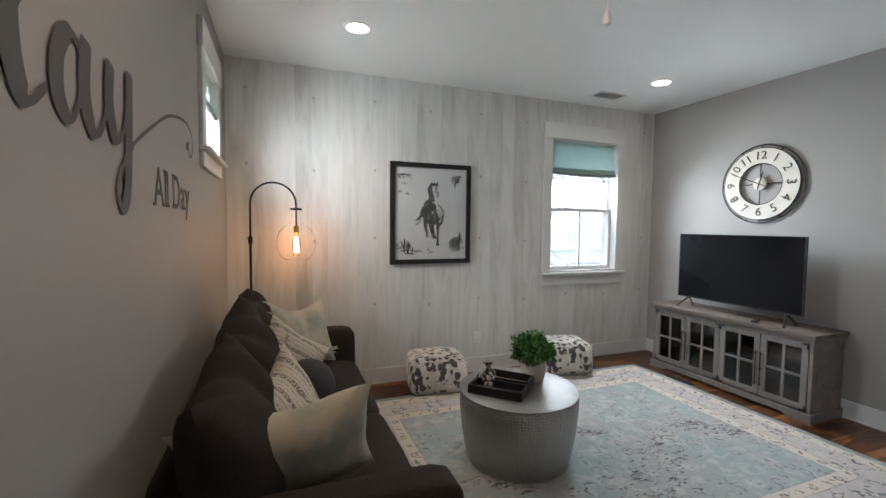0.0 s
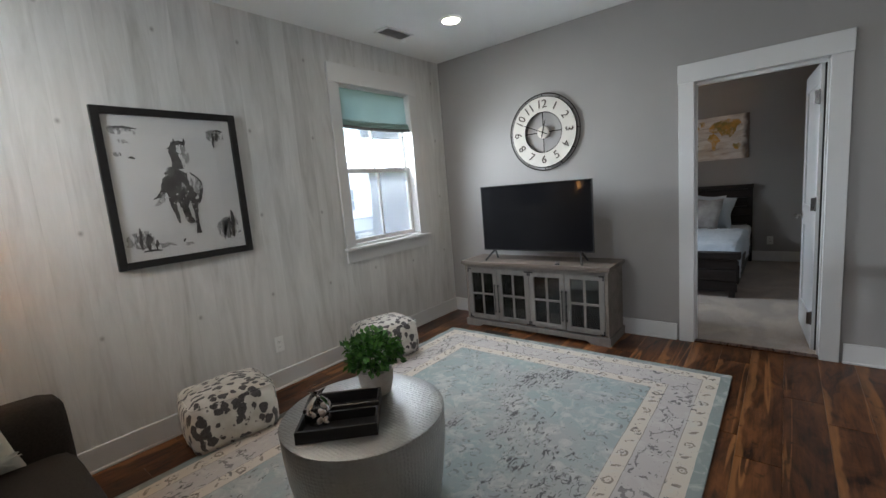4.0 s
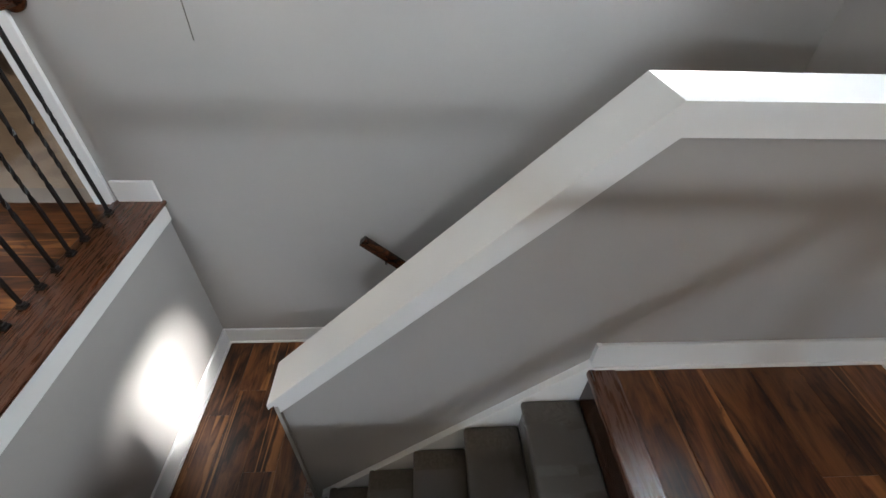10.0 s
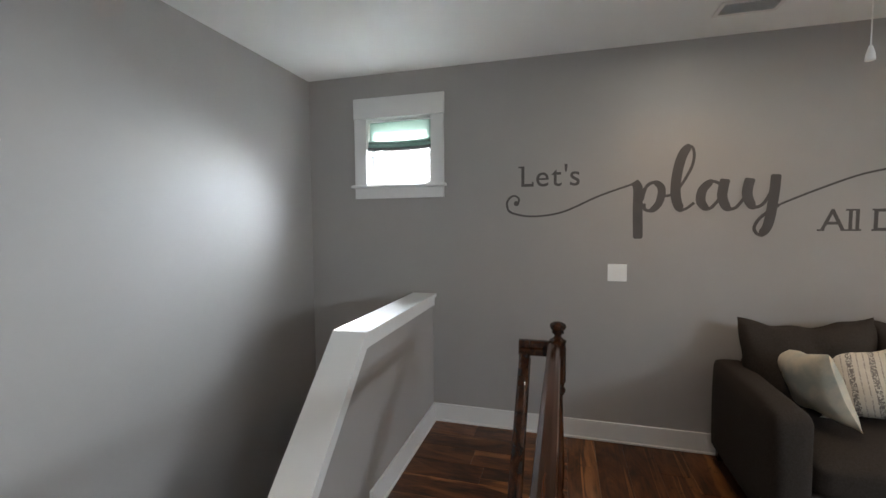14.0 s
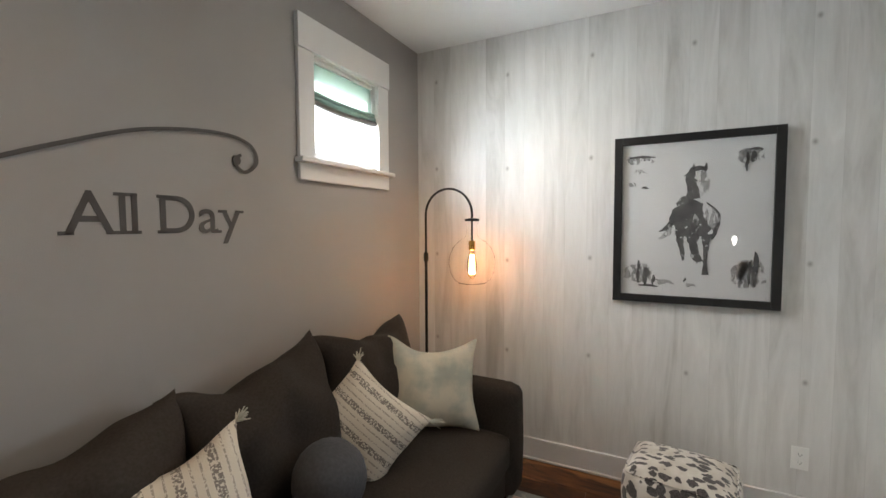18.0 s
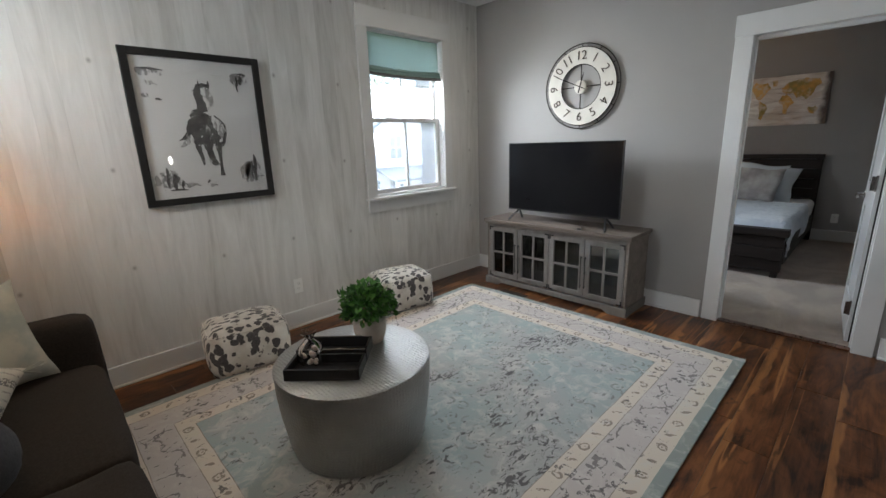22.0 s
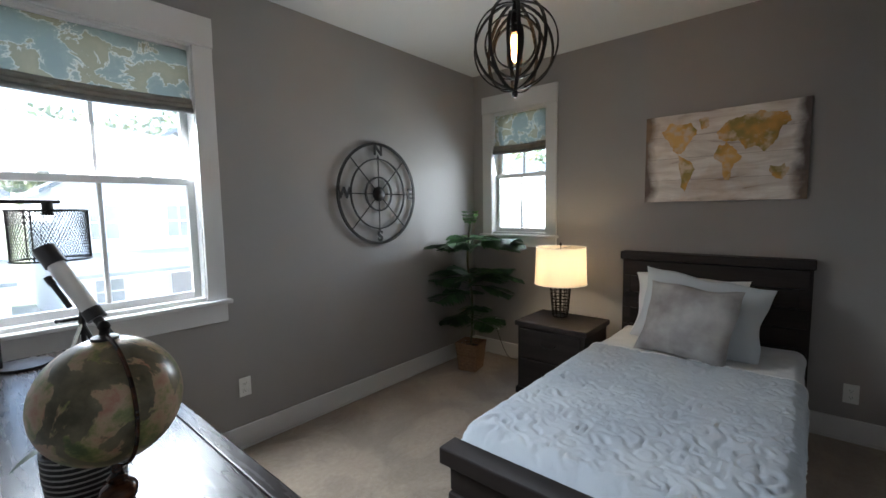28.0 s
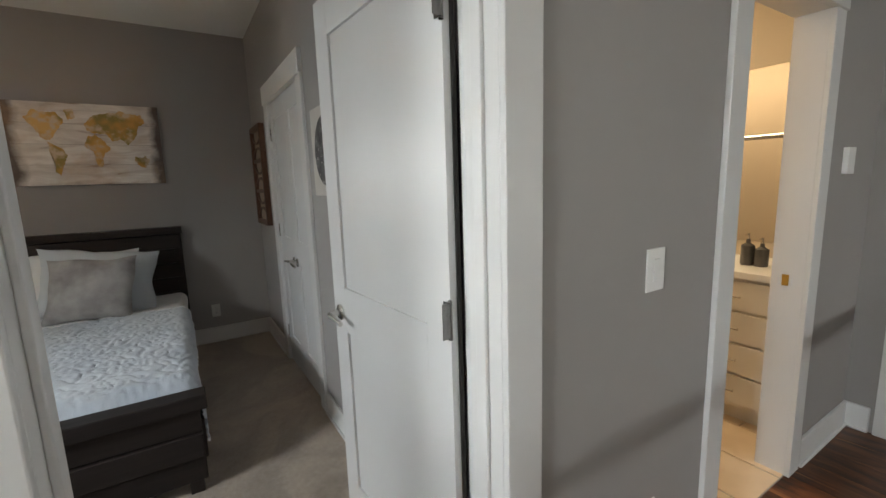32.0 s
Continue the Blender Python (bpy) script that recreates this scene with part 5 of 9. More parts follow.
for k in range(4):
    y0 = 0.052 + k * dw + 0.003
    y1 = y0 + dw - 0.006
    z0, z1, fr = 0.088, 0.612, 0.045
    door = part("door", B(((0.030, y0, z0), (0.050, y0 + fr, z1)), ((0.030, y1 - fr, z0), (0.050, y1, z1)), ((0.030, y0 + fr, z0), (0.050, y1 - fr, z0 + fr)), ((0.030, y0 + fr, z1 - fr), (0.050, y1 - fr, z1)), bevel=0.002), GREYPAINT, con, "grey framed glazed door")
    ym, zm = (y0 + y1) / 2, (z0 + z1) / 2
    part("muntin", B(((0.033, ym - 0.009, z0 + fr), (0.045, ym + 0.009, z1 - fr))), GREYPAINT, door)
    part("muntin", B(((0.0325, y0 + fr, zm - 0.009), (0.0455, y1 - fr, zm + 0.009))), GREYPAINT, door)
    part("glass_pane", B(((0.0465, y0 + fr, z0 + fr), (0.0495, y1 - fr, z1 - fr))), DARKGLASS, door, "dark clear glass")
    s = y1 - 0.016 if k % 2 == 0 else y0 + 0.016
    bm = bmesh.new()
    rod(bm, (0.008, s, 0.175), (0.008, s, 0.465), 0.0048, None, 10)
    for z in (0.19, 0.32, 0.45):
        rod(bm, (0.031, s, z), (0.008, s, z), 0.004, None, 8)
        lathe(bm, [(0.007, -0.006), (0.009, 0.0), (0.007, 0.006)], (0.008, s, z), 10)
    part("handle", bm, IRON, door, "long black iron bar handle", 40)
    o = y0 if k % 2 == 0 else y1
    d = 1 if k % 2 == 0 else -1
    for z, e in ((z0, 1), (z1, -1)):
        bm = bmesh.new()
        for lo, hi in (((0.0275, o, z), (0.0305, o + d * 0.042, z + e * 0.012)), ((0.0275, o, z), (0.0305, o + d * 0.012, z + e * 0.042))):
            box(bm, [min(a, b) for a, b in zip(lo, hi)], [max(a, b) for a, b in zip(lo, hi)])
        part("corner_brace", bm, IRON, door, "black metal corner brace")

# ---- television ----
SCREEN = material("glossy_black_screen", (0.006, 0.006, 0.007), 0.06, second=(0.008, 0.008, 0.009), scale=3)
SCREEN.node_tree.nodes["Principled BSDF"].inputs["Specular IOR Level"].default_value = 0.22
BEZEL = material("black_plastic", (0.012, 0.012, 0.013), 0.35, second=(0.016, 0.016, 0.017), scale=30)
tv = thing("television", "large black flat-screen television, switched off", "television", at=(4.16, 3.656, 0.6735))
TW, TH = 1.10, 0.622
part("screen", B(((0.0, 0.008, 0.104), (0.004, TW - 0.008, 0.096 + TH - 0.006)),), SCREEN, tv, "dark glossy screen")
part("bezel", B(((-0.002, 0, 0.094), (0.006, TW, 0.104)), ((-0.002, 0, 0.096 + TH - 0.006), (0.006, TW, 0.096 + TH)), ((-0.002, 0, 0.104), (0.006, 0.008, 0.096 + TH - 0.006)), ((-0.002, TW - 0.008, 0.104), (0.006, TW, 0.096 + TH - 0.006)), bevel=0.001), BEZEL, tv)
bm = bmesh.new()
box(bm, (0.006, 0.0, 0.094), (0.022, TW, 0.096 + TH), 0.003)
box(bm, (0.022, 0.12, 0.122), (0.060, TW - 0.12, 0.442), 0.012)
part("back_shell", bm, BEZEL, tv)
for y, e in ((0.12, -1), (TW - 0.12, 1)):
    bm = bmesh.new()
    tube(bm, [(-0.10, y + e * 0.05, 0.006), (0.010, y, 0.100), (0.10, y + e * 0.03, 0.006)], 0.0105, 8)
    part("foot", bm, BEZEL, tv, "splayed black foot", 40)

rem = thing("remote_control", "small black remote control", "remote", at=(4.085, 3.955, 0.6735), rz=-68)
part("body", B(((-0.02, -0.07, 0), (0.02, 0.07, 0.018)), bevel=0.006), BEZEL, rem)
bm = bmesh.new()
for j in range(5):
    for i in (-1, 0, 1):
        lathe(bm, [(0.004, 0.0175), (0.0036, 0.0200), (0.0, 0.0202)], (i * 0.011, -0.05 + j * 0.02, 0), 8, cap=False)
part("buttons", bm, CHROME, rem)


def letters(text, size, depth, material, name, at, align="CENTER", bold=0.0):
    """Raised lettering in the built-in font, as a mesh."""
    c = bpy.data.curves.new(name, "FONT")
    c.body, c.size, c.extrude, c.align_x, c.align_y, c.offset = text, size, depth, align, "CENTER", bold
    tmp = bpy.data.objects.new(name, c)
    scene.collection.objects.link(tmp)
    bpy.context.view_layer.update()
    data = bpy.data.meshes.new_from_object(tmp.evaluated_get(bpy.context.evaluated_depsgraph_get()))
    bpy.data.objects.remove(tmp)
    bpy.data.curves.remove(c)
    data.materials.clear()
    data.materials.append(material)
    ob = new(name, data)
    ob.matrix_basis = at
    return ob


# ---- wall clock ----
CREAM = material("cream_painted_metal", (0.56, 0.53, 0.47), 0.55, second=(0.66, 0.63, 0.57), scale=6, bump=0.1)
INK = material("black_brown_metal", (0.020, 0.016, 0.013), 0.5, 0.4, second=(0.035, 0.028, 0.022), scale=20)
NUMERAL = material("aged_brown_metal", (0.060, 0.046, 0.036), 0.5, 0.5, second=(0.10, 0.08, 0.065), scale=30)
FACE = Matrix.Translation((4.45, 4.189, 1.850)) @ Matrix(((0, 0, -1, 0), (-1, 0, 0, 0), (0, 1, 0, 0), (0, 0, 0, 1)))
clock = new("wall_clock")
clock.empty_display_size = 0.1
clock.matrix_basis = FACE
tagged(clock, "large round open-faced wall clock with cream dial and raised numerals", "clock")


def ring(bm, r0, r1, z0, z1, seg=64):
    lathe(bm, [(r0, z0), (r1, z0), (r1, z1), (r0, z1), (r0, z0)], seg=seg, cap=False)


bm = bmesh.new()
ring(bm, 0.185, 0.318, 0.018, 0.026)
part("dial_ring", bm, CREAM, clock, "cream dial ring", 30)
for r, z in ((0.348, 0.012), (0.320, 0.022), (0.184, 0.022)):
    bm = bmesh.new()
    tube(bm, [(r * math.cos(2 * math.pi * k / 72), r * math.sin(2 * math.pi * k / 72), z) for k in range(72)], 0.005, 8, True)
    part("wire_ring", bm, INK, clock, "", 50)
bm = bmesh.new()
for k in range(12):
    a = math.radians(30 * k)
    rod(bm, (0.318 * math.cos(a), 0.318 * math.sin(a), 0.016), (0.352 * math.cos(a), 0.352 * math.sin(a), 0.012), 0.004, None, 6)
part("spacers", bm, INK, clock)
for k in range(4):
    bm = bmesh.new()
    a = math.radians(90 * k)
    rod(bm, (0.05 * math.cos(a), 0.05 * math.sin(a), 0.02), (0.186 * math.cos(a), 0.186 * math.sin(a), 0.02), 0.0045, None, 8)
    part("cross_bar", bm, INK, clock)
bm = bmesh.new()
lathe(bm, [(0.056, 0.0), (0.056, 0.030), (0.050, 0.034), (0.0, 0.034)], seg=32, cap=False)
part("hub", bm, CREAM, clock, "cream round hub", 40)
for k in range(1, 13):
    a = math.radians(90 - 30 * k)
    num = letters(str(k), 0.104, 0.003, NUMERAL, "numeral", pose(0.252 * math.cos(a), 0.252 * math.sin(a), 0.029, 0, 0, -30 * k if k not in (5, 6, 7) else -30 * k + 180), bold=-0.0006)
    num.parent = clock
for ang, ln, w in ((90 - 15, 0.12, 0.010), (90 + 66, 0.23, 0.007)):
    bm = bmesh.new()
    a = math.radians(ang)
    d, s = Vector((math.cos(a), math.sin(a), 0)), Vector((-math.sin(a), math.cos(a), 0))
    extrude(bm, [d * -0.05 - s * w * 0.5 + Vector((0, 0, 0.036)), d * -0.05 + s * w * 0.5 + Vector((0, 0, 0.036)), d * ln * 0.75 + s * w * 0.6 + Vector((0, 0, 0.036)), d * ln + Vector((0, 0, 0.036)), d * ln * 0.75 - s * w * 0.6 + Vector((0, 0, 0.036))], (0, 0, 0.002))
    part("clock_hand", bm, INK, clock)

# ---- framed horse print ----
PAPER = material("white_print_paper", (0.72, 0.72, 0.71), 0.8, second=(0.64, 0.64, 0.63), scale=5, mix=0.6)
INKWASH = material("black_ink_wash", (0.020, 0.019, 0.019), 0.85, second=(0.17, 0.165, 0.16), scale=16, mix=0.6, detail=6)
GREYWASH = material("grey_ink_wash", (0.16, 0.155, 0.15), 0.85, second=(0.62, 0.61, 0.60), scale=16, mix=0.6, detail=6)
for wash, a, b, st in ((INKWASH, 0.33, 0.41, 1.0), (GREYWASH, 0.45, 0.56, 0.4)):
    k_ = Nodes(wash)
    k_.link(k_.ramp(k_.noise(k_.coords("Object", (1, 1, st)), 48.0, 6, 0.65), [(a, (0, 0, 0)), (b, (1, 1, 1))]), k_.b.inputs["Alpha"])
BLACKFRAME = material("black_frame_lacquer", (0.008, 0.008, 0.008), 0.4, second=(0.014, 0.013, 0.013), scale=20)
pic = thing("framed_print", "black-framed ink print of a galloping horse on white", "picture", at=(1.720, NY, 1.556))
pw, ph, pf = 0.792, 0.932, 0.042
part("frame", B(((-pw / 2, -0.032, -ph / 2), (-pw / 2 + pf, -0.002, ph / 2)), ((pw / 2 - pf, -0.032, -ph / 2), (pw / 2, -0.002, ph / 2)), ((-pw / 2 + pf, -0.032, -ph / 2), (pw / 2 - pf, -0.002, -ph / 2 + pf)), ((-pw / 2 + pf, -0.032, ph / 2 - pf), (pw / 2 - pf, -0.002, ph / 2)), bevel=0.002), BLACKFRAME, pic)
part("paper", B(((-pw / 2 + pf, -0.012, -ph / 2 + pf), (pw / 2 - pf, -0.006, ph / 2 - pf))), PAPER, pic, "white paper print")


def blot(pts, y, material, name, r=0.02, seed=0.0, parent=None):
    """A flat brush stroke along points (x, z, width)."""
    b = bmesh.new()
    line = smooth_path([(p[0], p[2], p[1]) for p in pts], 6)
    left, right = [], []
    for i, p in enumerate(line):
        q = line[min(i + 1, len(line) - 1)] - line[max(i - 1, 0)]
        d = Vector((q.x, 0, q.z))
        s = Vector((-d.z, 0, d.x)).normalized() if d.length > 1e-6 else Vector((1, 0, 0))
        w = p.y * 0.5 * (1 + 0.5 * noise.noise(Vector((p.x * 60 + seed, 0, p.z * 60))))
        left.append(b.verts.new((p.x + s.x * w, y, p.z + s.z * w)))
        w = p.y * 0.5 * (1 + 0.5 * noise.noise(Vector((p.x * 60 + seed + 9, 3, p.z * 60))))
        right.append(b.verts.new((p.x - s.x * w, y, p.z - s.z * w)))
    for i in range(len(line) - 1):
        b.faces.new((left[i], left[i + 1], right[i + 1], right[i]))
    return part(name, b, material, parent if parent is not None else pic)


# horse: neck and head, chest, barrel, legs, tail, mane
strokes = (
    ("ink_neck", INKWASH, ((-0.004, 0.280, 0.018), (-0.012, 0.225, 0.046), (-0.004, 0.165, 0.052), (0.004, 0.110, 0.075))),
    ("ink_mane", INKWASH, ((0.002, 0.262, 0.030), (-0.030, 0.242, 0.012), (-0.046, 0.238, 0.003))),
    ("ink_brow", INKWASH, ((0.000, 0.268, 0.026), (0.032, 0.276, 0.024), (0.062, 0.262, 0.014))),
    ("ink_shoulder", INKWASH, ((-0.004, 0.112, 0.070), (-0.026, 0.060, 0.125), (-0.034, 0.000, 0.130), (-0.020, -0.050, 0.100), (0.000, -0.085, 0.050))),
    ("ink_chest", INKWASH, ((0.020, 0.085, 0.050), (0.028, 0.020, 0.055), (0.038, -0.045, 0.080), (0.046, -0.090, 0.070))),
    ("ink_flank", INKWASH, ((0.064, 0.090, 0.008), (0.112, 0.044, 0.012), (0.122, -0.008, 0.015), (0.104, -0.070, 0.022), (0.092, -0.110, 0.008))),
    ("ink_haunch", INKWASH, ((-0.060, 0.050, 0.040), (-0.092, 0.018, 0.034), (-0.104, -0.024, 0.020))),
    ("ink_tail", INKWASH, ((-0.094, -0.005, 0.026), (-0.116, -0.040, 0.026), (-0.160, -0.066, 0.005))),
    ("ink_tail", GREYWASH, ((-0.100, -0.030, 0.030), (-0.122, -0.080, 0.030), (-0.165, -0.110, 0.005))),
    ("ink_leg", INKWASH, ((-0.060, -0.060, 0.055), (-0.056, -0.120, 0.030), (-0.044, -0.175, 0.022), (-0.040, -0.225, 0.012))),
    ("ink_leg", INKWASH, ((0.000, -0.070, 0.060), (0.010, -0.140, 0.040), (0.018, -0.190, 0.042), (0.040, -0.232, 0.034))),
    ("ink_leg", INKWASH, ((0.066, -0.080, 0.050), (0.066, -0.160, 0.024), (0.064, -0.240, 0.020), (0.066, -0.300, 0.032))),
    ("ink_ear", INKWASH, ((0.000, 0.270, 0.020), (0.000, 0.300, 0.006))),
    ("ink_ear", INKWASH, ((0.056, 0.268, 0.020), (0.060, 0.302, 0.006))),
    ("pale_face", GREYWASH, ((0.038, 0.262, 0.030), (0.054, 0.195, 0.050), (0.050, 0.125, 0.030))),
    ("pale_chest", GREYWASH, ((0.070, 0.070, 0.030), (0.090, 0.005, 0.060), (0.080, -0.055, 0.030))),
    ("pale_shoulder", GREYWASH, ((0.010, 0.030, 0.010), (0.018, -0.020, 0.030), (0.010, -0.075, 0.012))))
for k, (name, ink, pts) in enumerate(strokes):
    blot(pts, -0.0126 - 0.0002 * k, ink, name, seed=3 * k)
for k, (x, z, w, h) in enumerate(((-0.26, 0.335, 0.13, 0.05), (-0.26, 0.27, 0.06, 0.03), (0.26, 0.325, 0.09, 0.08), (-0.25, -0.31, 0.12, 0.11), (0.27, -0.29, 0.10, 0.14), (-0.13, -0.35, 0.10, 0.03), (0.0, -0.36, 0.05, 0.02), (-0.30, 0.20, 0.03, 0.03))):
    blot([(x - w / 2, z + h * 0.4, h * 0.4), (x - w / 4, z, h), (x + w / 6, z + h * 0.2, h * 0.6), (x + w / 2, z - h * 0.3, h * 0.25)], -0.0126 - 0.0002 * k, GREYWASH, "ink_smudge", seed=20 + k)
for k, (x, z0, z1, w) in enumerate(((-0.262, -0.23, -0.36, 0.020), (-0.225, -0.27, -0.365, 0.034), (-0.185, -0.31, -0.368, 0.016), (0.285, -0.17, -0.35, 0.026), (0.262, -0.22, -0.34, 0.016), (0.238, 0.345, 0.245, 0.016), (0.262, 0.350, 0.290, 0.022), (-0.03, -0.32, -0.345, 0.010))):
    blot([(x, z0, w * 0.3), (x + 0.004, z0 * 0.7 + z1 * 0.3, w), (x - 0.003, z0 * 0.3 + z1 * 0.7, w * 0.8), (x, z1, w * 0.4)], -0.0150 - 0.0002 * k, INKWASH, "ink_streak", seed=50 + k)
for k, (x, z, w) in enumerate(((-0.25, 0.352, 0.13), (-0.235, 0.180, 0.035), (-0.21, -0.372, 0.10), (0.275, 0.356, 0.06))):
    blot([(x - w / 2, z, 0.006), (x, z + 0.002, 0.014), (x + w / 2, z - 0.004, 0.005)], -0.0168 - 0.0002 * k, INKWASH, "ink_streak", seed=70 + k)
pane = part("glazing", B(((-pw / 2 + pf, -0.022, -ph / 2 + pf), (pw / 2 - pf, -0.020, ph / 2 - pf))), glass("picture_glass"), pic, "clear picture glass")
pane.visible_shadow = False

# ---- arc floor lamp ----
FIL = material("glowing_filament_bulb", (1.0, 0.52, 0.20), 0.4, emit=4.0)
flamp = thing("floor_lamp", "black arc floor lamp with a clear glass globe, lit", "floor lamp", at=(0.185, 5.17, 0.0005))
bm = bmesh.new()
lathe(bm, [(0.125, 0), (0.128, 0.01), (0.12, 0.02), (0.02, 0.026), (0.012, 0.04)], seg=40)
part("base", bm, IRON, flamp, "", 40)
bm = bmesh.new()
rod(bm, (0, 0, 0.02), (0, 0, 1.33), 0.0095, None, 14)
lathe(bm, [(0.010, 1.29), (0.016, 1.30), (0.016, 1.345), (0.010, 1.355)], seg=16)
part("pole", bm, IRON, flamp, "", 40)
bm = bmesh.new()
arc = [(0, 0, 1.34), (0, 0, 1.60)] + [(0.165 - 0.165 * math.cos(a), 0, 1.60 + 0.165 * math.sin(a)) for a in [math.pi * k / 16 for k in range(1, 16)]] + [(0.33, 0, 1.60), (0.33, 0, 1.565)]
tube(bm, arc, 0.0075, 12)
part("arc", bm, IRON, flamp, "", 50)
bm = bmesh.new()
lathe(bm, [(0.040, 1.556), (0.046, 1.560), (0.046, 1.570), (0.012, 1.576)], (0.33, 0, 0), 24)
rod(bm, (0.33, 0, 1.43), (0.33, 0, 1.56), 0.0055, None, 10)
part("cap", bm, IRON, flamp, "", 40)
bm = bmesh.new()
lathe(bm, [(0.012, 1.435), (0.021, 1.430), (0.021, 1.408), (0.018, 1.405), (0.021, 1.402), (0.021, 1.378), (0.014, 1.372)], (0.33, 0, 0), 20)
part("socket", bm, BRASS, flamp, "aged brass socket", 40)
bm = bmesh.new()
lathe(bm, [(0.038, 1.556), (0.034, 1.53), (0.034, 1.475), (0.046, 1.452), (0.085, 1.428), (0.120, 1.392), (0.141, 1.34), (0.146, 1.29), (0.138, 1.24), (0.118, 1.195), (0.085, 1.168), (0.001, 1.158)], (0.33, 0, 0), 48, cap=False)
globe = part("glass_globe", bm, glass("lamp_glass", (0.995, 0.99, 0.985), 0.0, -2.22), flamp, "clear blown glass globe with a straight neck", 60)
globe.visible_shadow = False
bm = bmesh.new()
lathe(bm, [(0.014, 1.376), (0.016, 1.36), (0.031, 1.30), (0.032, 1.265), (0.024, 1.215), (0.010, 1.196), (0.001, 1.193)], (0.33, 0, 0), 24, cap=False)
bulb = part("bulb", bm, glass("bulb_glass", (1.0, 0.93, 0.80), 0.0, -1.3), flamp, "", 60)
bulb.visible_shadow = False
bm = bmesh.new()
for k in range(8):
    a = k * math.pi / 4
    rod(bm, (0.33 + 0.017 * math.cos(a), 0.017 * math.sin(a), 1.225), (0.33 + 0.009 * math.cos(a + 0.5), 0.009 * math.sin(a + 0.5), 1.345), 0.0040, None, 6)
f = part("filament", bm, FIL, flamp, "glowing orange filament")
f.visible_shadow = False

# ---- lettering on the west wall ----
VINYL = material("charcoal_wall_vinyl", (0.065, 0.060, 0.058), 0.7, second=(0.075, 0.07, 0.067), scale=10)
decal = thing("wall_decal", "dark charcoal script lettering decal on the wall", "wall decal", at=(0.0015, 0, 0.026))
FLIP = Matrix(((0, 0, 1, 0), (1, 0, 0, 0), (0, 1, 0, 0), (0, 0, 0, 1)))
SERIFS = {"L": ((0.0, 1, "l"), (1.0, 1, "r")), "A": ((0.04, 0, "c"), (0.96, 0, "c")), "l": ((0.5, 0, "c"), (0.2, 1, "l")), "D": ((0.08, 0, "l"), (0.08, 1, "l")),
          "y": ((0.06, 1, "c"), (0.94, 1, "c")), "t": (), "e": (), "a": ((0.95, 0, "c"),), "s": (), "'": ()}


def slab(word, y, z, size):
    """Upright slab-serif lettering, letter by letter, from its left end."""
    for ch in word:
        if ch == " ":
            y += size * 0.28
            continue
        o = letters(ch, size, 0.0006, VINYL, "letter", Matrix(), "LEFT", 0.0005)
        xs = [v.co.x for v in o.data.vertices]
        zs = [v.co.y for v in o.data.vertices]
        x0, x1, z0, z1 = min(xs), max(xs), min(zs), max(zs)
        b = bmesh.new()
        b.from_mesh(o.data)
        st = size * 0.055
        for f, top, side in SERIFS[ch]:
            c = x0 + (x1 - x0) * f
            if ch in "LD" and top == 1 and side == "r":
                box(b, (x1 - st, z0, -0.0006), (x1, z0 + size * 0.16, 0.0006))
                continue
            lo = c - size * (0.10 if side in "cl" else 0.0)
            hi = c + size * (0.10 if side in "cr" else 0.08)
            zz = z1 - st if top else z0
            if ch == "y" and top:
                zz = z1 - st
            box(b, (lo, zz, -0.0006), (hi, zz + st, 0.0006))
        b.to_mesh(o.data)
        b.free()
        o.parent = decal
        o.matrix_basis = Matrix.Translation((0, y - x0, z)) @ FLIP
        y += x1 - x0 + size * (0.085 if ch not in "A" else 0.075)


slab("Let's", 1.497, 1.872, 0.215)
slab("All Day", 3.326, 1.540, 0.195)


def brush(name, pts, thick, thin):
    """One pen stroke on the wall plane: wide going down, thin going up."""
    b = bmesh.new()
    brush.proud += 0.0005
    line = smooth_path([(0, p[0], p[1]) for p in pts], 10)
    for i, p in enumerate(line):
        p.x = brush.proud + 0.0004 * i / len(line)
    left, right = [], []
    for i, p in enumerate(line):
        d = (line[min(i + 1, len(line) - 1)] - line[max(i - 1, 0)]).normalized()
        s = Vector((0, -d.z, d.y))
        w = thin + (thick - thin) * max(0.0, -d.z) ** 0.8
        if i in (0, len(line) - 1):
            w *= 0.7
        left.append(b.verts.new(p + s * w / 2))
        right.append(b.verts.new(p - s * w / 2))
    for i in range(len(line) - 1):
        b.faces.new((left[i], left[i + 1], right[i + 1], right[i]))
    return part(name, b, VINYL, decal)


brush.proud = 0.0
brush("swash", [(1.462, 1.680), (1.480, 1.700), (1.475, 1.728), (1.440, 1.742), (1.402, 1.715), (1.394, 1.665), (1.43, 1.617), (1.58, 1.59), (1.79, 1.62), (2.04, 1.73), (2.27, 1.81)], 0.016, 0.014)
for y_, z_, r_ in ((1.462, 1.686, 0.019), (3.905, 1.775, 0.020)):
    b = bmesh.new()
    lathe(b, [(r_, 0.0), (r_, 0.0008), (0.0, 0.0009)], seg=20, cap=False, m=Matrix.Translation((0, y_, z_)) @ FLIP)
    part("swash_dot", b, VINYL, decal)
brush("letter_p", [(2.26, 1.82), (2.285, 1.77), (2.285, 1.63), (2.29, 1.43)], 0.062, 0.02)
brush("letter_p_bowl", [(2.31, 1.69), (2.335, 1.78), (2.385, 1.81), (2.43, 1.77), (2.42, 1.68), (2.375, 1.625), (2.33, 1.63), (2.325, 1.67)], 0.050, 0.022)
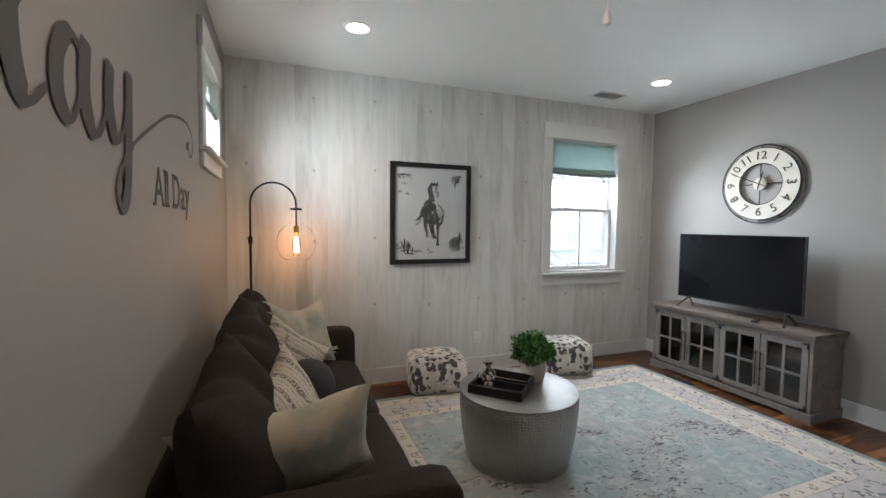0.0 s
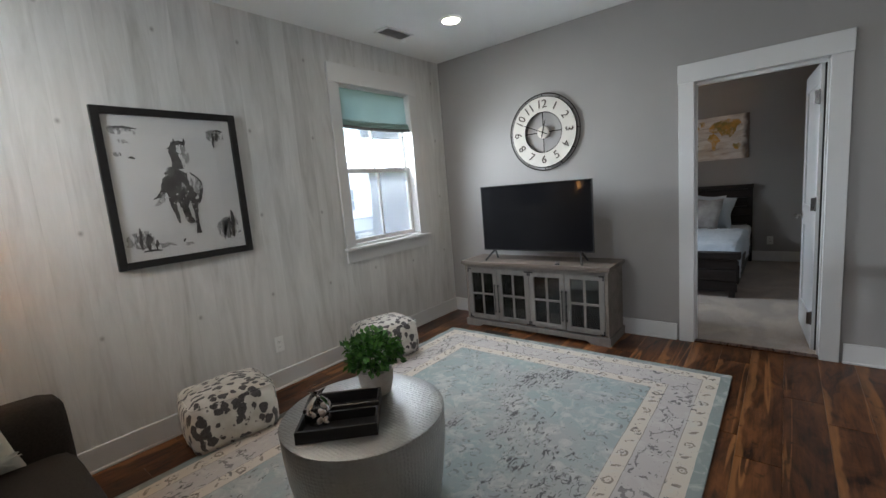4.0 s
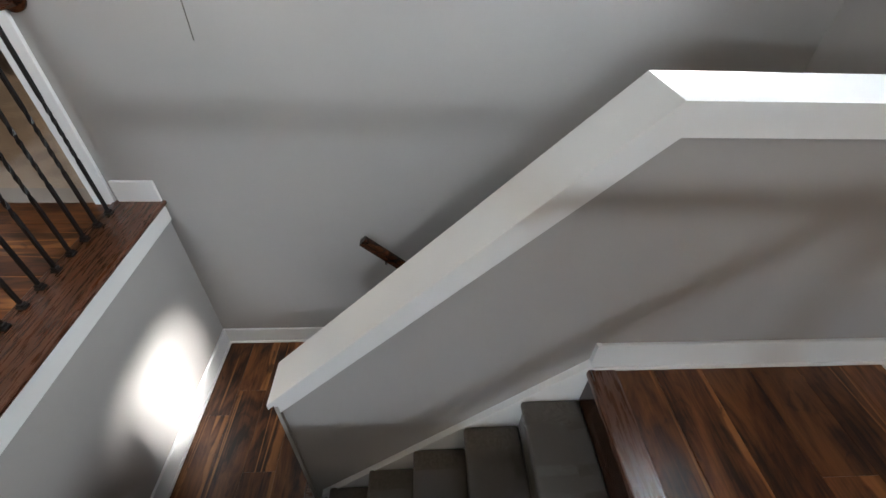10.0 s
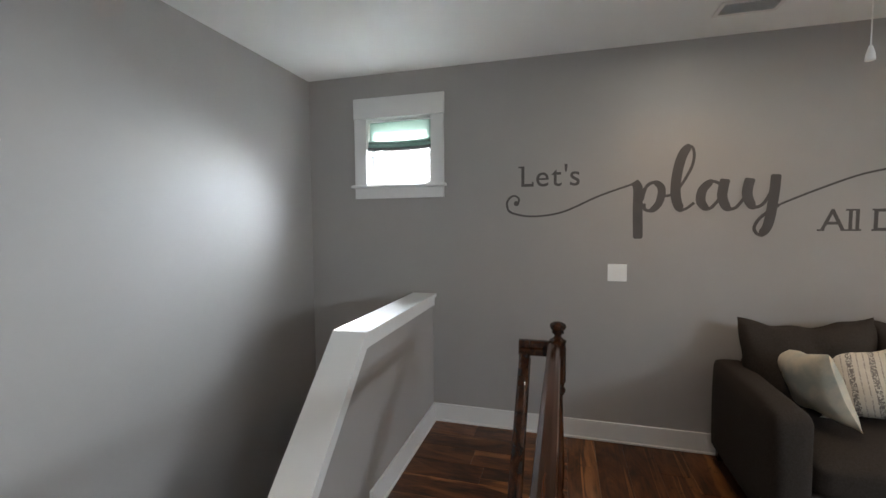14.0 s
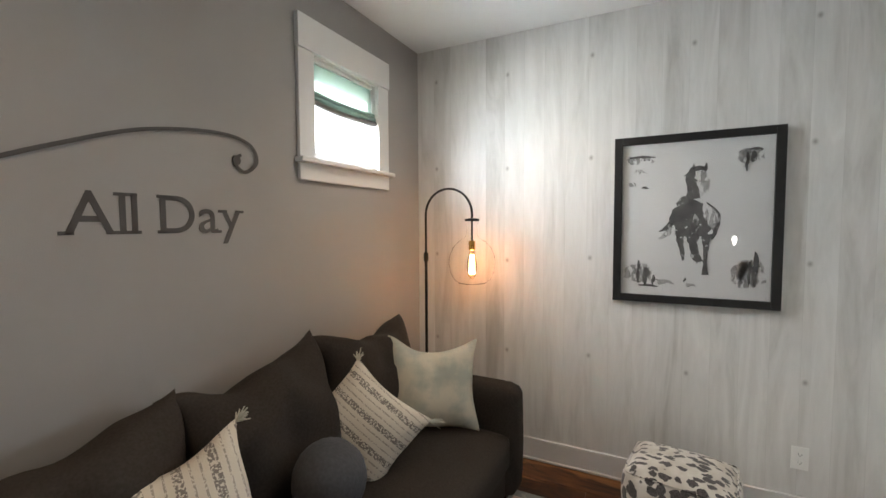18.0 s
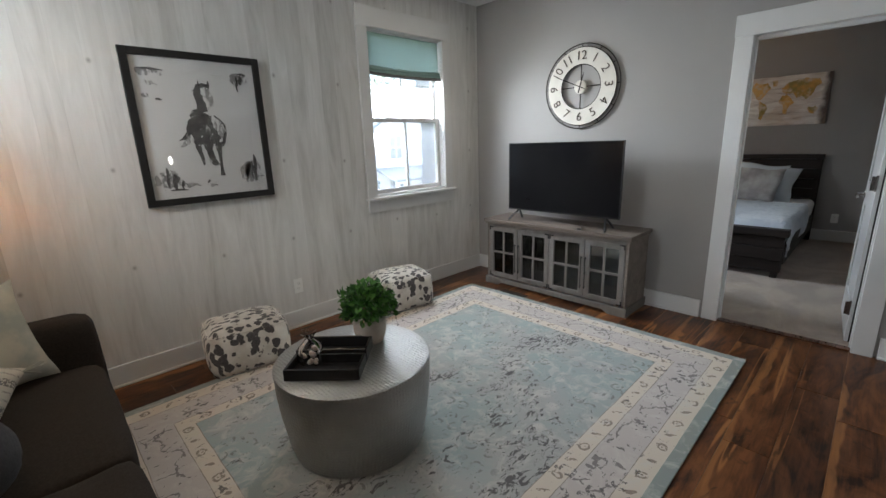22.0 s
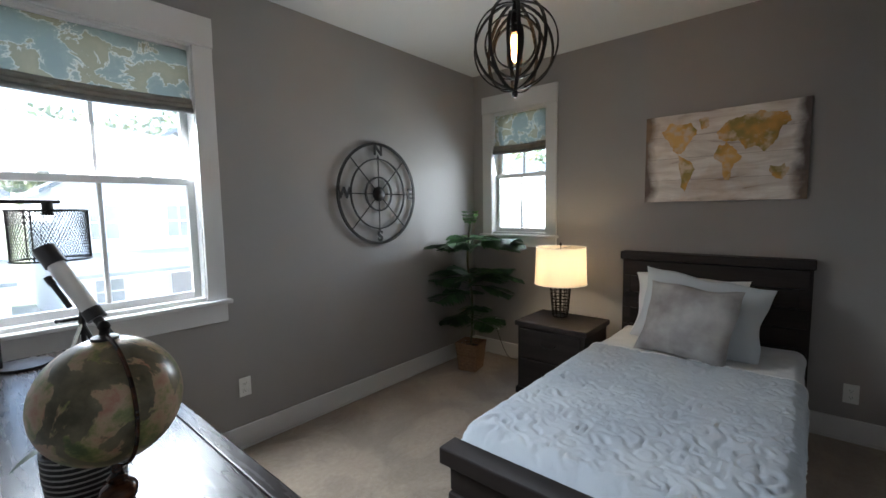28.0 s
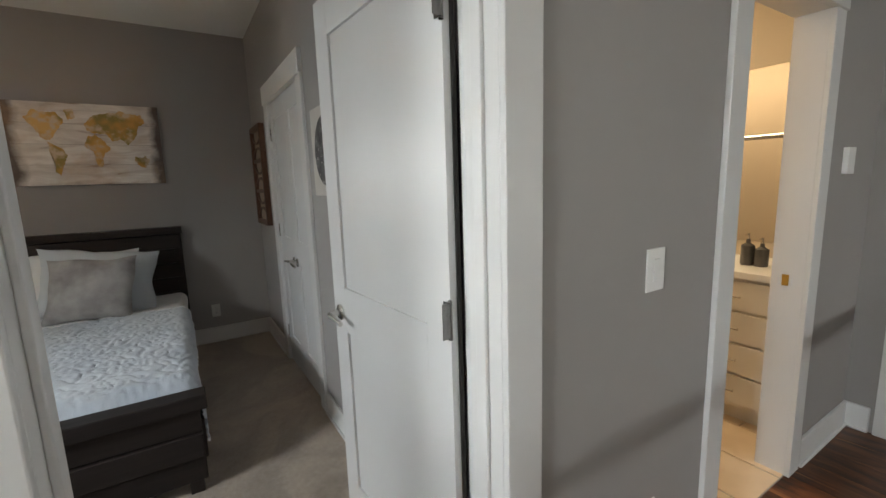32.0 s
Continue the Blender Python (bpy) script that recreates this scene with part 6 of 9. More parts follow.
brush("letter_l", [(2.42, 1.72), (2.49, 1.725), (2.55, 1.79), (2.61, 1.91), (2.62, 2.0), (2.595, 2.04), (2.55, 1.98), (2.52, 1.84), (2.52, 1.70), (2.56, 1.625), (2.63, 1.67)], 0.062, 0.018)
brush("letter_a", [(2.79, 1.78), (2.73, 1.805), (2.675, 1.75), (2.67, 1.67), (2.72, 1.63), (2.78, 1.70)], 0.058, 0.020)
brush("letter_a_stem", [(2.805, 1.82), (2.79, 1.71), (2.82, 1.635), (2.87, 1.635), (2.93, 1.72)], 0.060, 0.020)
brush("letter_y", [(2.945, 1.82), (2.93, 1.72), (2.965, 1.64), (3.02, 1.655), (3.07, 1.75)], 0.060, 0.020)
brush("letter_y_tail", [(3.085, 1.84), (3.075, 1.69), (3.05, 1.52), (3.005, 1.46), (2.975, 1.50), (3.01, 1.57), (3.11, 1.65)], 0.058, 0.020)
brush("swash", [(3.11, 1.65), (3.31, 1.74), (3.55, 1.83), (3.81, 1.87), (3.96, 1.85), (4.00, 1.78), (3.94, 1.73), (3.89, 1.77), (3.925, 1.80)], 0.018, 0.013)

# ---- bedroom: bed ----
ESPRESSO = wood("espresso_wood", (0.010, 0.0075, 0.007), (0.030, 0.023, 0.021), 0.5, 1, 0.9, 0.12)
ESPRESSO.node_tree.nodes["Principled BSDF"].inputs["Specular IOR Level"].default_value = 0.25
bed = thing("bed", "dark espresso plank-built twin bed frame", "bed", at=(5.90, 2.775, 0.005))
BWd, BL = 1.11, 2.24
for k, (z0, z1, d) in enumerate(((0.06, 0.177, 0.0), (0.182, 0.298, 0.014), (0.303, 0.419, 0.0))):
    part("foot_plank", B(((0.015 - d, 0.012, z0), (0.060, BWd - 0.012, z1)), bevel=0.005), ESPRESSO, bed)
part("foot_cap", B(((-0.018, -0.018, 0.420), (0.085, BWd + 0.018, 0.490)), bevel=0.006), ESPRESSO, bed)
for y in (0.03, BWd - 0.09):
    part("foot_leg", B(((0.018, y, 0.0), (0.075, y + 0.06, 0.402)), bevel=0.004), ESPRESSO, bed)
for y in (0.0, BWd - 0.03):
    part("side_rail", B(((0.062, y, 0.14), (BL - 0.09, y + 0.03, 0.34)), bevel=0.005), ESPRESSO, bed)
for k in range(6):
    z = 0.30 + 0.125 * k
    part("head_plank", B(((BL - 0.085 - 0.012 * (k % 2), 0.010, z), (BL - 0.035, BWd - 0.010, z + 0.119)), bevel=0.005), ESPRESSO, bed)
part("head_cap", B(((BL - 0.125, -0.015, 1.050), (BL - 0.010, BWd + 0.015, 1.108)), bevel=0.006), ESPRESSO, bed)
for y in (-0.004, BWd - 0.056):
    part("head_post", B(((BL - 0.088, y, 0.0), (BL - 0.030, y + 0.06, 1.049)), bevel=0.004), ESPRESSO, bed)
SHEET = material("white_cotton_sheet", (0.66, 0.67, 0.68), 0.95, second=(0.72, 0.73, 0.74), scale=8, bump=0.3, bump_scale=60)
mat_ = thing("mattress", "white mattress under the bedding", "mattress", at=(5.90, 2.775, 0.005))
bm = bmesh.new()
softbox(bm, (0.085, 0.035, 0.26), (BL - 0.10, BWd - 0.035, 0.515), r=0.05, cuts=6)
part("mattress_body", bm, SHEET, mat_, "", 60)


def quilt_material():
    m, n = plain("pale_blue_quilt", 0.9)
    n.b.inputs["Sheen Weight"].default_value = 0.3
    v = n.coords()
    n.link(n.ramp(n.noise(v, 3, 4), [(0.35, (0.42, 0.47, 0.53)), (0.65, (0.51, 0.555, 0.60))]), n.b.inputs["Base Color"])
    n.bump(n.noise(v, 320, 3), 0.25, 0.003)
    return m


def quilt(name, x0, x1, top, drop, material, label, pattern, lift):
    """A cover laid over the mattress: a fine sheet with quilted scallops, hanging down both sides."""
    t = thing(name, label, "bedding", at=(5.90, 2.775, 0.005))
    b = bmesh.new()
    nx, half = int((x1 - x0) / 0.0095), BWd / 2 - 0.012
    arc = half + drop
    ny = int(2 * arc / 0.0095)
    grid = []
    for i in range(nx + 1):
        x = x0 + (x1 - x0) * i / nx
        row = []
        for j in range(ny + 1):
            s = -arc + 2 * arc * j / ny
            a, r = abs(s), 0.055
            flat = half - r
            if a < flat:
                y, z, nrm = a, top, Vector((0, 0, 1))
            elif a < flat + r * math.pi / 2:
                w = (a - flat) / r
                y, z, nrm = flat + r * math.sin(w), top - r + r * math.cos(w), Vector((0, math.sin(w), math.cos(w)))
            else:
                q = a - flat - r * math.pi / 2
                y, z, nrm = half + 0.012 * math.sin(q * 7 + x * 5) * min(1, q * 8), top - r - q, Vector((0, 1, 0))
            sg = 1 if s >= 0 else -1
            nrm = Vector((0, nrm.y * sg, nrm.z))
            p = Vector((x, BWd / 2 + sg * y, z))
            u, v = x / 0.115, s / 0.115
            h = 0.0
            if pattern:
                w0 = noise.noise_vector(Vector((x * 7, s * 7, 4))) * 0.3
                m = noise.noise(Vector((x * 12 + w0.x, s * 15 + w0.y, 0.5)))
                h = 0.0120 * min(1.0, 1.5 * abs(math.sin(m * 9.0 + 0.4))) ** 0.8
            end = min(1.0, (x - x0) / 0.10)
            if lift:
                p.z -= 0.11 * (1 - end) ** 2.2 * (1 if a < flat + 0.1 else 0.4)
            p += nrm * (h + 0.006 * noise.noise(Vector((x * 4, s * 4, 2))) + 0.004 * noise.noise(Vector((x * 13, s * 13, 5))))
            row.append(b.verts.new(p))
        grid.append(row)
    for i in range(nx):
        for j in range(ny):
            b.faces.new((grid[i][j], grid[i + 1][j], grid[i + 1][j + 1], grid[i][j + 1]))
    edges = [[v.co.copy() for v in grid[-1]], [r[0].co.copy() for r in grid], [r[-1].co.copy() for r in grid]]
    part("cover", b, material, t, "", 80)
    for line in edges:
        b = bmesh.new()
        tube(b, line[::2], 0.0055, 6)
        part("hem", b, SHEET, t, "white bound hem", 60)
    return t


QUILT = quilt_material()
quilt("quilt", 0.062, 1.50, 0.545, 0.26, QUILT, "pale blue scallop-quilted coverlet spread on the bed", True, True)
quilt("folded_sheet", 1.44, BL - 0.11, 0.530, 0.17, SHEET, "white sheet folded back near the pillows", False, False)
GREYCLOTH = material("grey_mottled_cushion", (0.24, 0.225, 0.22), 0.95, second=(0.44, 0.42, 0.41), scale=6, mix=0.3, bump=0.4, bump_scale=200, detail=8)
SHAM = material("pale_blue_sham", (0.50, 0.54, 0.57), 0.95, second=(0.54, 0.58, 0.61), scale=6, bump=0.3, bump_scale=150)
for label, at, r, w, h, t, c in (("white bed pillow against the headboard", (7.84, 3.40, 0.765), (-14, 0, -90), 0.68, 0.46, 0.16, SHEET),
                                 ("pale blue bordered pillow sham", (7.71, 3.31, 0.775), (-22, 8, -88), 0.72, 0.50, 0.17, SHAM),
                                 ("grey mottled square cushion on the bed", (7.53, 3.34, 0.755), (-28, 3, -97), 0.52, 0.48, 0.16, GREYCLOTH)):
    bm = bmesh.new()
    pillow(bm, w, h, t, 24, 0.022, at[0] * 3, 0.10)
    o = new("bed_pillow", mesh("bed_pillow", bm, c, 60))
    o.matrix_basis = pose(*at, *r)
    tagged(o, label, "pillow", "pillows on the bed")

# ---- nightstand with lamp ----
ns = thing("nightstand", "dark espresso two-drawer nightstand", "nightstand", at=(7.465, 3.935, 0.005))
part("body", B(((0.02, 0.02, 0.05), (0.44, 0.555, 0.545)), bevel=0.004), ESPRESSO, ns)
part("top", B(((0.0, 0.0, 0.546), (0.455, 0.575, 0.585)), bevel=0.006), ESPRESSO, ns)
part("plinth", B(((0.005, 0.005, 0.0), (0.45, 0.57, 0.055)), bevel=0.006), ESPRESSO, ns)
for z in (0.075, 0.31):
    d = part("drawer", B(((0.006, 0.05, z), (0.021, 0.525, z + 0.215)), bevel=0.004), ESPRESSO, ns)
    bm = bmesh.new()
    tube(bm, smooth_path([(0.004, 0.235, z + 0.13), (-0.018, 0.245, z + 0.115), (-0.020, 0.288, z + 0.108), (-0.018, 0.33, z + 0.115), (0.004, 0.34, z + 0.13)], 5), 0.005, 8)
    part("handle", bm, IRON, d, "black curved bail handle", 40)


def shade_cloth(name, base, power):
    """Thin cloth that lets lamp light through."""
    m = bpy.data.materials.new(name)
    m.use_nodes = True
    t = m.node_tree
    t.nodes.remove(t.nodes["Principled BSDF"])
    d, l, x, w = (t.nodes.new("ShaderNode" + k) for k in ("BsdfDiffuse", "BsdfTranslucent", "MixShader", "TexNoise"))
    d.inputs[0].default_value = l.inputs[0].default_value = (*base, 1)
    x.inputs[0].default_value = power
    w.inputs["Scale"].default_value = 250
    b = t.nodes.new("ShaderNodeBump")
    b.inputs["Strength"].default_value, b.inputs["Distance"].default_value = 0.4, 0.002
    t.links.new(w.outputs[0], b.inputs["Height"])
    t.links.new(b.outputs[0], d.inputs["Normal"])
    t.links.new(d.outputs[0], x.inputs[1])
    t.links.new(l.outputs[0], x.inputs[2])
    t.links.new(x.outputs[0], t.nodes["Material Output"].inputs[0])
    return m


LINEN = shade_cloth("cream_linen_shade", (0.78, 0.68, 0.52), 0.55)
BULB = material("lit_white_bulb", (1.0, 0.80, 0.52), 0.5, emit=10.0)
tl = thing("table_lamp", "table lamp with cream drum shade on a black lattice base, lit", "table lamp", at=(7.78, 4.28, 0.591))
bm = bmesh.new()
for k in range(12):
    a = 2 * math.pi * k / 12
    tube(bm, [(r * math.cos(a), r * math.sin(a), z) for r, z in ((0.058, 0.01), (0.064, 0.06), (0.070, 0.13), (0.076, 0.20), (0.078, 0.245))], 0.0038, 6)
for r, z in ((0.058, 0.008), (0.062, 0.055), (0.066, 0.10), (0.071, 0.15), (0.075, 0.20), (0.078, 0.245)):
    tube(bm, [(r * math.cos(2 * math.pi * k / 32), r * math.sin(2 * math.pi * k / 32), z) for k in range(32)], 0.0045, 6, True)
part("lattice_base", bm, IRON, tl, "black iron lattice base", 40)
bm = bmesh.new()
rod(bm, (0, 0, 0.0), (0, 0, 0.30), 0.006, None, 10)
lathe(bm, [(0.06, 0.0), (0.06, 0.008), (0.0, 0.009)], seg=24, cap=False)
lathe(bm, [(0.078, 0.245), (0.078, 0.252), (0.008, 0.256)], seg=24)
lathe(bm, [(0.014, 0.30), (0.016, 0.34), (0.012, 0.345)], seg=14)
rod(bm, (0, 0, 0.30), (0, 0, 0.575), 0.003, None, 6)
rod(bm, (-0.19, 0, 0.545), (0.19, 0, 0.545), 0.002, None, 6)
lathe(bm, [(0.004, 0.565), (0.009, 0.575), (0.006, 0.59), (0.0, 0.594)], seg=12, cap=False)
part("stem", bm, IRON, tl, "", 40)
bm = bmesh.new()
lathe(bm, [(0.200, 0.265), (0.195, 0.41), (0.190, 0.555)], seg=48, cap=False)
part("shade", bm, LINEN, tl, "cream linen drum shade", 60)
for r, z in ((0.201, 0.266), (0.191, 0.554)):
    bm = bmesh.new()
    tube(bm, [(r * math.cos(2 * math.pi * k / 48), r * math.sin(2 * math.pi * k / 48), z) for k in range(48)], 0.003, 6, True)
    part("shade_rim", bm, CREAM, tl, "", 40)
bm = bmesh.new()
bmesh.ops.create_icosphere(bm, subdivisions=2, radius=0.028, matrix=Matrix.Translation((0, 0, 0.40)))
o = part("bulb", bm, BULB, tl, "", 60)
o.visible_shadow = False
bm = bmesh.new()
tube(bm, smooth_path([(7.83, 4.48, 0.60), (7.98, 4.62, 0.42), (8.06, 4.75, 0.10), (8.08, 4.95, 0.03), (8.135, 5.13, 0.28)], 8), 0.003, 6)
tagged(part("power_cord", bm, IRON, None, "", 40), "thin black lamp cord running to the outlet", "cord")

# ---- potted palm ----
pl = thing("potted_palm", "dark green split-leaf potted plant in a woven basket", "plant", at=(7.665, 5.09, 0.005), rz=12)
BASKET = material("woven_brown_basket", (0.17, 0.095, 0.05), 0.8, second=(0.27, 0.16, 0.09), scale=60, bump=0.8, bump_scale=120)
bm = bmesh.new()
def frustum(b, a0, a1, z0, z1):
    lo = [b.verts.new((sx * a0, sy * a0, z0)) for sx, sy in ((-1, -1), (1, -1), (1, 1), (-1, 1))]
    hi = [b.verts.new((sx * a1, sy * a1, z1)) for sx, sy in ((-1, -1), (1, -1), (1, 1), (-1, 1))]
    for k in range(4):
        b.faces.new((lo[k], lo[(k + 1) % 4], hi[(k + 1) % 4], hi[k]))
    return lo, hi
for k in range(9):
    r = 0.082 + 0.0026 * k
    lo, hi = frustum(bm, r, r + 0.006, 0.027 * k, 0.027 * k + 0.0135)
    frustum(bm, r + 0.006, r + 0.0015, 0.027 * k + 0.0135, 0.027 * k + 0.027)
    if k == 0:
        bm.faces.new(tuple(reversed(lo)))
part("basket", bm, BASKET, pl, "square woven brown basket")
bm = bmesh.new()
tube(bm, [(sx * 0.106, sy * 0.106, 0.245) for sx, sy in ((-1, -1), (1, -1), (1, 1), (-1, 1))], 0.008, 8, True)
part("rim", bm, BASKET, pl, "", 40)
bm = bmesh.new()
lathe(bm, [(0.098, 0.20), (0.05, 0.215), (0.001, 0.22)], seg=20, cap=False)
part("soil", bm, SOIL, pl)
rng = random.Random(3)
STEM = material("brown_green_stem", (0.05, 0.055, 0.02), 0.7, second=(0.09, 0.08, 0.04), scale=30)
bm = bmesh.new()
tube(bm, smooth_path([(0, 0, 0.2), (0.02, -0.01, 0.6), (-0.01, 0.02, 1.0), (0.01, 0, 1.32)], 6), 0.010, 8)
part("trunk", bm, STEM, pl, "", 50)


def split_leaf(b, base, ang, tilt, length, width, lobes, droop=0.35):
    """A deeply cut leaf: narrow lobes off an arching midrib."""
    d = Vector((math.cos(ang), math.sin(ang), 0))
    side = Vector((-math.sin(ang), math.cos(ang), 0))
    mid = []
    for k in range(13):
        t = k / 12
        mid.append(base + d * length * t * math.cos(tilt) + Vector((0, 0, 1)) * (length * t * math.sin(tilt) - droop * length * t * t))
    tube(b, mid, lambda t: 0.004 - 0.003 * t, 5)
    for s in (-1, 1):
        for k in range(lobes):
            t = 0.30 + 0.66 * k / (lobes - 1)
            i = min(int(t * 12), 11)
            p = mid[i].lerp(mid[i + 1], t * 12 - i)
            w = width * (math.sin(math.pi * min(1, 0.20 + 0.85 * (t - 0.25) / 0.75)) ** 0.6 + 0.15)
            tip = p + side * s * w + d * w * 0.55 + Vector((0, 0, -0.22 * w + rng.uniform(-0.01, 0.01)))
            m0 = p.lerp(tip, 0.55) + d * 0.030 + Vector((0, 0, 0.012))
            m1 = p.lerp(tip, 0.45) - d * 0.024 + Vector((0, 0, 0.004))
            v = [b.verts.new(q) for q in (p + d * 0.018, m0, tip, m1, p - d * 0.018)]
            b.faces.new((v[0], v[1], v[2], v[3], v[4]))


tiers = ((1.08, 11, 30, 0.48, 0.0), (0.82, 11, 26, 0.50, 0.3), (0.72, 6, 8, 0.42, 0.6), (0.46, 7, 22, 0.30, 0.1))
for z, count, tilt, ln, turn in tiers:
    for k in range(count):
        a = turn + 2 * math.pi * k / count + rng.uniform(-0.2, 0.2)
        size = ln * rng.uniform(0.82, 1.08)
        reach = min(size, 0.44 / max(math.cos(a), 1e-3) if math.cos(a) > 0 else size, 0.25 / max(math.sin(a), 1e-3) if math.sin(a) > 0 else size)
        b = bmesh.new()
        split_leaf(b, Vector((0, 0, z + rng.uniform(-0.08, 0.08))), a, math.radians(tilt + rng.uniform(-20, 20)), reach, 0.40 * reach + 0.02, 10)
        part("leaf", b, PALM, pl, "", 50)
b = bmesh.new()
for k in range(7):
    a = k * 0.9
    split_leaf(b, Vector((0.01, 0, 1.30)), a, math.radians(70), 0.15, 0.035, 4, 0.1)
part("new_shoot", b, GREEN, pl, "pale green new shoot", 50)

# ---- dresser, globe, telescope, desk lamp ----
DL = 1.80
dr = thing("dresser", "dark espresso dresser under the window", "dresser", at=(4.60, 3.505, 0.005))
part("body", B(((0.0, 0.025, 0.10), (0.46, DL - 0.025, 0.80)), bevel=0.004), ESPRESSO, dr)
TOPWOOD = wood("satin_espresso_top", (0.012, 0.010, 0.010), (0.034, 0.027, 0.025), 0.24, 1, 0.9, 0.12, relief=0.03)
TOPWOOD.node_tree.nodes["Principled BSDF"].inputs["Specular IOR Level"].default_value = 0.2
for x0, x1 in ((-0.005, 0.4565), (0.4575, 0.50)):
    part("top_plank", B(((x0, 0.0, 0.801), (x1, DL, 0.850)), bevel=0.004), TOPWOOD, dr, "dark satin board of the top")
part("plinth", B(((0.0, 0.008, 0.0), (0.485, DL - 0.008, 0.10)), bevel=0.005), ESPRESSO, dr)
part("side_board", B(((0.02, 0.010, 0.11), (0.44, 0.0245, 0.79)), bevel=0.003), ESPRESSO, dr)
for z in (0.33, 0.56):
    part("rail", B(((0.40, 0.012, z), (0.484, DL - 0.012, z + 0.03)), bevel=0.003), ESPRESSO, dr)
for y in (0.03, 0.62, 1.21):
    for z in (0.115, 0.37, 0.60):
        d = part("drawer", B(((0.461, y + 0.01, z), (0.476, y + 0.55, z + 0.19)), bevel=0.004), ESPRESSO, dr)
        bm = bmesh.new()
        tube(bm, smooth_path([(0.476, y + 0.23, z + 0.11), (0.497, y + 0.24, z + 0.095), (0.497, y + 0.32, z + 0.095), (0.476, y + 0.33, z + 0.11)], 4), 0.005, 8)
        part("handle", bm, IRON, d, "", 40)
DZ = 0.8555


def globe_material():
    m, n = plain("antique_globe_print", 0.34)
    n.b.inputs["Coat Weight"].default_value = 0.12
    v = n.coords()
    a = n.noise(v, 9.0, 6, 0.6, 0.5)
    sea = n.ramp(n.noise(v, 14, 5, 0.6), [(0.35, (0.06, 0.055, 0.03)), (0.5, (0.13, 0.11, 0.065)), (0.65, (0.20, 0.16, 0.10))])
    land = n.ramp(n.noise(v, 22, 6, 0.65), [(0.32, (0.06, 0.09, 0.03)), (0.44, (0.19, 0.20, 0.07)), (0.55, (0.38, 0.27, 0.17)), (0.70, (0.34, 0.15, 0.10))])
    c = n.mix(n.ramp(a, [(0.48, (0, 0, 0)), (0.50, (1, 1, 1))]), sea, land)
    n.link(c, n.b.inputs["Base Color"])
    return m


gl = thing("desk_globe", "antique-coloured desk globe on a turned dark stand", "globe", at=(4.82, 3.712, DZ))
bm = bmesh.new()
lathe(bm, [(0.088, 0), (0.090, 0.010), (0.084, 0.018), (0.070, 0.022), (0.066, 0.032), (0.046, 0.038), (0.034, 0.052), (0.024, 0.085), (0.021, 0.094), (0.027, 0.100), (0.029, 0.112), (0.025, 0.122), (0.014, 0.130), (0.016, 0.138), (0.009, 0.146), (0.008, 0.165)], seg=36)
part("stand", bm, STAIN, gl, "turned dark wood stand", 50)
GR, GC = 0.108, Vector((0, 0, 0.280))
bm = bmesh.new()
bmesh.ops.create_uvsphere(bm, u_segments=48, v_segments=28, radius=GR)
part("sphere", bm, globe_material(), gl, "brown and green printed sphere", 80, Matrix.Translation(GC) @ Euler((0.35, 0.2, 0.4)).to_matrix().to_4x4())
bm = bmesh.new()
lathe(bm, [(0.022, -0.006), (0.020, 0.002), (0.008, 0.006), (0.007, 0.014), (0.010, 0.020), (0.006, 0.028), (0.0, 0.030)], (GC.x, GC.y, GC.z + GR), 20, cap=False)
part("top_pivot", bm, IRON, gl, "small dark pivot knob", 50)
bm = bmesh.new()
tube(bm, [(0.012 * math.sin(q), -(GR + 0.004) * math.sin(q), GC.z + (GR + 0.004) * math.cos(q)) for q in [math.pi * k / 30 for k in range(31)]], 0.0035, 6, flat=None)
part("meridian", bm, STAIN, gl, "brown half-ring meridian", 50)
tele = thing("telescope", "small white and black telescope on a tripod", "telescope", at=(4.885, 4.50, DZ))
tele.scale = (0.88, 0.88, 0.88)
WHITEP = material("white_enamel_tube", (0.72, 0.72, 0.71), 0.25, second=(0.68, 0.68, 0.67), scale=9)
ax = Vector((-0.085, 0.10, 0.20)).normalized()
mid = Vector((0.02, 0.0, 0.40))
bm = bmesh.new()
rod(bm, mid - ax * 0.06, mid + ax * 0.13, 0.027, None, 24)
part("tube", bm, WHITEP, tele, "white tube", 40)
bm = bmesh.new()
rod(bm, mid + ax * 0.13, mid + ax * 0.20, 0.033, None, 24)
part("dew_cap", bm, BEZEL, tele, "black dew cap", 40)
bm = bmesh.new()
rod(bm, mid - ax * 0.10, mid - ax * 0.06, 0.030, 0.029, 24)
rod(bm, mid - ax * 0.19, mid - ax * 0.10, 0.015, None, 16)
part("focuser", bm, BEZEL, tele, "black focuser and eyepiece", 40)
bm = bmesh.new()
o = Vector((-0.045, -0.01, 0))
rod(bm, mid + o - ax * 0.04, mid + o + ax * 0.07, 0.009, None, 12)
rod(bm, mid + o + ax * 0.055, mid + o + ax * 0.085, 0.012, None, 12)
part("finder", bm, BEZEL, tele, "small finder scope", 40)
bm = bmesh.new()
rod(bm, mid - ax * 0.02 + Vector((0, 0, -0.03)), (0.02, 0, 0.30), 0.012, None, 10)
rod(bm, (0.075, 0, 0.32), (-0.035, 0, 0.32), 0.007, None, 8)
for x in (0.08, -0.04):
    lathe(bm, [(0.010, -0.006), (0.012, 0), (0.010, 0.006)], (x, 0, 0.32), 10)
part("mount", bm, BEZEL, tele, "", 40)
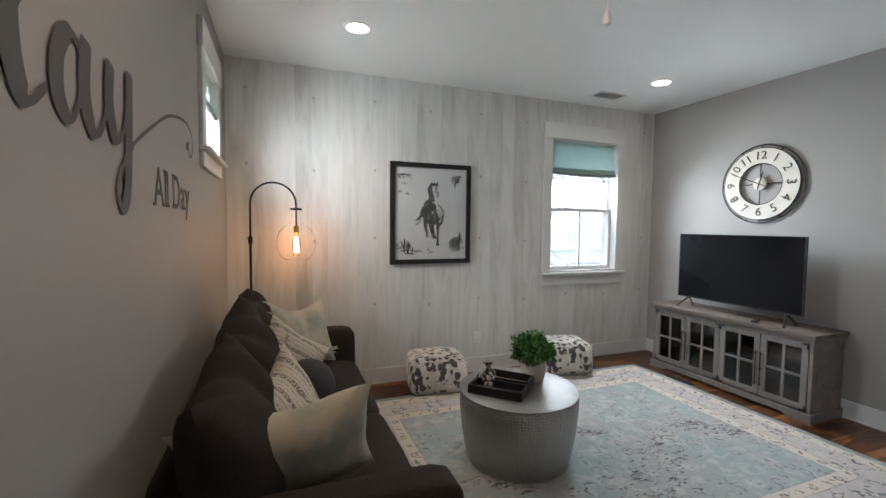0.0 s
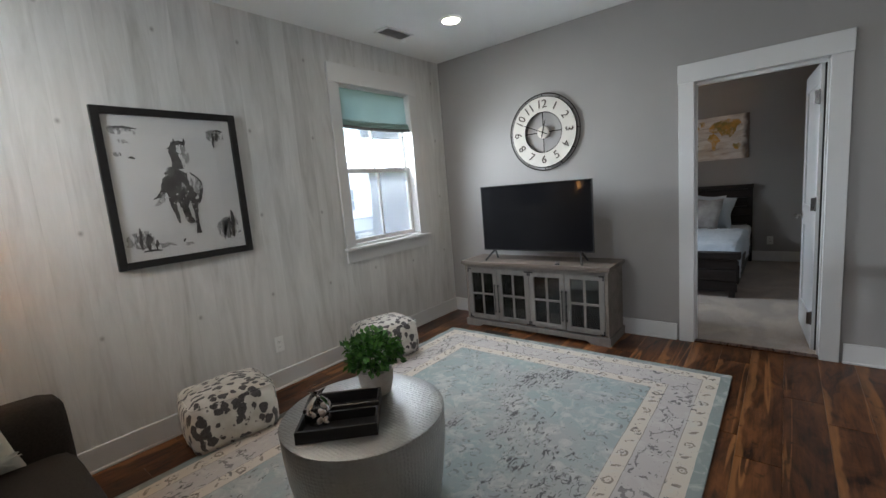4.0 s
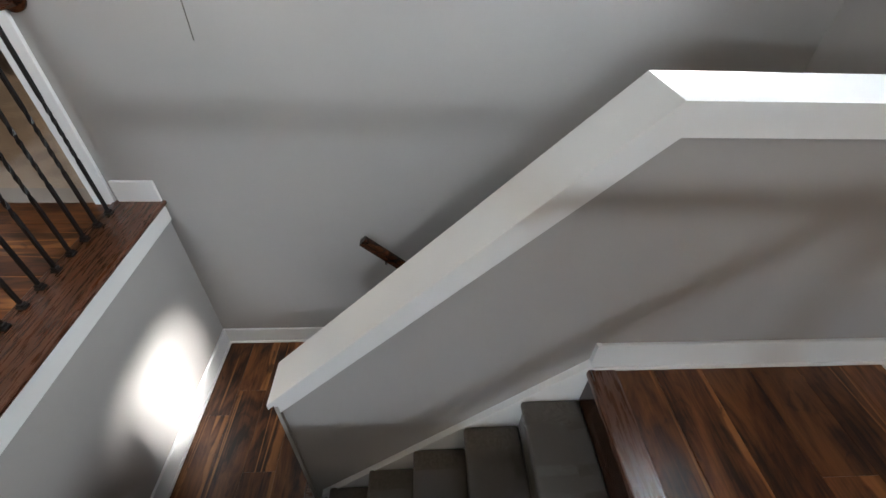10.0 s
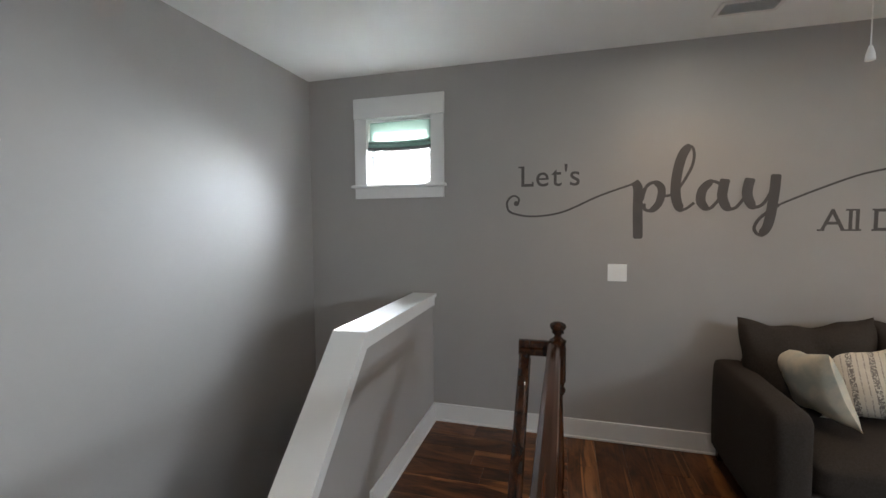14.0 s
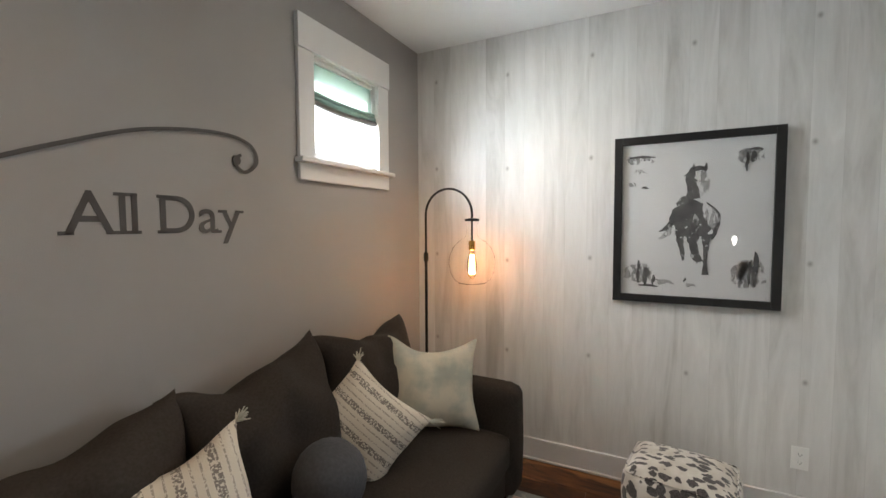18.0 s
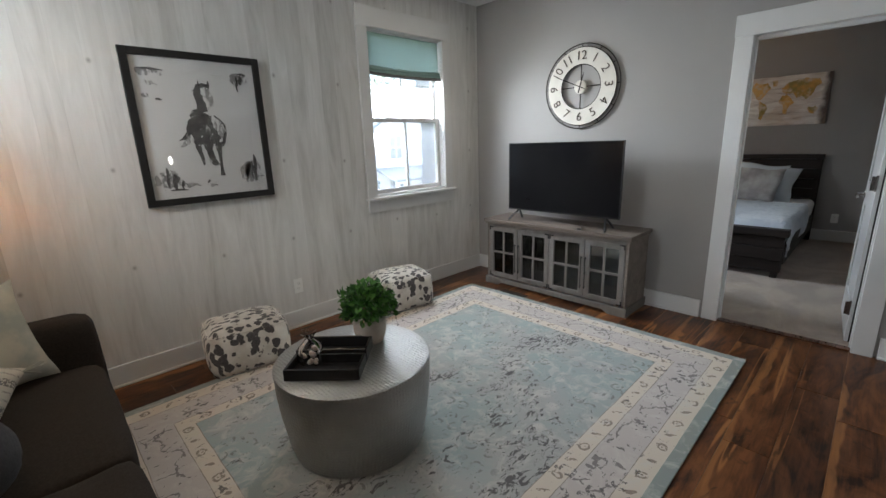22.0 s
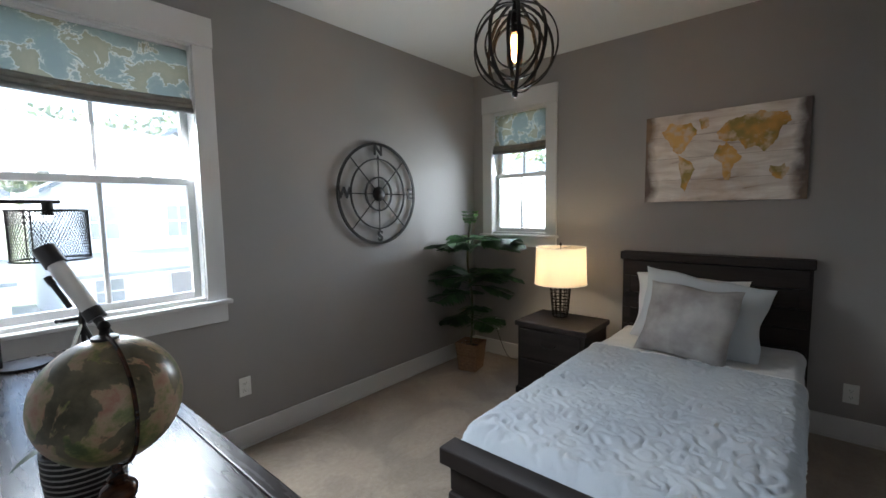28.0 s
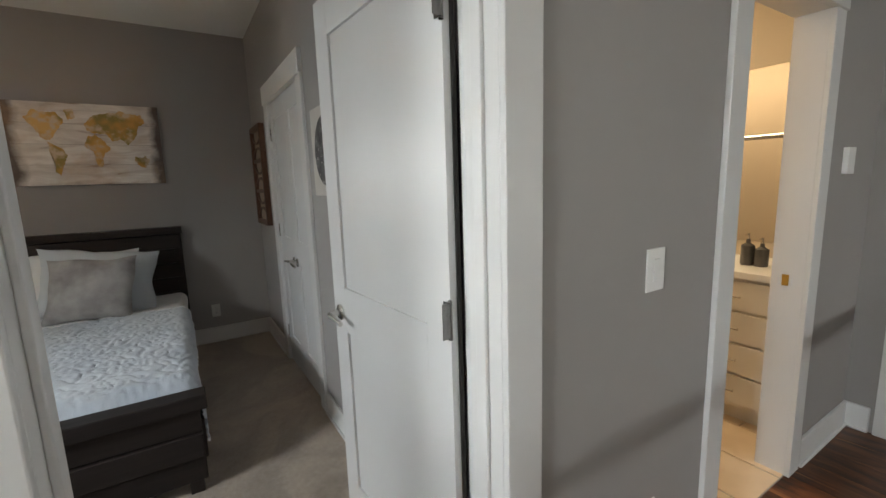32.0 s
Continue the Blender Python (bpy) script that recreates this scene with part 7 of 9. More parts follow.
for k, c in enumerate((CHROME, BEZEL, BEZEL)):
    a = math.radians(200 + 120 * k)
    bm = bmesh.new()
    rod(bm, (0.02, 0, 0.30), (0.02 + 0.13 * math.cos(a), 0.13 * math.sin(a), 0.004), 0.008, 0.006, 8)
    part("tripod_leg", bm, c, tele, "", 40)
dl = thing("desk_lamp", "black wire-mesh drum desk lamp on an angled arm", "lamp", at=(4.81, 5.15, DZ))
bm = bmesh.new()
lathe(bm, [(0.085, 0), (0.085, 0.012), (0.01, 0.018)], seg=32)
rod(bm, (-0.07, 0, 0.01), (-0.07, 0, 0.66), 0.008, None, 10)
rod(bm, (-0.08, 0, 0.655), (0.15, 0, 0.655), 0.008, None, 10)
rod(bm, (0.11, 0, 0.655), (0.11, 0, 0.60), 0.018, 0.020, 14)
part("arm", bm, IRON, dl, "", 40)
bm = bmesh.new()
n1, n2 = 72, 26
for k in range(n1):
    for s in (1, -1):
        tube(bm, [(0.11 + 0.125 * math.cos(2 * math.pi * (k / n1 + s * 0.12 * q / 4)), 0.125 * math.sin(2 * math.pi * (k / n1 + s * 0.12 * q / 4)), 0.42 + 0.20 * q / 4) for q in range(5)], 0.0009, 3)
part("mesh_shade", bm, IRON, dl, "see-through black wire mesh shade")
bm = bmesh.new()
for z in (0.42, 0.62):
    tube(bm, [(0.11 + 0.126 * math.cos(2 * math.pi * k / 48), 0.126 * math.sin(2 * math.pi * k / 48), z) for k in range(48)], 0.004, 6, True)
for k in range(3):
    a = 2 * math.pi * k / 3
    rod(bm, (0.11, 0, 0.615), (0.11 + 0.126 * math.cos(a), 0.126 * math.sin(a), 0.62), 0.003, None, 6)
    rod(bm, (0.11 + 0.126 * math.cos(a), 0.126 * math.sin(a), 0.42), (0.11 + 0.126 * math.cos(a), 0.126 * math.sin(a), 0.62), 0.003, None, 6)
part("shade_frame", bm, IRON, dl, "", 40)
bm = bmesh.new()
lathe(bm, [(0.012, 0.60), (0.014, 0.585), (0.030, 0.53), (0.028, 0.50), (0.001, 0.48)], (0.11, 0, 0), 20, cap=False)
part("bulb", bm, glass("clear_bulb", (0.98, 0.98, 0.98), 0.0, -1.8), dl, "clear unlit bulb", 60)
air = thing("agave_plant", "small dark agave in a black and white striped pot", "plant", at=(4.815, 3.985, DZ))
bm = bmesh.new()
lathe(bm, [(0.066, 0.0), (0.070, 0.004), (0.074, 0.050), (0.075, 0.102), (0.070, 0.104), (0.067, 0.085)], seg=40)
m_, n_ = plain("striped_ceramic", 0.45)
sp_ = n_.t.nodes.new("ShaderNodeSeparateXYZ")
n_.link(n_.coords(), sp_.inputs[0])
band_ = n_.math("GREATER_THAN", n_.math("SINE", n_.math("MULTIPLY_ADD", n_.noise(n_.coords("Object", (3, 3, 1)), 6.0, 2), 2.0, n_.math("MULTIPLY", sp_.outputs[2], 520.0))), 0.45)
n_.link(n_.mix(band_, (0.018, 0.018, 0.019), (0.42, 0.42, 0.41)), n_.b.inputs["Base Color"])
part("pot", bm, m_, air, "black and white striped pot", 50)
bm = bmesh.new()
lathe(bm, [(0.068, 0.088), (0.03, 0.094), (0.001, 0.096)], seg=20, cap=False)
part("soil", bm, SOIL, air)
AGAVE = foliage("agave_leaves", (0.018, 0.035, 0.018), (0.035, 0.06, 0.030), (0.07, 0.10, 0.05))
for k in range(15):
    a = 2.4 * k
    up = 0.55 + 0.5 * (k / 15)
    ln = rng.uniform(0.12, 0.17)
    bm = bmesh.new()
    prev = None
    side = Vector((-math.sin(a), math.cos(a), 0))
    for q in range(9):
        t = q / 8
        c = Vector((math.cos(a) * ln * t * math.cos(up), math.sin(a) * ln * t * math.cos(up), 0.090 + ln * (math.sin(up) * 1.25 * t - 0.75 * t * t)))
        w = 0.013 * (1 - t) ** 0.6 * (0.7 + 1.2 * t) + 0.0006
        e = [bm.verts.new(c - side * w + Vector((0, 0, 0.004 * (1 - t)))), bm.verts.new(c - Vector((0, 0, 0.003 * (1 - t)))), bm.verts.new(c + side * w + Vector((0, 0, 0.004 * (1 - t))))]
        if prev:
            bm.faces.new((prev[0], prev[1], e[1], e[0]))
            bm.faces.new((prev[1], prev[2], e[2], e[1]))
        prev = e
    part("leaf", bm, AGAVE, air, "", 60)

# ---- pendant, compass, map, other wall pieces ----
pd = thing("pendant_lamp", "black iron orb pendant lamp of nested rings, lit", "pendant lamp", at=(6.465, 3.90, 2.215))
bm = bmesh.new()
rod(bm, (0, 0, 0.20), (0, 0, 0.515), 0.004, None, 8)
lathe(bm, [(0.0, 0.530), (0.062, 0.529), (0.062, 0.515), (0.02, 0.505)], seg=28)
part("stem", bm, IRON, pd, "", 40)
for k, (r, rz, rx) in enumerate(((0.208, 0, 90), (0.205, 36, 90), (0.202, 72, 90), (0.199, 108, 90), (0.196, 144, 90), (0.150, 20, 90), (0.147, 80, 90), (0.144, 140, 90), (0.10, 50, 90), (0.097, 110, 90))):
    bm = bmesh.new()
    n = 56
    lathe(bm, [(r - 0.003, -0.008), (r + 0.003, -0.008), (r + 0.003, 0.008), (r - 0.003, 0.008), (r - 0.003, -0.008)], seg=n, cap=False, m=pose(0, 0, 0, rx, 0, rz))
    part("ring", bm, IRON, pd, "", 40)
bm = bmesh.new()
lathe(bm, [(0.018, 0.06), (0.020, 0.12), (0.010, 0.20), (0.014, 0.215)], seg=16)
part("socket", bm, IRON, pd, "", 40)
bm = bmesh.new()
lathe(bm, [(0.010, -0.235), (0.016, -0.215), (0.010, -0.20)], seg=14)
part("bottom_knob", bm, IRON, pd, "", 40)
bm = bmesh.new()
lathe(bm, [(0.015, 0.06), (0.034, 0.0), (0.034, -0.04), (0.014, -0.075), (0.001, -0.08)], seg=24, cap=False)
o = part("bulb", bm, glass("amber_bulb_glass", (1.0, 0.85, 0.6)), pd, "", 60)
o.visible_shadow = False
bm = bmesh.new()
for k in range(5):
    a = 2 * math.pi * k / 5
    rod(bm, (0.010 * math.cos(a), 0.010 * math.sin(a), 0.05), (0.013 * math.cos(a), 0.013 * math.sin(a), -0.05), 0.0055, None, 6)
o = part("filament", bm, FIL, pd, "glowing orange filament")
o.visible_shadow = False
cp = new("compass_art")
cp.empty_display_size = 0.1
cp.matrix_basis = Matrix.Translation((6.875, NY - 0.012, 1.585)) @ Matrix(((1, 0, 0, 0), (0, 0, -1, 0), (0, 1, 0, 0), (0, 0, 0, 1)))
tagged(cp, "round black iron compass wall ornament with four letters", "wall art")
for r, w in ((0.395, 0.020), (0.275, 0.010), (0.135, 0.012)):
    bm = bmesh.new()
    ring(bm, r - w, r, 0.0, 0.012, 72)
    part("ring", bm, IRON, cp, "", 30)
for k in range(8):
    bm = bmesh.new()
    a = math.radians(45 * k)
    rod(bm, (0.02 * math.cos(a), 0.02 * math.sin(a), 0.006), ((0.30 if k % 2 == 0 else 0.385) * math.cos(a), (0.30 if k % 2 == 0 else 0.385) * math.sin(a), 0.006), 0.0045, None, 8)
    if k % 2 == 0:
        d, s = Vector((math.cos(a), math.sin(a), 0)), Vector((-math.sin(a), math.cos(a), 0))
        extrude(bm, [d * 0.30 + Vector((0, 0, 0.003)), d * 0.265 + s * 0.018 + Vector((0, 0, 0.003)), d * 0.265 - s * 0.018 + Vector((0, 0, 0.003))], (0, 0, 0.006))
    part("spoke", bm, IRON, cp)
bm = bmesh.new()
lathe(bm, [(0.058, 0.0), (0.056, 0.014), (0.040, 0.026), (0.015, 0.032), (0.0, 0.033)], seg=32, cap=False)
part("hub", bm, IRON, cp, "", 50)
for ch, x, y in (("N", 0, 0.335), ("S", 0, -0.335), ("E", 0.335, 0), ("W", -0.335, 0)):
    letters(ch, 0.115, 0.004, IRON, "letter", pose(x, y, 0.008), bold=0.003).parent = cp


def map_art_material():
    m, n = plain("whitewashed_map_print", 0.8)
    v = n.coords()
    sep = n.t.nodes.new("ShaderNodeSeparateXYZ")
    n.link(v, sep.inputs[0])
    st = n.coords("Object", (1, 1.0, 5.5))
    c = n.ramp(n.noise(st, 3.0, 5, 0.6, 0.6), [(0.28, (0.30, 0.22, 0.18)), (0.38, (0.60, 0.55, 0.51)), (0.62, (0.80, 0.77, 0.73))])
    edge = n.math("ABSOLUTE", sep.outputs[1])
    e = n.ramp(n.math("ADD", edge, n.math("MULTIPLY", n.noise(v, 7, 4), 0.16)), [(0.46, (0, 0, 0)), (0.53, (1, 1, 1))])
    c = n.mix(n.math("MULTIPLY", e, 0.9), c, (0.05, 0.028, 0.024))
    wash = n.ramp(n.noise(v, 3.2, 4, 0.6, 0.5), [(0.50, (0, 0, 0)), (0.66, (1, 1, 1))])
    c = n.mix(n.math("MULTIPLY", wash, 0.35), c, (0.50, 0.31, 0.15))
    seam = n.math("LESS_THAN", n.math("PINGPONG", n.math("ADD", sep.outputs[2], 0.31), 0.0775), 0.0016)
    c = n.mix(n.math("MULTIPLY", seam, 0.5), c, (0.16, 0.12, 0.10))
    n.link(c, n.b.inputs["Base Color"])
    return m


mp_ = thing("map_canvas", "rustic world map canvas in gold on whitewashed boards", "picture", at=(EX, 3.295, 1.795))
part("canvas", B(((-0.032, -0.47, -0.31), (-0.001, 0.47, 0.31)), bevel=0.002), map_art_material(), mp_)
GOLD, k_ = plain("gold_ochre_ink", 0.8)
v_ = k_.coords()
c_ = k_.ramp(k_.noise(v_, 5.5, 3), [(0.38, (0.30, 0.24, 0.07)), (0.48, (0.58, 0.32, 0.08)), (0.62, (0.68, 0.42, 0.15))])
c_ = k_.mix(k_.ramp(k_.noise(v_, 16, 5), [(0.48, (0, 0, 0)), (0.64, (1, 1, 1))]), c_, (0.62, 0.50, 0.36))
k_.link(c_, k_.b.inputs["Base Color"])


def land(pts, name, seed):
    """A flat landmass on the canvas: a rough outline round (x, z)."""
    b = bmesh.new()
    ring_ = []
    line = [Vector((p[0], p[1], 0)) for p in pts]
    for i, p in enumerate(line):
        q = line[(i + 1) % len(line)]
        for k in range(10):
            w = p.lerp(q, k / 10)
            o = noise.noise_vector(Vector((w.x * 24 + seed, w.y * 24, 0))) * 0.016 + noise.noise_vector(Vector((w.x * 75 + seed, w.y * 75, 4))) * 0.009
            ring_.append(b.verts.new((-0.0332 - 0.0002 * seed, -(w.x + o.x), w.y + o.y)))
    f = b.faces.new(ring_)
    bmesh.ops.triangulate(b, faces=[f])
    part(name, b, GOLD, mp_)


land([(-0.36, 0.19), (-0.30, 0.25), (-0.18, 0.24), (-0.13, 0.17), (-0.19, 0.10), (-0.21, 0.04), (-0.26, 0.03), (-0.31, 0.10)], "north_america", 0)
land([(-0.12, 0.26), (-0.06, 0.27), (-0.07, 0.20), (-0.11, 0.19)], "greenland", 1)
land([(-0.25, 0.02), (-0.20, -0.02), (-0.17, -0.03), (-0.14, -0.08), (-0.17, -0.15), (-0.20, -0.24), (-0.22, -0.20), (-0.23, -0.10), (-0.25, -0.05)], "south_america", 2)
land([(-0.02, 0.06), (0.04, 0.075), (0.08, 0.05), (0.12, -0.02), (0.08, -0.09), (0.055, -0.17), (0.03, -0.16), (0.02, -0.06), (-0.03, -0.02)], "africa", 3)
land([(-0.01, 0.16), (0.03, 0.21), (0.10, 0.24), (0.22, 0.26), (0.36, 0.23), (0.38, 0.18), (0.32, 0.14), (0.31, 0.07), (0.27, 0.04), (0.24, 0.0), (0.21, 0.05), (0.15, 0.03), (0.11, 0.08), (0.05, 0.09), (0.0, 0.10)], "eurasia", 4)
land([(0.28, -0.10), (0.34, -0.08), (0.38, -0.12), (0.35, -0.18), (0.29, -0.16)], "australia", 5)
RUST = wood("reddish_brown_frame", (0.05, 0.022, 0.012), (0.12, 0.055, 0.03), 0.5, 2, 1.0, 0.1)
fr = thing("wall_frame", "brown wooden frame with three pale panels", "picture", at=(7.785, BY, 1.52))
for lo, hi in (((-0.24, 0.001, -0.42), (-0.20, 0.045, 0.42)), ((0.20, 0.001, -0.42), (0.24, 0.045, 0.42)), ((-0.20, 0.001, -0.42), (0.20, 0.045, -0.38)), ((-0.20, 0.001, 0.38), (0.20, 0.045, 0.42))):
    part("frame_bar", B((lo, hi), bevel=0.003), RUST, fr)
part("panel", B(((-0.20, 0.004, -0.38), (0.20, 0.014, 0.38))), material("tan_parchment", (0.30, 0.24, 0.18), 0.8, second=(0.38, 0.31, 0.24), scale=12), fr, "tan parchment panel")
for z in (-0.13, 0.13):
    part("cross_bar", B(((-0.20, 0.014, z - 0.016), (0.20, 0.036, z + 0.016)), bevel=0.002), RUST, fr)
for z in (-0.255, 0.0, 0.255):
    for e in (-1, 1):
        bm = bmesh.new()
        tube(bm, [(0.19 * math.sin(q), 0.026, z + e * (0.105 - 0.085 * math.cos(q))) for q in [math.radians(-80 + 160 * k / 16) for k in range(17)]], 0.010, 8)
        part("curved_bar", bm, RUST, fr, "", 50)
ca = thing("globe_canvas", "white canvas with a dark round globe print", "picture", at=(5.86, BY, 1.585))
part("canvas", B(((-0.22, 0.001, -0.22), (0.22, 0.032, 0.22)), bevel=0.002), material("aged_canvas", (0.47, 0.44, 0.40), 0.85, second=(0.54, 0.51, 0.47), scale=9), ca)
bm = bmesh.new()
lathe(bm, [(0.17, 0.0), (0.17, 0.0008), (0.0, 0.001)], seg=48, cap=False, m=Matrix.Translation((0, 0.0325, 0)) @ Euler((-math.pi / 2, 0, 0)).to_matrix().to_4x4())
part("dark_disc", bm, INKWASH, ca, "mottled black disc")

# ---- roman shades ----
def shade_map():
    m = shade_cloth("map_print_shade", (0.3, 0.33, 0.28), 0.28)
    n = m.node_tree
    k = Nodes(m)
    v = k.coords()
    c = k.ramp(k.noise(v, 7.0, 6, 0.6, 0.4), [(0.42, (0.27, 0.33, 0.31)), (0.49, (0.32, 0.37, 0.34)), (0.505, (0.66, 0.66, 0.60)), (0.525, (0.33, 0.32, 0.23)), (0.70, (0.38, 0.35, 0.25))])
    for s in n.nodes:
        if s.type in ("BSDF_DIFFUSE", "BSDF_TRANSLUCENT"):
            n.links.new(c, s.inputs[0])
    return m


# light lost in the stacked layers is put into this darker teal of the cloth
TEALFOLD = shade_cloth("teal_linen_folds", (0.27, 0.38, 0.345), 0.16)
TEALSHADE = shade_cloth("teal_linen_shade", (0.33, 0.45, 0.405), 0.28)
MAPSHADE = shade_map()
TAUPE = material("taupe_shade_folds", (0.20, 0.19, 0.175), 0.9, second=(0.30, 0.29, 0.26), scale=14, bump=0.2, bump_scale=200)
GREYTRIM = material("grey_trim_tape", (0.13, 0.135, 0.135), 0.9, second=(0.19, 0.195, 0.19), scale=60)


def roman_shade(axis, plane, u0, u1, ztop, zlow, cloth, label, inward, pompoms=False):
    """A raised roman shade: a flat cloth and folds stacked at its foot."""
    t = thing("roman_shade", label, "window shade", "roman shades")
    def bx(a, b, c, d, n0, n1):
        lo, hi = sorted((plane + inward * n0, plane + inward * n1))
        return ((lo, a, c), (hi, b, d)) if axis == "x" else ((a, lo, c), (b, hi, d))
    b = bmesh.new()
    nu, nz = 26, 14
    grid = []
    for i in range(nu + 1):
        u = u0 + (u1 - u0) * i / nu
        row = []
        for j in range(nz + 1):
            f = j / nz
            z = ztop - (ztop - zlow - 0.06) * f - 0.010 * f * math.sin(math.pi * i / nu)
            o = 0.012 + 0.010 * f + 0.004 * noise.noise(Vector((u * 9, z * 5, 1)))
            p = plane + inward * o
            row.append(b.verts.new((p, u, z) if axis == "x" else (u, p, z)))
        grid.append(row)
    for i in range(nu):
        for j in range(nz):
            b.faces.new((grid[i][j], grid[i + 1][j], grid[i + 1][j + 1], grid[i][j + 1]))
    part("cloth", b, cloth, t, "", 80)
    for k in range(3):
        b = bmesh.new()
        z = zlow + 0.062 - 0.026 * k
        pts = []
        for i in range(nu + 1):
            u = u0 + (u1 - u0) * i / nu
            o = plane + inward * (0.030 + 0.008 * k)
            zz = z - 0.012 * math.sin(math.pi * i / nu) + 0.002 * noise.noise(Vector((u * 12, k, 0)))
            pts.append((o, u, zz) if axis == "x" else (u, o, zz))
        tube(b, pts, 0.0155, 8)
        part("fold", b, (TEALFOLD if pompoms else TAUPE) if k < 2 else GREYTRIM, t, "stacked cloth fold" if k < 2 else "dark trim along the lowest fold", 60)
    part("head_rail", B(bx(u0, u1, ztop - 0.002, ztop + 0.022, 0.004, 0.030)), TRIM, t, "white head rail")
    if pompoms:
        b = bmesh.new()
        n = int((u1 - u0) / 0.030)
        for i in range(n + 1):
            u = u0 + (u1 - u0) * i / n
            z = zlow - 0.052 - 0.012 * math.sin(math.pi * i / n)
            o = plane + inward * 0.03
            p = (o, u, z) if axis == "x" else (u, o, z)
            bmesh.ops.create_icosphere(b, subdivisions=1, radius=0.0075, matrix=Matrix.Translation(p))
            rod(b, p, (p[0], p[1], p[2] + 0.018), 0.0008, None, 4)
        part("pompom_fringe", b, GREYTRIM, t, "fine grey bobble fringe")
    return t


roman_shade("y", NY + 0.05, 3.063, 3.905, 2.350, 2.005, TEALSHADE, "teal linen roman shade with bobble fringe, half raised", -1, True)
roman_shade("x", -0.05, 4.352, 4.880, 2.362, 2.140, TEALSHADE, "small teal linen roman shade, raised", 1, True)
roman_shade("x", -0.05, 0.275, 0.800, 2.386, 2.160, TEALSHADE, "small teal linen roman shade, raised", 1, True)
roman_shade("y", NY + 0.05, 4.725, 5.575, 2.345, 2.005, MAPSHADE, "world-map printed roman shade, half raised", -1)
roman_shade("x", EX + 0.05, 4.605, 5.165, 2.345, 1.985, MAPSHADE, "narrow world-map printed roman shade", -1)


# ---- doors ----
def lever(parent, at, d):
    """A lever handle with its round rose; d: which way the lever points along local x."""
    bm = bmesh.new()
    m = at
    lathe(bm, [(0.030, 0.0), (0.030, 0.006), (0.024, 0.010), (0.011, 0.012), (0.010, 0.045)], seg=24, m=m)
    vs = tube(bm, [m @ Vector(p) for p in smooth_path([(0, 0, 0.045), (d * 0.02, 0, 0.052), (d * 0.06, 0.004, 0.050), (d * 0.105, 0.012, 0.048)], 5)], 0.0085, 10)
    return part("lever_handle", bm, CHROME, parent, "polished nickel lever handle", 50)


def panel_door(name, width, height, label, panels, at, thick=0.036):
    """A flat white door with sunk panels, hinged at its local origin; it runs along local x."""
    t = tagged(thing(name, label, "door"), kind="structure")
    t.matrix_basis = at
    st = 0.105
    zs = [(0.0, panels[0][0])] + [(a[1], b[0]) for a, b in zip(panels, panels[1:])] + [(panels[-1][1], height)]
    boxes = [((0, 0, 0), (st, thick, height)), ((width - st, 0, 0), (width, thick, height))] + [((st, 0, a), (width - st, thick, b)) for a, b in zs]
    for k, (lo, hi) in enumerate(boxes):
        part("door_stile" if k < 2 else "door_rail", B((lo, hi), bevel=0.0012), DOOR, t)
    for a, b in panels:
        part("door_panel", B(((st, 0.010, a), (width - st, thick - 0.010, b))), DOOR, t)
    return t


def hinge(parent, at, metal, plates=True):
    bm = bmesh.new()
    rod(bm, (0, 0, -0.045), (0, 0, 0.045), 0.006, None, 12)
    for z in (-0.047, 0.047):
        lathe(bm, [(0.006, -0.003), (0.0045, 0.003), (0.0, 0.004)], (0, 0, z), 10, cap=False)
    if plates:
        box(bm, (0.0, 0.002, -0.045), (0.022, 0.0045, 0.045), 0.001, 1)
        box(bm, (-0.0045, 0.002, -0.045), (-0.002, 0.026, 0.045), 0.001, 1)
    part("hinge", bm, metal, parent, "metal butt hinge", 40, at)


leaf = panel_door("door_bedroom", 0.745, 2.025, "white two-panel bedroom door standing open", ((0.22, 0.86), (1.03, 1.90)), pose(BX + 0.026, 2.208, 0.012, 0, 0, 4.2))
lever(leaf, Matrix.Translation((0.685, 0.036, 0.93)) @ Euler((-math.pi / 2, 0, 0)).to_matrix().to_4x4(), -1)
lever(leaf, Matrix.Translation((0.685, 0.0, 0.93)) @ Euler((math.pi / 2, 0, 0)).to_matrix().to_4x4(), -1)
for z in (0.24, 1.07, 1.80):
    hinge(leaf, pose(-0.004, 0.040, z), BACKLIT_NICKEL)
# shadow of the gap between leaf and jamb, put in as a dark strip
part("hinge_gap_shadow", B(((-0.0045, 0.004, 0.0), (-0.0015, 0.016, 2.02))), material("gap_shadow", (0.02, 0.018, 0.016), 0.9), leaf, "dark strip for the shadow in the hinge gap")
for x, e, d in ((6.378, 0, 1), (6.836, 0, -1)):
    cd = panel_door("door_closet", 0.454, 2.025, "white panelled closet door, closed", ((0.22, 0.86), (1.03, 1.90)), pose(x, BY - 0.040, 0.014))
    lever(cd, Matrix.Translation((0.41 if d > 0 else 0.044, 0.036, 0.875)) @ Euler((-math.pi / 2, 0, 0)).to_matrix().to_4x4(), -d)
    for z in (0.24, 1.07, 1.80):
        hinge(cd, pose(-0.002 if d > 0 else 0.456, 0.040, z), CHROME, False)
bl = panel_door("door_bath", 0.66, 2.025, "white bathroom door standing open inward", ((0.22, 0.86), (1.03, 1.90)), pose(BX + 0.012, 1.186, 0.012, 0, 0, 8.0))
lever(bl, Matrix.Translation((0.60, 0.0, 0.93)) @ Euler((math.pi / 2, 0, 0)).to_matrix().to_4x4(), -1)
tagged(part("strike_plate", B(((4.508, 0.5052, 0.905), (4.533, 0.5066, 0.955))), BRASS), "brass strike plate on the bath door jamb", "strike plate")
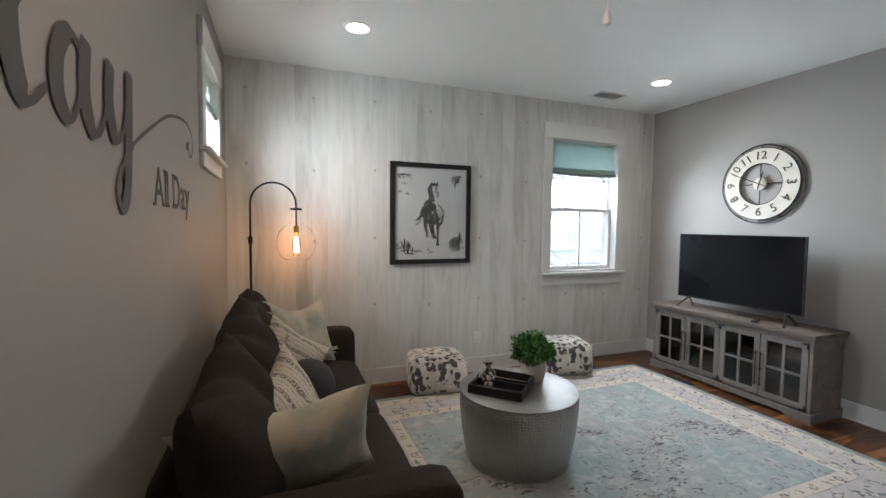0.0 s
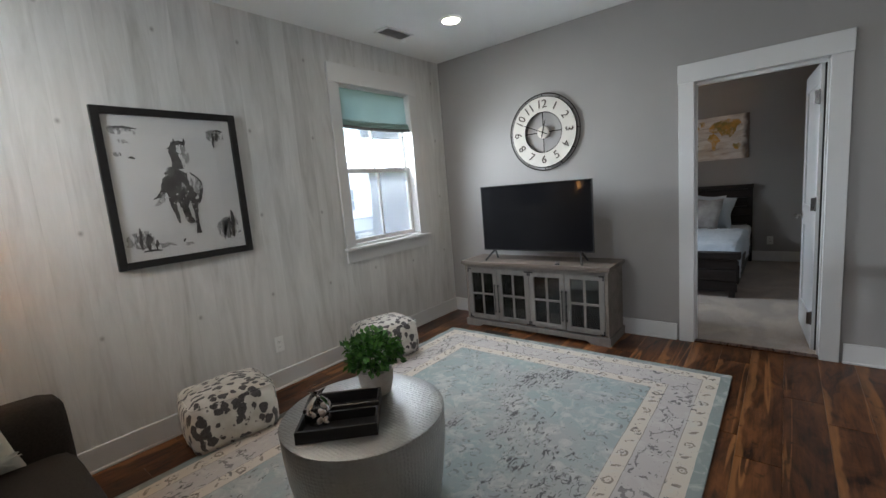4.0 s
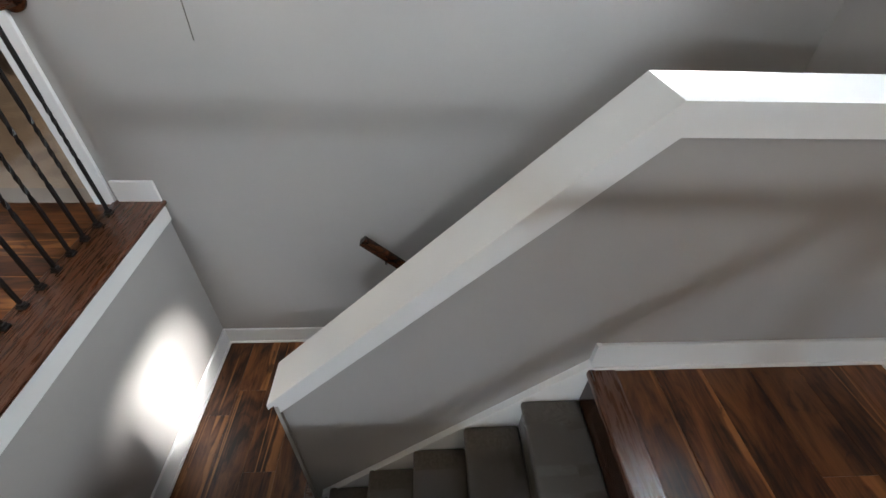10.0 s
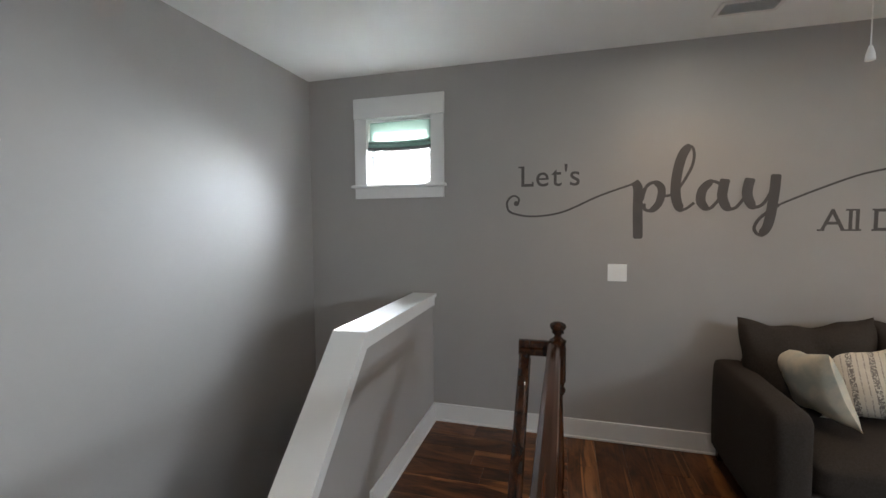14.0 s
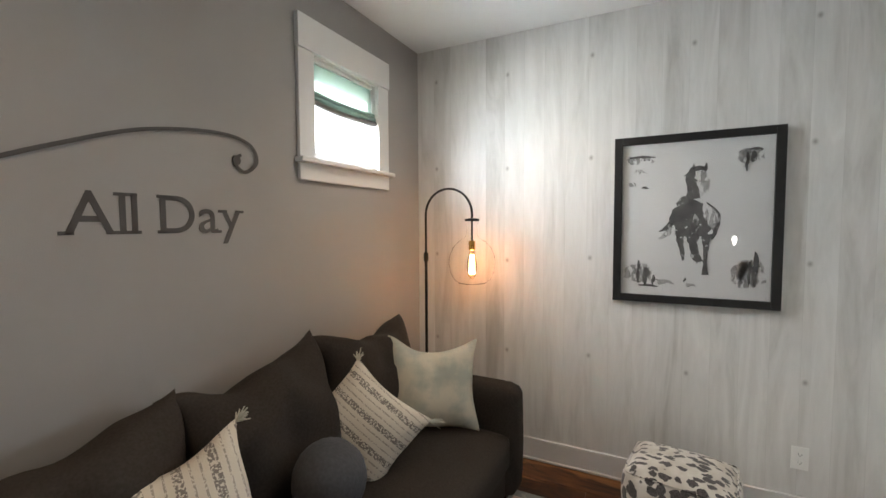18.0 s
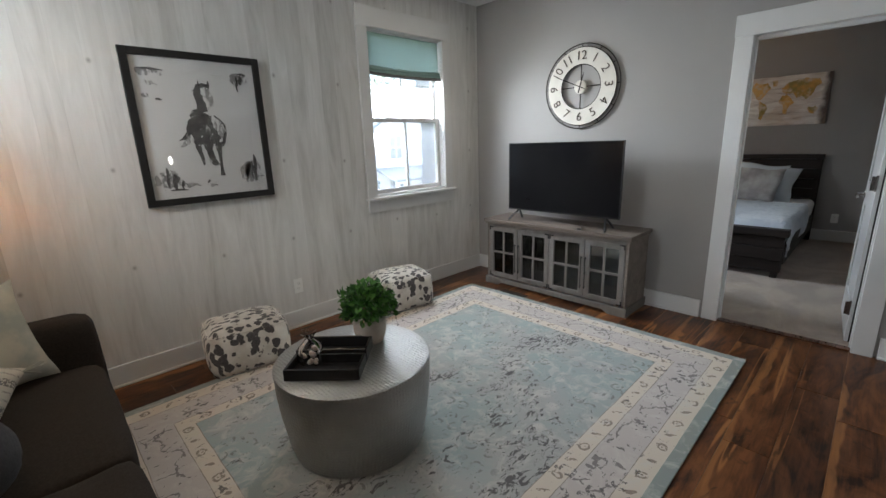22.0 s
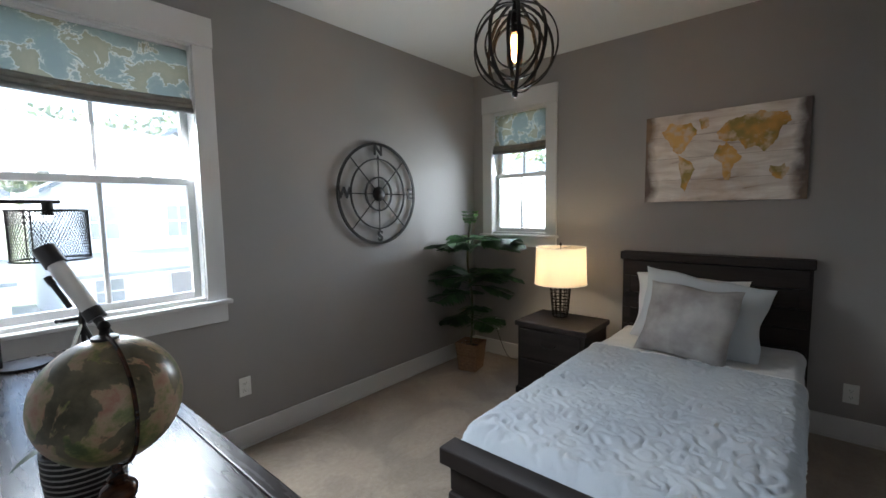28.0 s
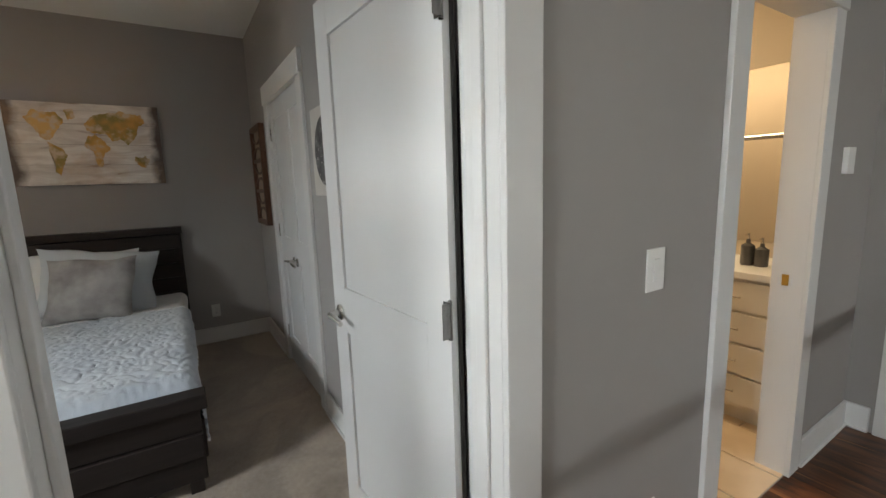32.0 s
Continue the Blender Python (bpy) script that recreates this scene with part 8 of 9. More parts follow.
structure("threshold", B(((TX - 0.01, DOOR_B[0] + 0.018, 0.0), (TX + 0.055, DOOR_B[1] - 0.018, 0.012)), bevel=0.004), NOSING, "dark wood threshold strip", "trim")


# ---- switches, outlets, vents, ceiling lights ----
def plate(name, axis, at, out, w, h, kind, label, category):
    """A cover plate: kind 't' two toggles, 'r' rocker, 'o' outlet, 'b' thermostat."""
    x, y, z = at
    if axis == "x":
        m = Matrix.Translation(at) @ Matrix(((0, 0, out, 0), (out, 0, 0, 0), (0, 1, 0, 0), (0, 0, 0, 1)))
    else:
        m = Matrix.Translation(at) @ Matrix(((-out, 0, 0, 0), (0, 0, out, 0), (0, 1, 0, 0), (0, 0, 0, 1)))
    t = new(name)
    t.empty_display_size = 0.05
    t.matrix_basis = m
    tagged(t, label, category)
    part("cover_plate", B(((-w / 2, -h / 2, 0.0005), (w / 2, h / 2, 0.006 if kind != "b" else 0.022)), bevel=0.002), PLASTIC, t)
    if kind == "t":
        for s in (-w * 0.22, w * 0.22):
            part("toggle", B(((s - 0.005, -0.004, 0.006), (s + 0.005, 0.010, 0.016)), bevel=0.002), PLASTIC, t)
    elif kind == "r":
        part("rocker", B(((-0.016, -0.033, 0.0058), (0.016, 0.033, 0.009)), bevel=0.002), PLASTIC, t)
    elif kind == "o":
        for s in (-0.021, 0.021):
            part("socket_face", B(((-0.016, s - 0.014, 0.0055), (0.016, s + 0.014, 0.0085)), bevel=0.003), PLASTIC, t)
            part("slots", B(((-0.008, s - 0.004, 0.0083), (-0.006, s + 0.006, 0.0088)), ((0.006, s - 0.004, 0.0083), (0.008, s + 0.006, 0.0088)), ((-0.002, s - 0.010, 0.0083), (0.002, s - 0.006, 0.0088))), BEZEL, t, "dark slots")
    return t


plate("light_switch", "x", (0.0, 2.162, 1.217), 1, 0.125, 0.120, "t", "white double toggle switch plate on the wall", "light switch")
plate("light_switch", "x", (TX, 1.635, 1.145), -1, 0.085, 0.125, "r", "white rocker switch beside the bedroom door", "light switch")
plate("outlet", "x", (TX, 1.618, 0.335), -1, 0.072, 0.118, "o", "white outlet low on the wall", "outlet")
plate("thermostat", "x", (TX, 0.15, 1.45), -1, 0.09, 0.12, "b", "white square thermostat on the hall wall", "thermostat")
plate("outlet", "x", (EX, 2.566, 0.30), -1, 0.072, 0.118, "o", "white outlet low on the bedroom wall", "outlet")
plate("outlet", "x", (EX, 5.133, 0.31), -1, 0.072, 0.118, "o", "white outlet behind the plant", "outlet")
plate("outlet", "y", (5.765, NY, 0.385), -1, 0.072, 0.118, "o", "white outlet below the window", "outlet")
plate("outlet", "y", (2.22, NY, 0.34), -1, 0.072, 0.118, "o", "white outlet on the papered wall", "outlet")

GLOW = material("lit_downlight_lens", (1.0, 0.90, 0.74), 0.5, emit=9.0)
for cx, cy in ((0.89, 4.54), (3.61, 4.56), (0.76, 2.56)):
    t = thing("downlight", "round recessed ceiling downlight, lit", "ceiling light", "recessed downlights", (cx, cy, H))
    bm = bmesh.new()
    lathe(bm, [(0.092, -0.0005), (0.092, -0.006), (0.072, -0.010), (0.070, -0.004)], seg=36, cap=False)
    part("trim_ring", bm, TRIM, t, "", 40)
    bm = bmesh.new()
    lathe(bm, [(0.070, -0.004), (0.0, -0.0035)], seg=32, cap=False)
    o = part("lens", bm, GLOW, t, "glowing lens")
    o.visible_shadow = False
for cx, cy, rz in ((3.45, 5.05, 0), (0.39, 2.77, 90)):
    t = thing("ceiling_vent", "white louvred ceiling vent", "vent", "ceiling vents", (cx, cy, H), rz)
    part("frame", B(((-0.16, -0.085, -0.008), (0.16, -0.062, -0.0005)), ((-0.16, 0.062, -0.008), (0.16, 0.085, -0.0005)), ((-0.16, -0.062, -0.008), (-0.137, 0.062, -0.0005)), ((0.137, -0.062, -0.008), (0.16, 0.062, -0.0005)), bevel=0.001), TRIM, t)
    # no duct above: a black sheet gives the shade behind the slats
    part("backing", B(((-0.137, -0.062, -0.0015), (0.137, 0.062, -0.0006))), BEZEL, t, "dark sheet in place of the shaded duct")
    for k in range(9):
        bm = bmesh.new()
        box(bm, (-0.136, -0.008, -0.0006), (0.136, 0.008, 0.0006))
        part("slat", bm, TRIM, t, "", False, pose(0, -0.052 + 0.013 * k, -0.0065, 38, 0, 0))
pc = thing("pull_cord", "white attic pull cord with a small bell pull", "cord", at=(1.39, 2.77, H))
bm = bmesh.new()
rod(bm, (0, 0, -0.61), (0, 0, 0), 0.0022, None, 6)
part("cord", bm, PLASTIC, pc)
bm = bmesh.new()
lathe(bm, [(0.0, -0.655), (0.014, -0.652), (0.012, -0.63), (0.005, -0.605)], seg=14)
part("bell", bm, PLASTIC, pc, "", 50)
fb = thing("floor_outlet", "square brass floor outlet cover", "floor outlet", at=(2.245, 1.955, 0.0005))
part("cover", B(((-0.044, -0.050, 0), (0.044, 0.050, 0.005)), bevel=0.002), BRASS, fb)
bm = bmesh.new()
lathe(bm, [(0.026, 0.005), (0.026, 0.0065), (0.022, 0.007), (0.0, 0.0072)], seg=24, cap=False)
part("flip_lid", bm, BRASS, fb, "", 40)
tr = thing("floor_register", "dark bronze floor register by the console", "vent", at=(3.93, 4.52, 0.0005))
part("frame", B(((-0.032, -0.14, 0), (0.032, 0.14, 0.005)), bevel=0.001), INK, tr)

# ---- stair sconce ----
sc = thing("wall_sconce", "polished metal and crystal wall sconce, lit", "wall light", at=(2.685, SY, 1.12))
bm = bmesh.new()
box(bm, (-0.055, 0.0005, -0.10), (0.055, 0.020, 0.06), 0.004)
part("back_plate", bm, CHROME, sc, "polished back plate")
bm = bmesh.new()
tube(bm, smooth_path([(0.0, 0.02, -0.02), (0.0, 0.08, -0.05), (0.0, 0.11, 0.0), (0.0, 0.11, 0.06)], 6), 0.007, 10)
part("arm", bm, CHROME, sc, "", 50)
for k in range(7):
    bm = bmesh.new()
    a = math.pi * k / 6
    rod(bm, (0.05 * math.cos(a), 0.035 + 0.06 * math.sin(a), -0.075), (0.05 * math.cos(a), 0.035 + 0.06 * math.sin(a), 0.075), 0.006, None, 6)
    part("crystal_rod", bm, CHROME if k % 2 else IRON, sc)
bm = bmesh.new()
rod(bm, (0.02, 0.06, -0.06), (0.025, 0.055, -0.285), 0.0028, None, 8)
part("pull_rod", bm, CHROME, sc, "thin hanging rod", 40)
bm = bmesh.new()
lathe(bm, [(0.02, 0.08), (0.03, 0.13), (0.028, 0.19), (0.01, 0.22)], (0, 0.10, 0), 18)
o = part("lit_tube", bm, material("lit_sconce_glass", (1.0, 0.95, 0.86), 0.4, emit=4.0), sc, "glowing tube", 50)
o.visible_shadow = False

# ---- clear film on the stair carpet ----
film_m = glass("clear_plastic_film", (0.96, 0.97, 0.98), 0.10, 2.6)
for k in range(5):
    z, x = -RISE * (k + 1), TOP_X + RUN * k
    bm = bmesh.new()
    n = 30
    prof = [(0.004, RISE - 0.03), (0.010, 0.03), (0.022, 0.006), (RUN * 0.6, 0.005), (RUN + 0.020, 0.004), (RUN + 0.026, -0.015), (RUN + 0.012, -0.04)]
    grid = []
    for px, pz in prof:
        row = []
        for j in range(n + 1):
            y = 0.93 + (1.62 - 0.93) * j / n
            w = noise.noise(Vector((px * 30, y * 18, k * 3.1))) * 0.006 + abs(noise.noise(Vector((px * 12 + 5, y * 9, k)))) * 0.012 + abs(noise.noise(Vector((px * 40, y * 30 + 8, k)))) * 0.005
            row.append(bm.verts.new((x + px, y, z + pz + w)))
        grid.append(row)
    for i in range(len(prof) - 1):
        for j in range(n):
            bm.faces.new((grid[i][j], grid[i + 1][j], grid[i + 1][j + 1], grid[i][j + 1]))
    f = part("plastic_film", bm, film_m, None, "", 60)
    f.visible_shadow = False
    tagged(f, "crinkled clear plastic film over a carpeted tread", "plastic film", "film on the stairs")

# ---- bathroom beyond its doorway ----
WARMPAINT = material("warm_bath_paint", (0.52, 0.44, 0.33), 0.6, second=(0.56, 0.48, 0.37), scale=2, bump=0.1, bump_scale=200)
structure("wall_bath", B(((BX, -0.42, 0), (7.0, -0.30, H)), ((7.0, -0.42, 0), (7.12, 1.98, H)), ((BX, 1.36, 0), (7.0, 1.46, H))), WARMPAINT, "warm beige bathroom walls", "wall")
structure("floor_bath", B(((TX, -0.42, -0.2), (7.12, 1.46, -0.006))), CREAM, "bathroom floor under the tiles", "floor")
bath_floor = bpy.data.objects["floor_bath"]
tile_mesh = mesh("tile", B(((-0.298, -0.148, 0.0), (0.298, 0.148, 0.010)), bevel=0.0015), TILE)
for i in range(4):
    for j in range(6):
        o = new("tile", tile_mesh)
        o.parent = bath_floor
        o.matrix_basis = pose(4.757 + 0.605 * i + (0.3025 if j % 2 else 0), -0.22 + 0.305 * j, -0.006)
half_tile = mesh("tile", B(((-0.148, -0.148, 0.0), (0.148, 0.148, 0.010)), bevel=0.0015), TILE)
for j in (1, 3, 5):
    o = new("tile", half_tile)
    o.parent = bath_floor
    o.matrix_basis = pose(4.607, -0.22 + 0.305 * j, -0.006)
van = thing("vanity", "cream bathroom vanity with a stack of drawers", "vanity", at=(4.60, -0.298, 0.004))
VAN = material("cream_cabinet_paint", (0.66, 0.61, 0.53), 0.4, second=(0.70, 0.65, 0.57), scale=4)
part("body", B(((0, 0, 0.10), (1.45, 0.52, 0.84)), bevel=0.002), VAN, van)
part("toe_kick", B(((0.0, 0.0, 0), (1.45, 0.46, 0.10))), VAN, van)
part("counter", B(((-0.02, 0, 0.842), (1.47, 0.55, 0.88)), bevel=0.004), PLASTIC, van, "white stone counter")
for u in range(3):
    for k in range(4):
        d = part("drawer", B(((0.02 + u * 0.475, 0.521, 0.12 + k * 0.18), (0.48 + u * 0.475, 0.538, 0.285 + k * 0.18)), bevel=0.003), VAN, van)
        bm = bmesh.new()
        rod(bm, (0.19 + u * 0.475, 0.562, 0.20 + k * 0.18), (0.31 + u * 0.475, 0.562, 0.20 + k * 0.18), 0.004, None, 8)
        for x in (0.20, 0.30):
            rod(bm, (x + u * 0.475, 0.538, 0.20 + k * 0.18), (x + u * 0.475, 0.562, 0.20 + k * 0.18), 0.003, None, 6)
        part("handle", bm, CHROME, d, "", 40)
SMOKE = material("smoky_grey_bottle", (0.07, 0.07, 0.072), 0.25, second=(0.10, 0.10, 0.10), scale=20)
for k, (x, h) in enumerate(((4.80, 0.13), (4.87, 0.15))):
    t = thing("soap_bottle", "dark pump soap bottle on the counter", "bottle", "soap bottles", (x, 0.02, 0.885))
    bm = bmesh.new()
    lathe(bm, [(0.032, 0), (0.034, 0.01), (0.034, h * 0.75), (0.012, h * 0.85), (0.010, h)], seg=18)
    part("bottle", bm, SMOKE, t, "", 50)
    bm = bmesh.new()
    rod(bm, (0, 0, h), (0, 0, h + 0.03), 0.005, None, 8)
    rod(bm, (0, 0, h + 0.03), (0, 0.035, h + 0.026), 0.005, None, 8)
    part("pump", bm, CHROME, t, "", 50)
mi = thing("bath_mirror", "large frameless bathroom mirror", "mirror", at=(4.62, -0.298, 0.98))
part("mirror_glass", B(((0, 0.0, 0), (1.42, 0.006, 1.05))), material("silvered_mirror", (0.85, 0.85, 0.85), 0.02, 1.0), mi)
rack = thing("towel_rack", "chrome wire towel shelf", "towel rack", at=(4.92, -0.298, 1.62))
bm = bmesh.new()
for y in (0.03, 0.08, 0.13):
    rod(bm, (-0.18, y, 0), (0.18, y, 0), 0.005, None, 8)
for x in (-0.18, 0.18):
    rod(bm, (x, 0, 0), (x, 0.13, 0), 0.005, None, 8)
part("bars", bm, CHROME, rack, "", 40)
tub = thing("bathtub", "white alcove bathtub with a tan shower curtain", "bathtub", at=(6.22, -0.298, 0.005))
bm = bmesh.new()
softbox(bm, (0.0, 0.56, 0.0), (0.76, 1.64, 0.50), r=0.05, cuts=6)
part("tub_body", bm, PLASTIC, tub, "", 50)
bm = bmesh.new()
n = 60
prev = None
for k in range(n + 1):
    y = 0.95 + 0.68 * k / n
    x = -0.03 + 0.022 * math.sin(k * 0.9)
    a, b = bm.verts.new((x, y, 0.25)), bm.verts.new((x, y, 2.1))
    if prev:
        bm.faces.new((prev[0], a, b, prev[1]))
    prev = (a, b)
part("curtain", bm, shade_cloth("tan_curtain", (0.30, 0.23, 0.14), 0.2), tub, "tan pleated shower curtain", 80)
bm = bmesh.new()
rod(bm, (-0.03, 0.0, 2.11), (-0.03, 1.65, 2.11), 0.012, None, 10)
part("curtain_rod", bm, CHROME, tub, "", 40)
wc = thing("toilet", "cream ceramic toilet with lid down", "toilet", at=(5.95, 1.05, 0.005))
bm = bmesh.new()
lathe(bm, [(0.12, 0), (0.11, 0.05), (0.13, 0.22), (0.19, 0.36), (0.20, 0.39)], seg=28)
part("bowl", bm, CREAM, wc, "", 50)
bm = bmesh.new()
lathe(bm, [(0.205, 0.391), (0.21, 0.405), (0.19, 0.42), (0.0, 0.424)], seg=28, cap=False)
part("lid", bm, CREAM, wc, "", 50)
part("tank", (lambda b: (softbox(b, (-0.20, 0.14, 0.38), (0.20, 0.30, 0.75), r=0.03, cuts=5), b)[1])(bmesh.new()), CREAM, wc, "", 50)

# ---- room beyond the south doorway ----
structure("wall_south_room", B(((2.4, -3.3, 0), (EX, -3.18, H)), ((2.4, -3.18, 0), (2.5, SY - 0.14, H)), ((6.5, -3.18, 0), (6.6, -0.42, H))), PAINT, "grey-beige walls of the room beyond", "wall")
structure("floor_south_room", B(((2.4, -3.3, -0.2), (6.6, SY - 0.14, 0.0)), ((DOOR_S[0], SY - 0.14, -0.2), (DOOR_S[1], SY, -0.001))), CARPET, "beige carpet of the room beyond", "floor")
sd = thing("dark_cabinet", "dark wooden cabinet in the room beyond", "cabinet", at=(4.3, -2.6, 0.001))
part("body", B(((0, 0, 0.08), (0.9, 0.45, 0.95)), bevel=0.006), ESPRESSO, sd)
part("top", B(((-0.02, -0.02, 0.951), (0.92, 0.47, 0.99)), bevel=0.005), ESPRESSO, sd)
for x in (0.02, 0.82):
    part("leg", B(((x, 0.03, 0), (x + 0.06, 0.42, 0.08))), ESPRESSO, sd)
lamp("south_room_light", "AREA", look((4.0, -1.9, 2.7), (4.0, -1.9, 0)), 1.4, (1.0, 0.80, 0.58), 0.5, 0.5)

# ---- street outside ----
GROUND = material("mown_lawn", (0.06, 0.085, 0.03), 0.95, second=(0.11, 0.12, 0.05), scale=0.4, bump=0.6, bump_scale=6)
ASPHALT = material("grey_asphalt", (0.10, 0.10, 0.10), 0.9, second=(0.14, 0.14, 0.135), scale=2.0, bump=0.4, bump_scale=80)
CONC = material("pale_concrete", (0.42, 0.41, 0.38), 0.85, second=(0.5, 0.49, 0.46), scale=1.5, bump=0.3)
GZ = -3.6
structure("ground", B(((-400, -400, GZ - 0.5), (400, 400, GZ))), GROUND, "lawn round the houses", "ground")
structure("road", B(((-120, 13.0, GZ + 0.004), (160, 19.5, GZ + 0.02))), ASPHALT, "grey asphalt street", "road")
structure("pavement", B(((-120, 11.0, GZ + 0.004), (160, 12.4, GZ + 0.08)), ((-120, 20.2, GZ + 0.004), (160, 21.6, GZ + 0.08))), CONC, "pale concrete pavement", "pavement")


def siding(name, colour):
    m, n = plain(name, 0.7)
    v = n.coords()
    sep = n.t.nodes.new("ShaderNodeSeparateXYZ")
    n.link(v, sep.inputs[0])
    n.link(n.ramp(n.noise(v, 1.0, 3), [(0.3, tuple(k * 0.93 for k in colour)), (0.7, colour)]), n.b.inputs["Base Color"])
    n.bump(n.math("MODULO", n.math("ADD", sep.outputs[2], 20.0), 0.18), 0.8, 0.02)
    return m


SID = [siding("white_siding", (0.80, 0.81, 0.81)), siding("blue_grey_siding", (0.60, 0.66, 0.70)), siding("pale_grey_siding", (0.72, 0.74, 0.75))]
ROOF = material("dark_metal_roof", (0.10, 0.12, 0.14), 0.45, 0.3, second=(0.13, 0.15, 0.17), scale=2)
PANE = material("far_window_glass", (0.08, 0.10, 0.12), 0.1, second=(0.12, 0.14, 0.16), scale=0.7)
DOORC = material("dark_front_door", (0.06, 0.05, 0.045), 0.5, second=(0.08, 0.065, 0.06), scale=3)


def house(x, y, rz, w, d, h, side, label):
    """A two-storey house with a gable, porch roof, windows and a front door; its front faces local -y."""
    t = thing("house", label, "house", "houses across the street", (x, y, GZ), rz)
    bm = bmesh.new()
    box(bm, (-w / 2, 0, 0), (w / 2, d, h))
    extrude(bm, [(-w / 2, 0.0, h), (w / 2, 0.0, h), (0, 0.0, h + w * 0.30)], (0, d, 0))
    part("wall", bm, SID[side], t)
    for s in (-1, 1):
        bm = bmesh.new()
        extrude(bm, [(s * (w / 2 + 0.4), -0.4, h - 0.22), (0, -0.4, h + w * 0.30 + 0.04), (0, -0.4, h + w * 0.30 + 0.22), (s * (w / 2 + 0.4), -0.4, h - 0.04)], (0, d + 0.8, 0))
        part("roof", bm, ROOF, t)
    bm = bmesh.new()
    extrude(bm, [(-w / 2 - 0.2, -2.2, 2.7), (-w / 2 - 0.2, 0, 3.4), (-w / 2 - 0.2, 0, 3.25), (-w / 2 - 0.2, -2.2, 2.55)], (w + 0.4, 0, 0))
    part("porch_roof", bm, ROOF, t)
    for k in range(4):
        px = -w / 2 + 0.1 + k * (w - 0.2) / 3
        part("porch_post", B(((px - 0.09, -2.05, 0), (px + 0.09, -1.87, 2.6))), TRIM, t)
    part("porch_beam", B(((-w / 2, -2.06, 2.42), (w / 2, -1.86, 2.60))), TRIM, t)
    part("front_door", B(((-0.5, -0.05, 0.1), (0.5, 0.02, 2.2))), DOORC, t)
    for wx in (-w * 0.32, 0.0, w * 0.32):
        for wz in (0.9, 4.0):
            if wz < 1 and wx == 0.0:
                continue
            f = part("window", B(((wx - 0.62, -0.06, wz - 0.1), (wx + 0.62, 0.01, wz + 1.6))), TRIM, t)
            for a in (-0.5, 0.04):
                for b in (0.0, 0.78):
                    part("pane", B(((wx + a, -0.075, wz + b), (wx + a + 0.46, -0.055, wz + b + 0.70))), PANE, f)


rows = [(1.5, 26.5, 0, 8.6, 10, 6.0, 2), (12, 26.5, 0, 9.2, 10, 6.2, 1), (22.8, 26.5, 0, 9.0, 10, 6.2, 0), (34, 26.5, 0, 9.0, 10, 6.1, 2),
        (30, 9.5, -90, 9.0, 10, 6.2, 0), (30, -1.5, -90, 9.0, 10, 6.2, 1), (30, 20.0, -90, 8.6, 10, 6.0, 2)]
for r in rows:
    house(*r, "two-storey sided house with a metal porch roof")
BARK = material("grey_brown_bark", (0.07, 0.055, 0.04), 0.9, second=(0.12, 0.10, 0.08), scale=6, bump=0.8)
CROWN = foliage("summer_leaves", (0.04, 0.075, 0.018), (0.075, 0.12, 0.03), (0.14, 0.17, 0.05))


def tree(x, y, h, seed):
    t = thing("tree", "leafy green broad-leaved tree behind the houses", "tree", "street trees", (x, y, GZ))
    rng = random.Random(seed)
    bm = bmesh.new()
    tube(bm, smooth_path([(0, 0, 0), (0.1, 0.05, h * 0.25), (-0.05, 0.1, h * 0.5), (0.05, 0, h * 0.8)], 4), lambda q: 0.26 * (1 - 0.8 * q), 8)
    for k in range(7):
        a = rng.uniform(0, 6.28)
        z = h * rng.uniform(0.35, 0.6)
        tube(bm, [(0, 0, z), (math.cos(a) * h * 0.12, math.sin(a) * h * 0.12, z + h * 0.12), (math.cos(a) * h * 0.24, math.sin(a) * h * 0.24, z + h * 0.22)], lambda q: 0.10 * (1 - 0.8 * q), 6)
    part("trunk", bm, BARK, t, "", 60)
    bm = bmesh.new()
    for k in range(14):
        c = Vector((rng.gauss(0, h * 0.16), rng.gauss(0, h * 0.16), h * rng.uniform(0.48, 0.92)))
        n0 = len(bm.verts)
        leaf_cloud(bm, 150, h * 0.16, 0.5, rng, 0.9)
        bm.verts.ensure_lookup_table()
        for v in bm.verts[n0:]:
            v.co += c
    part("crown", bm, CROWN, t)


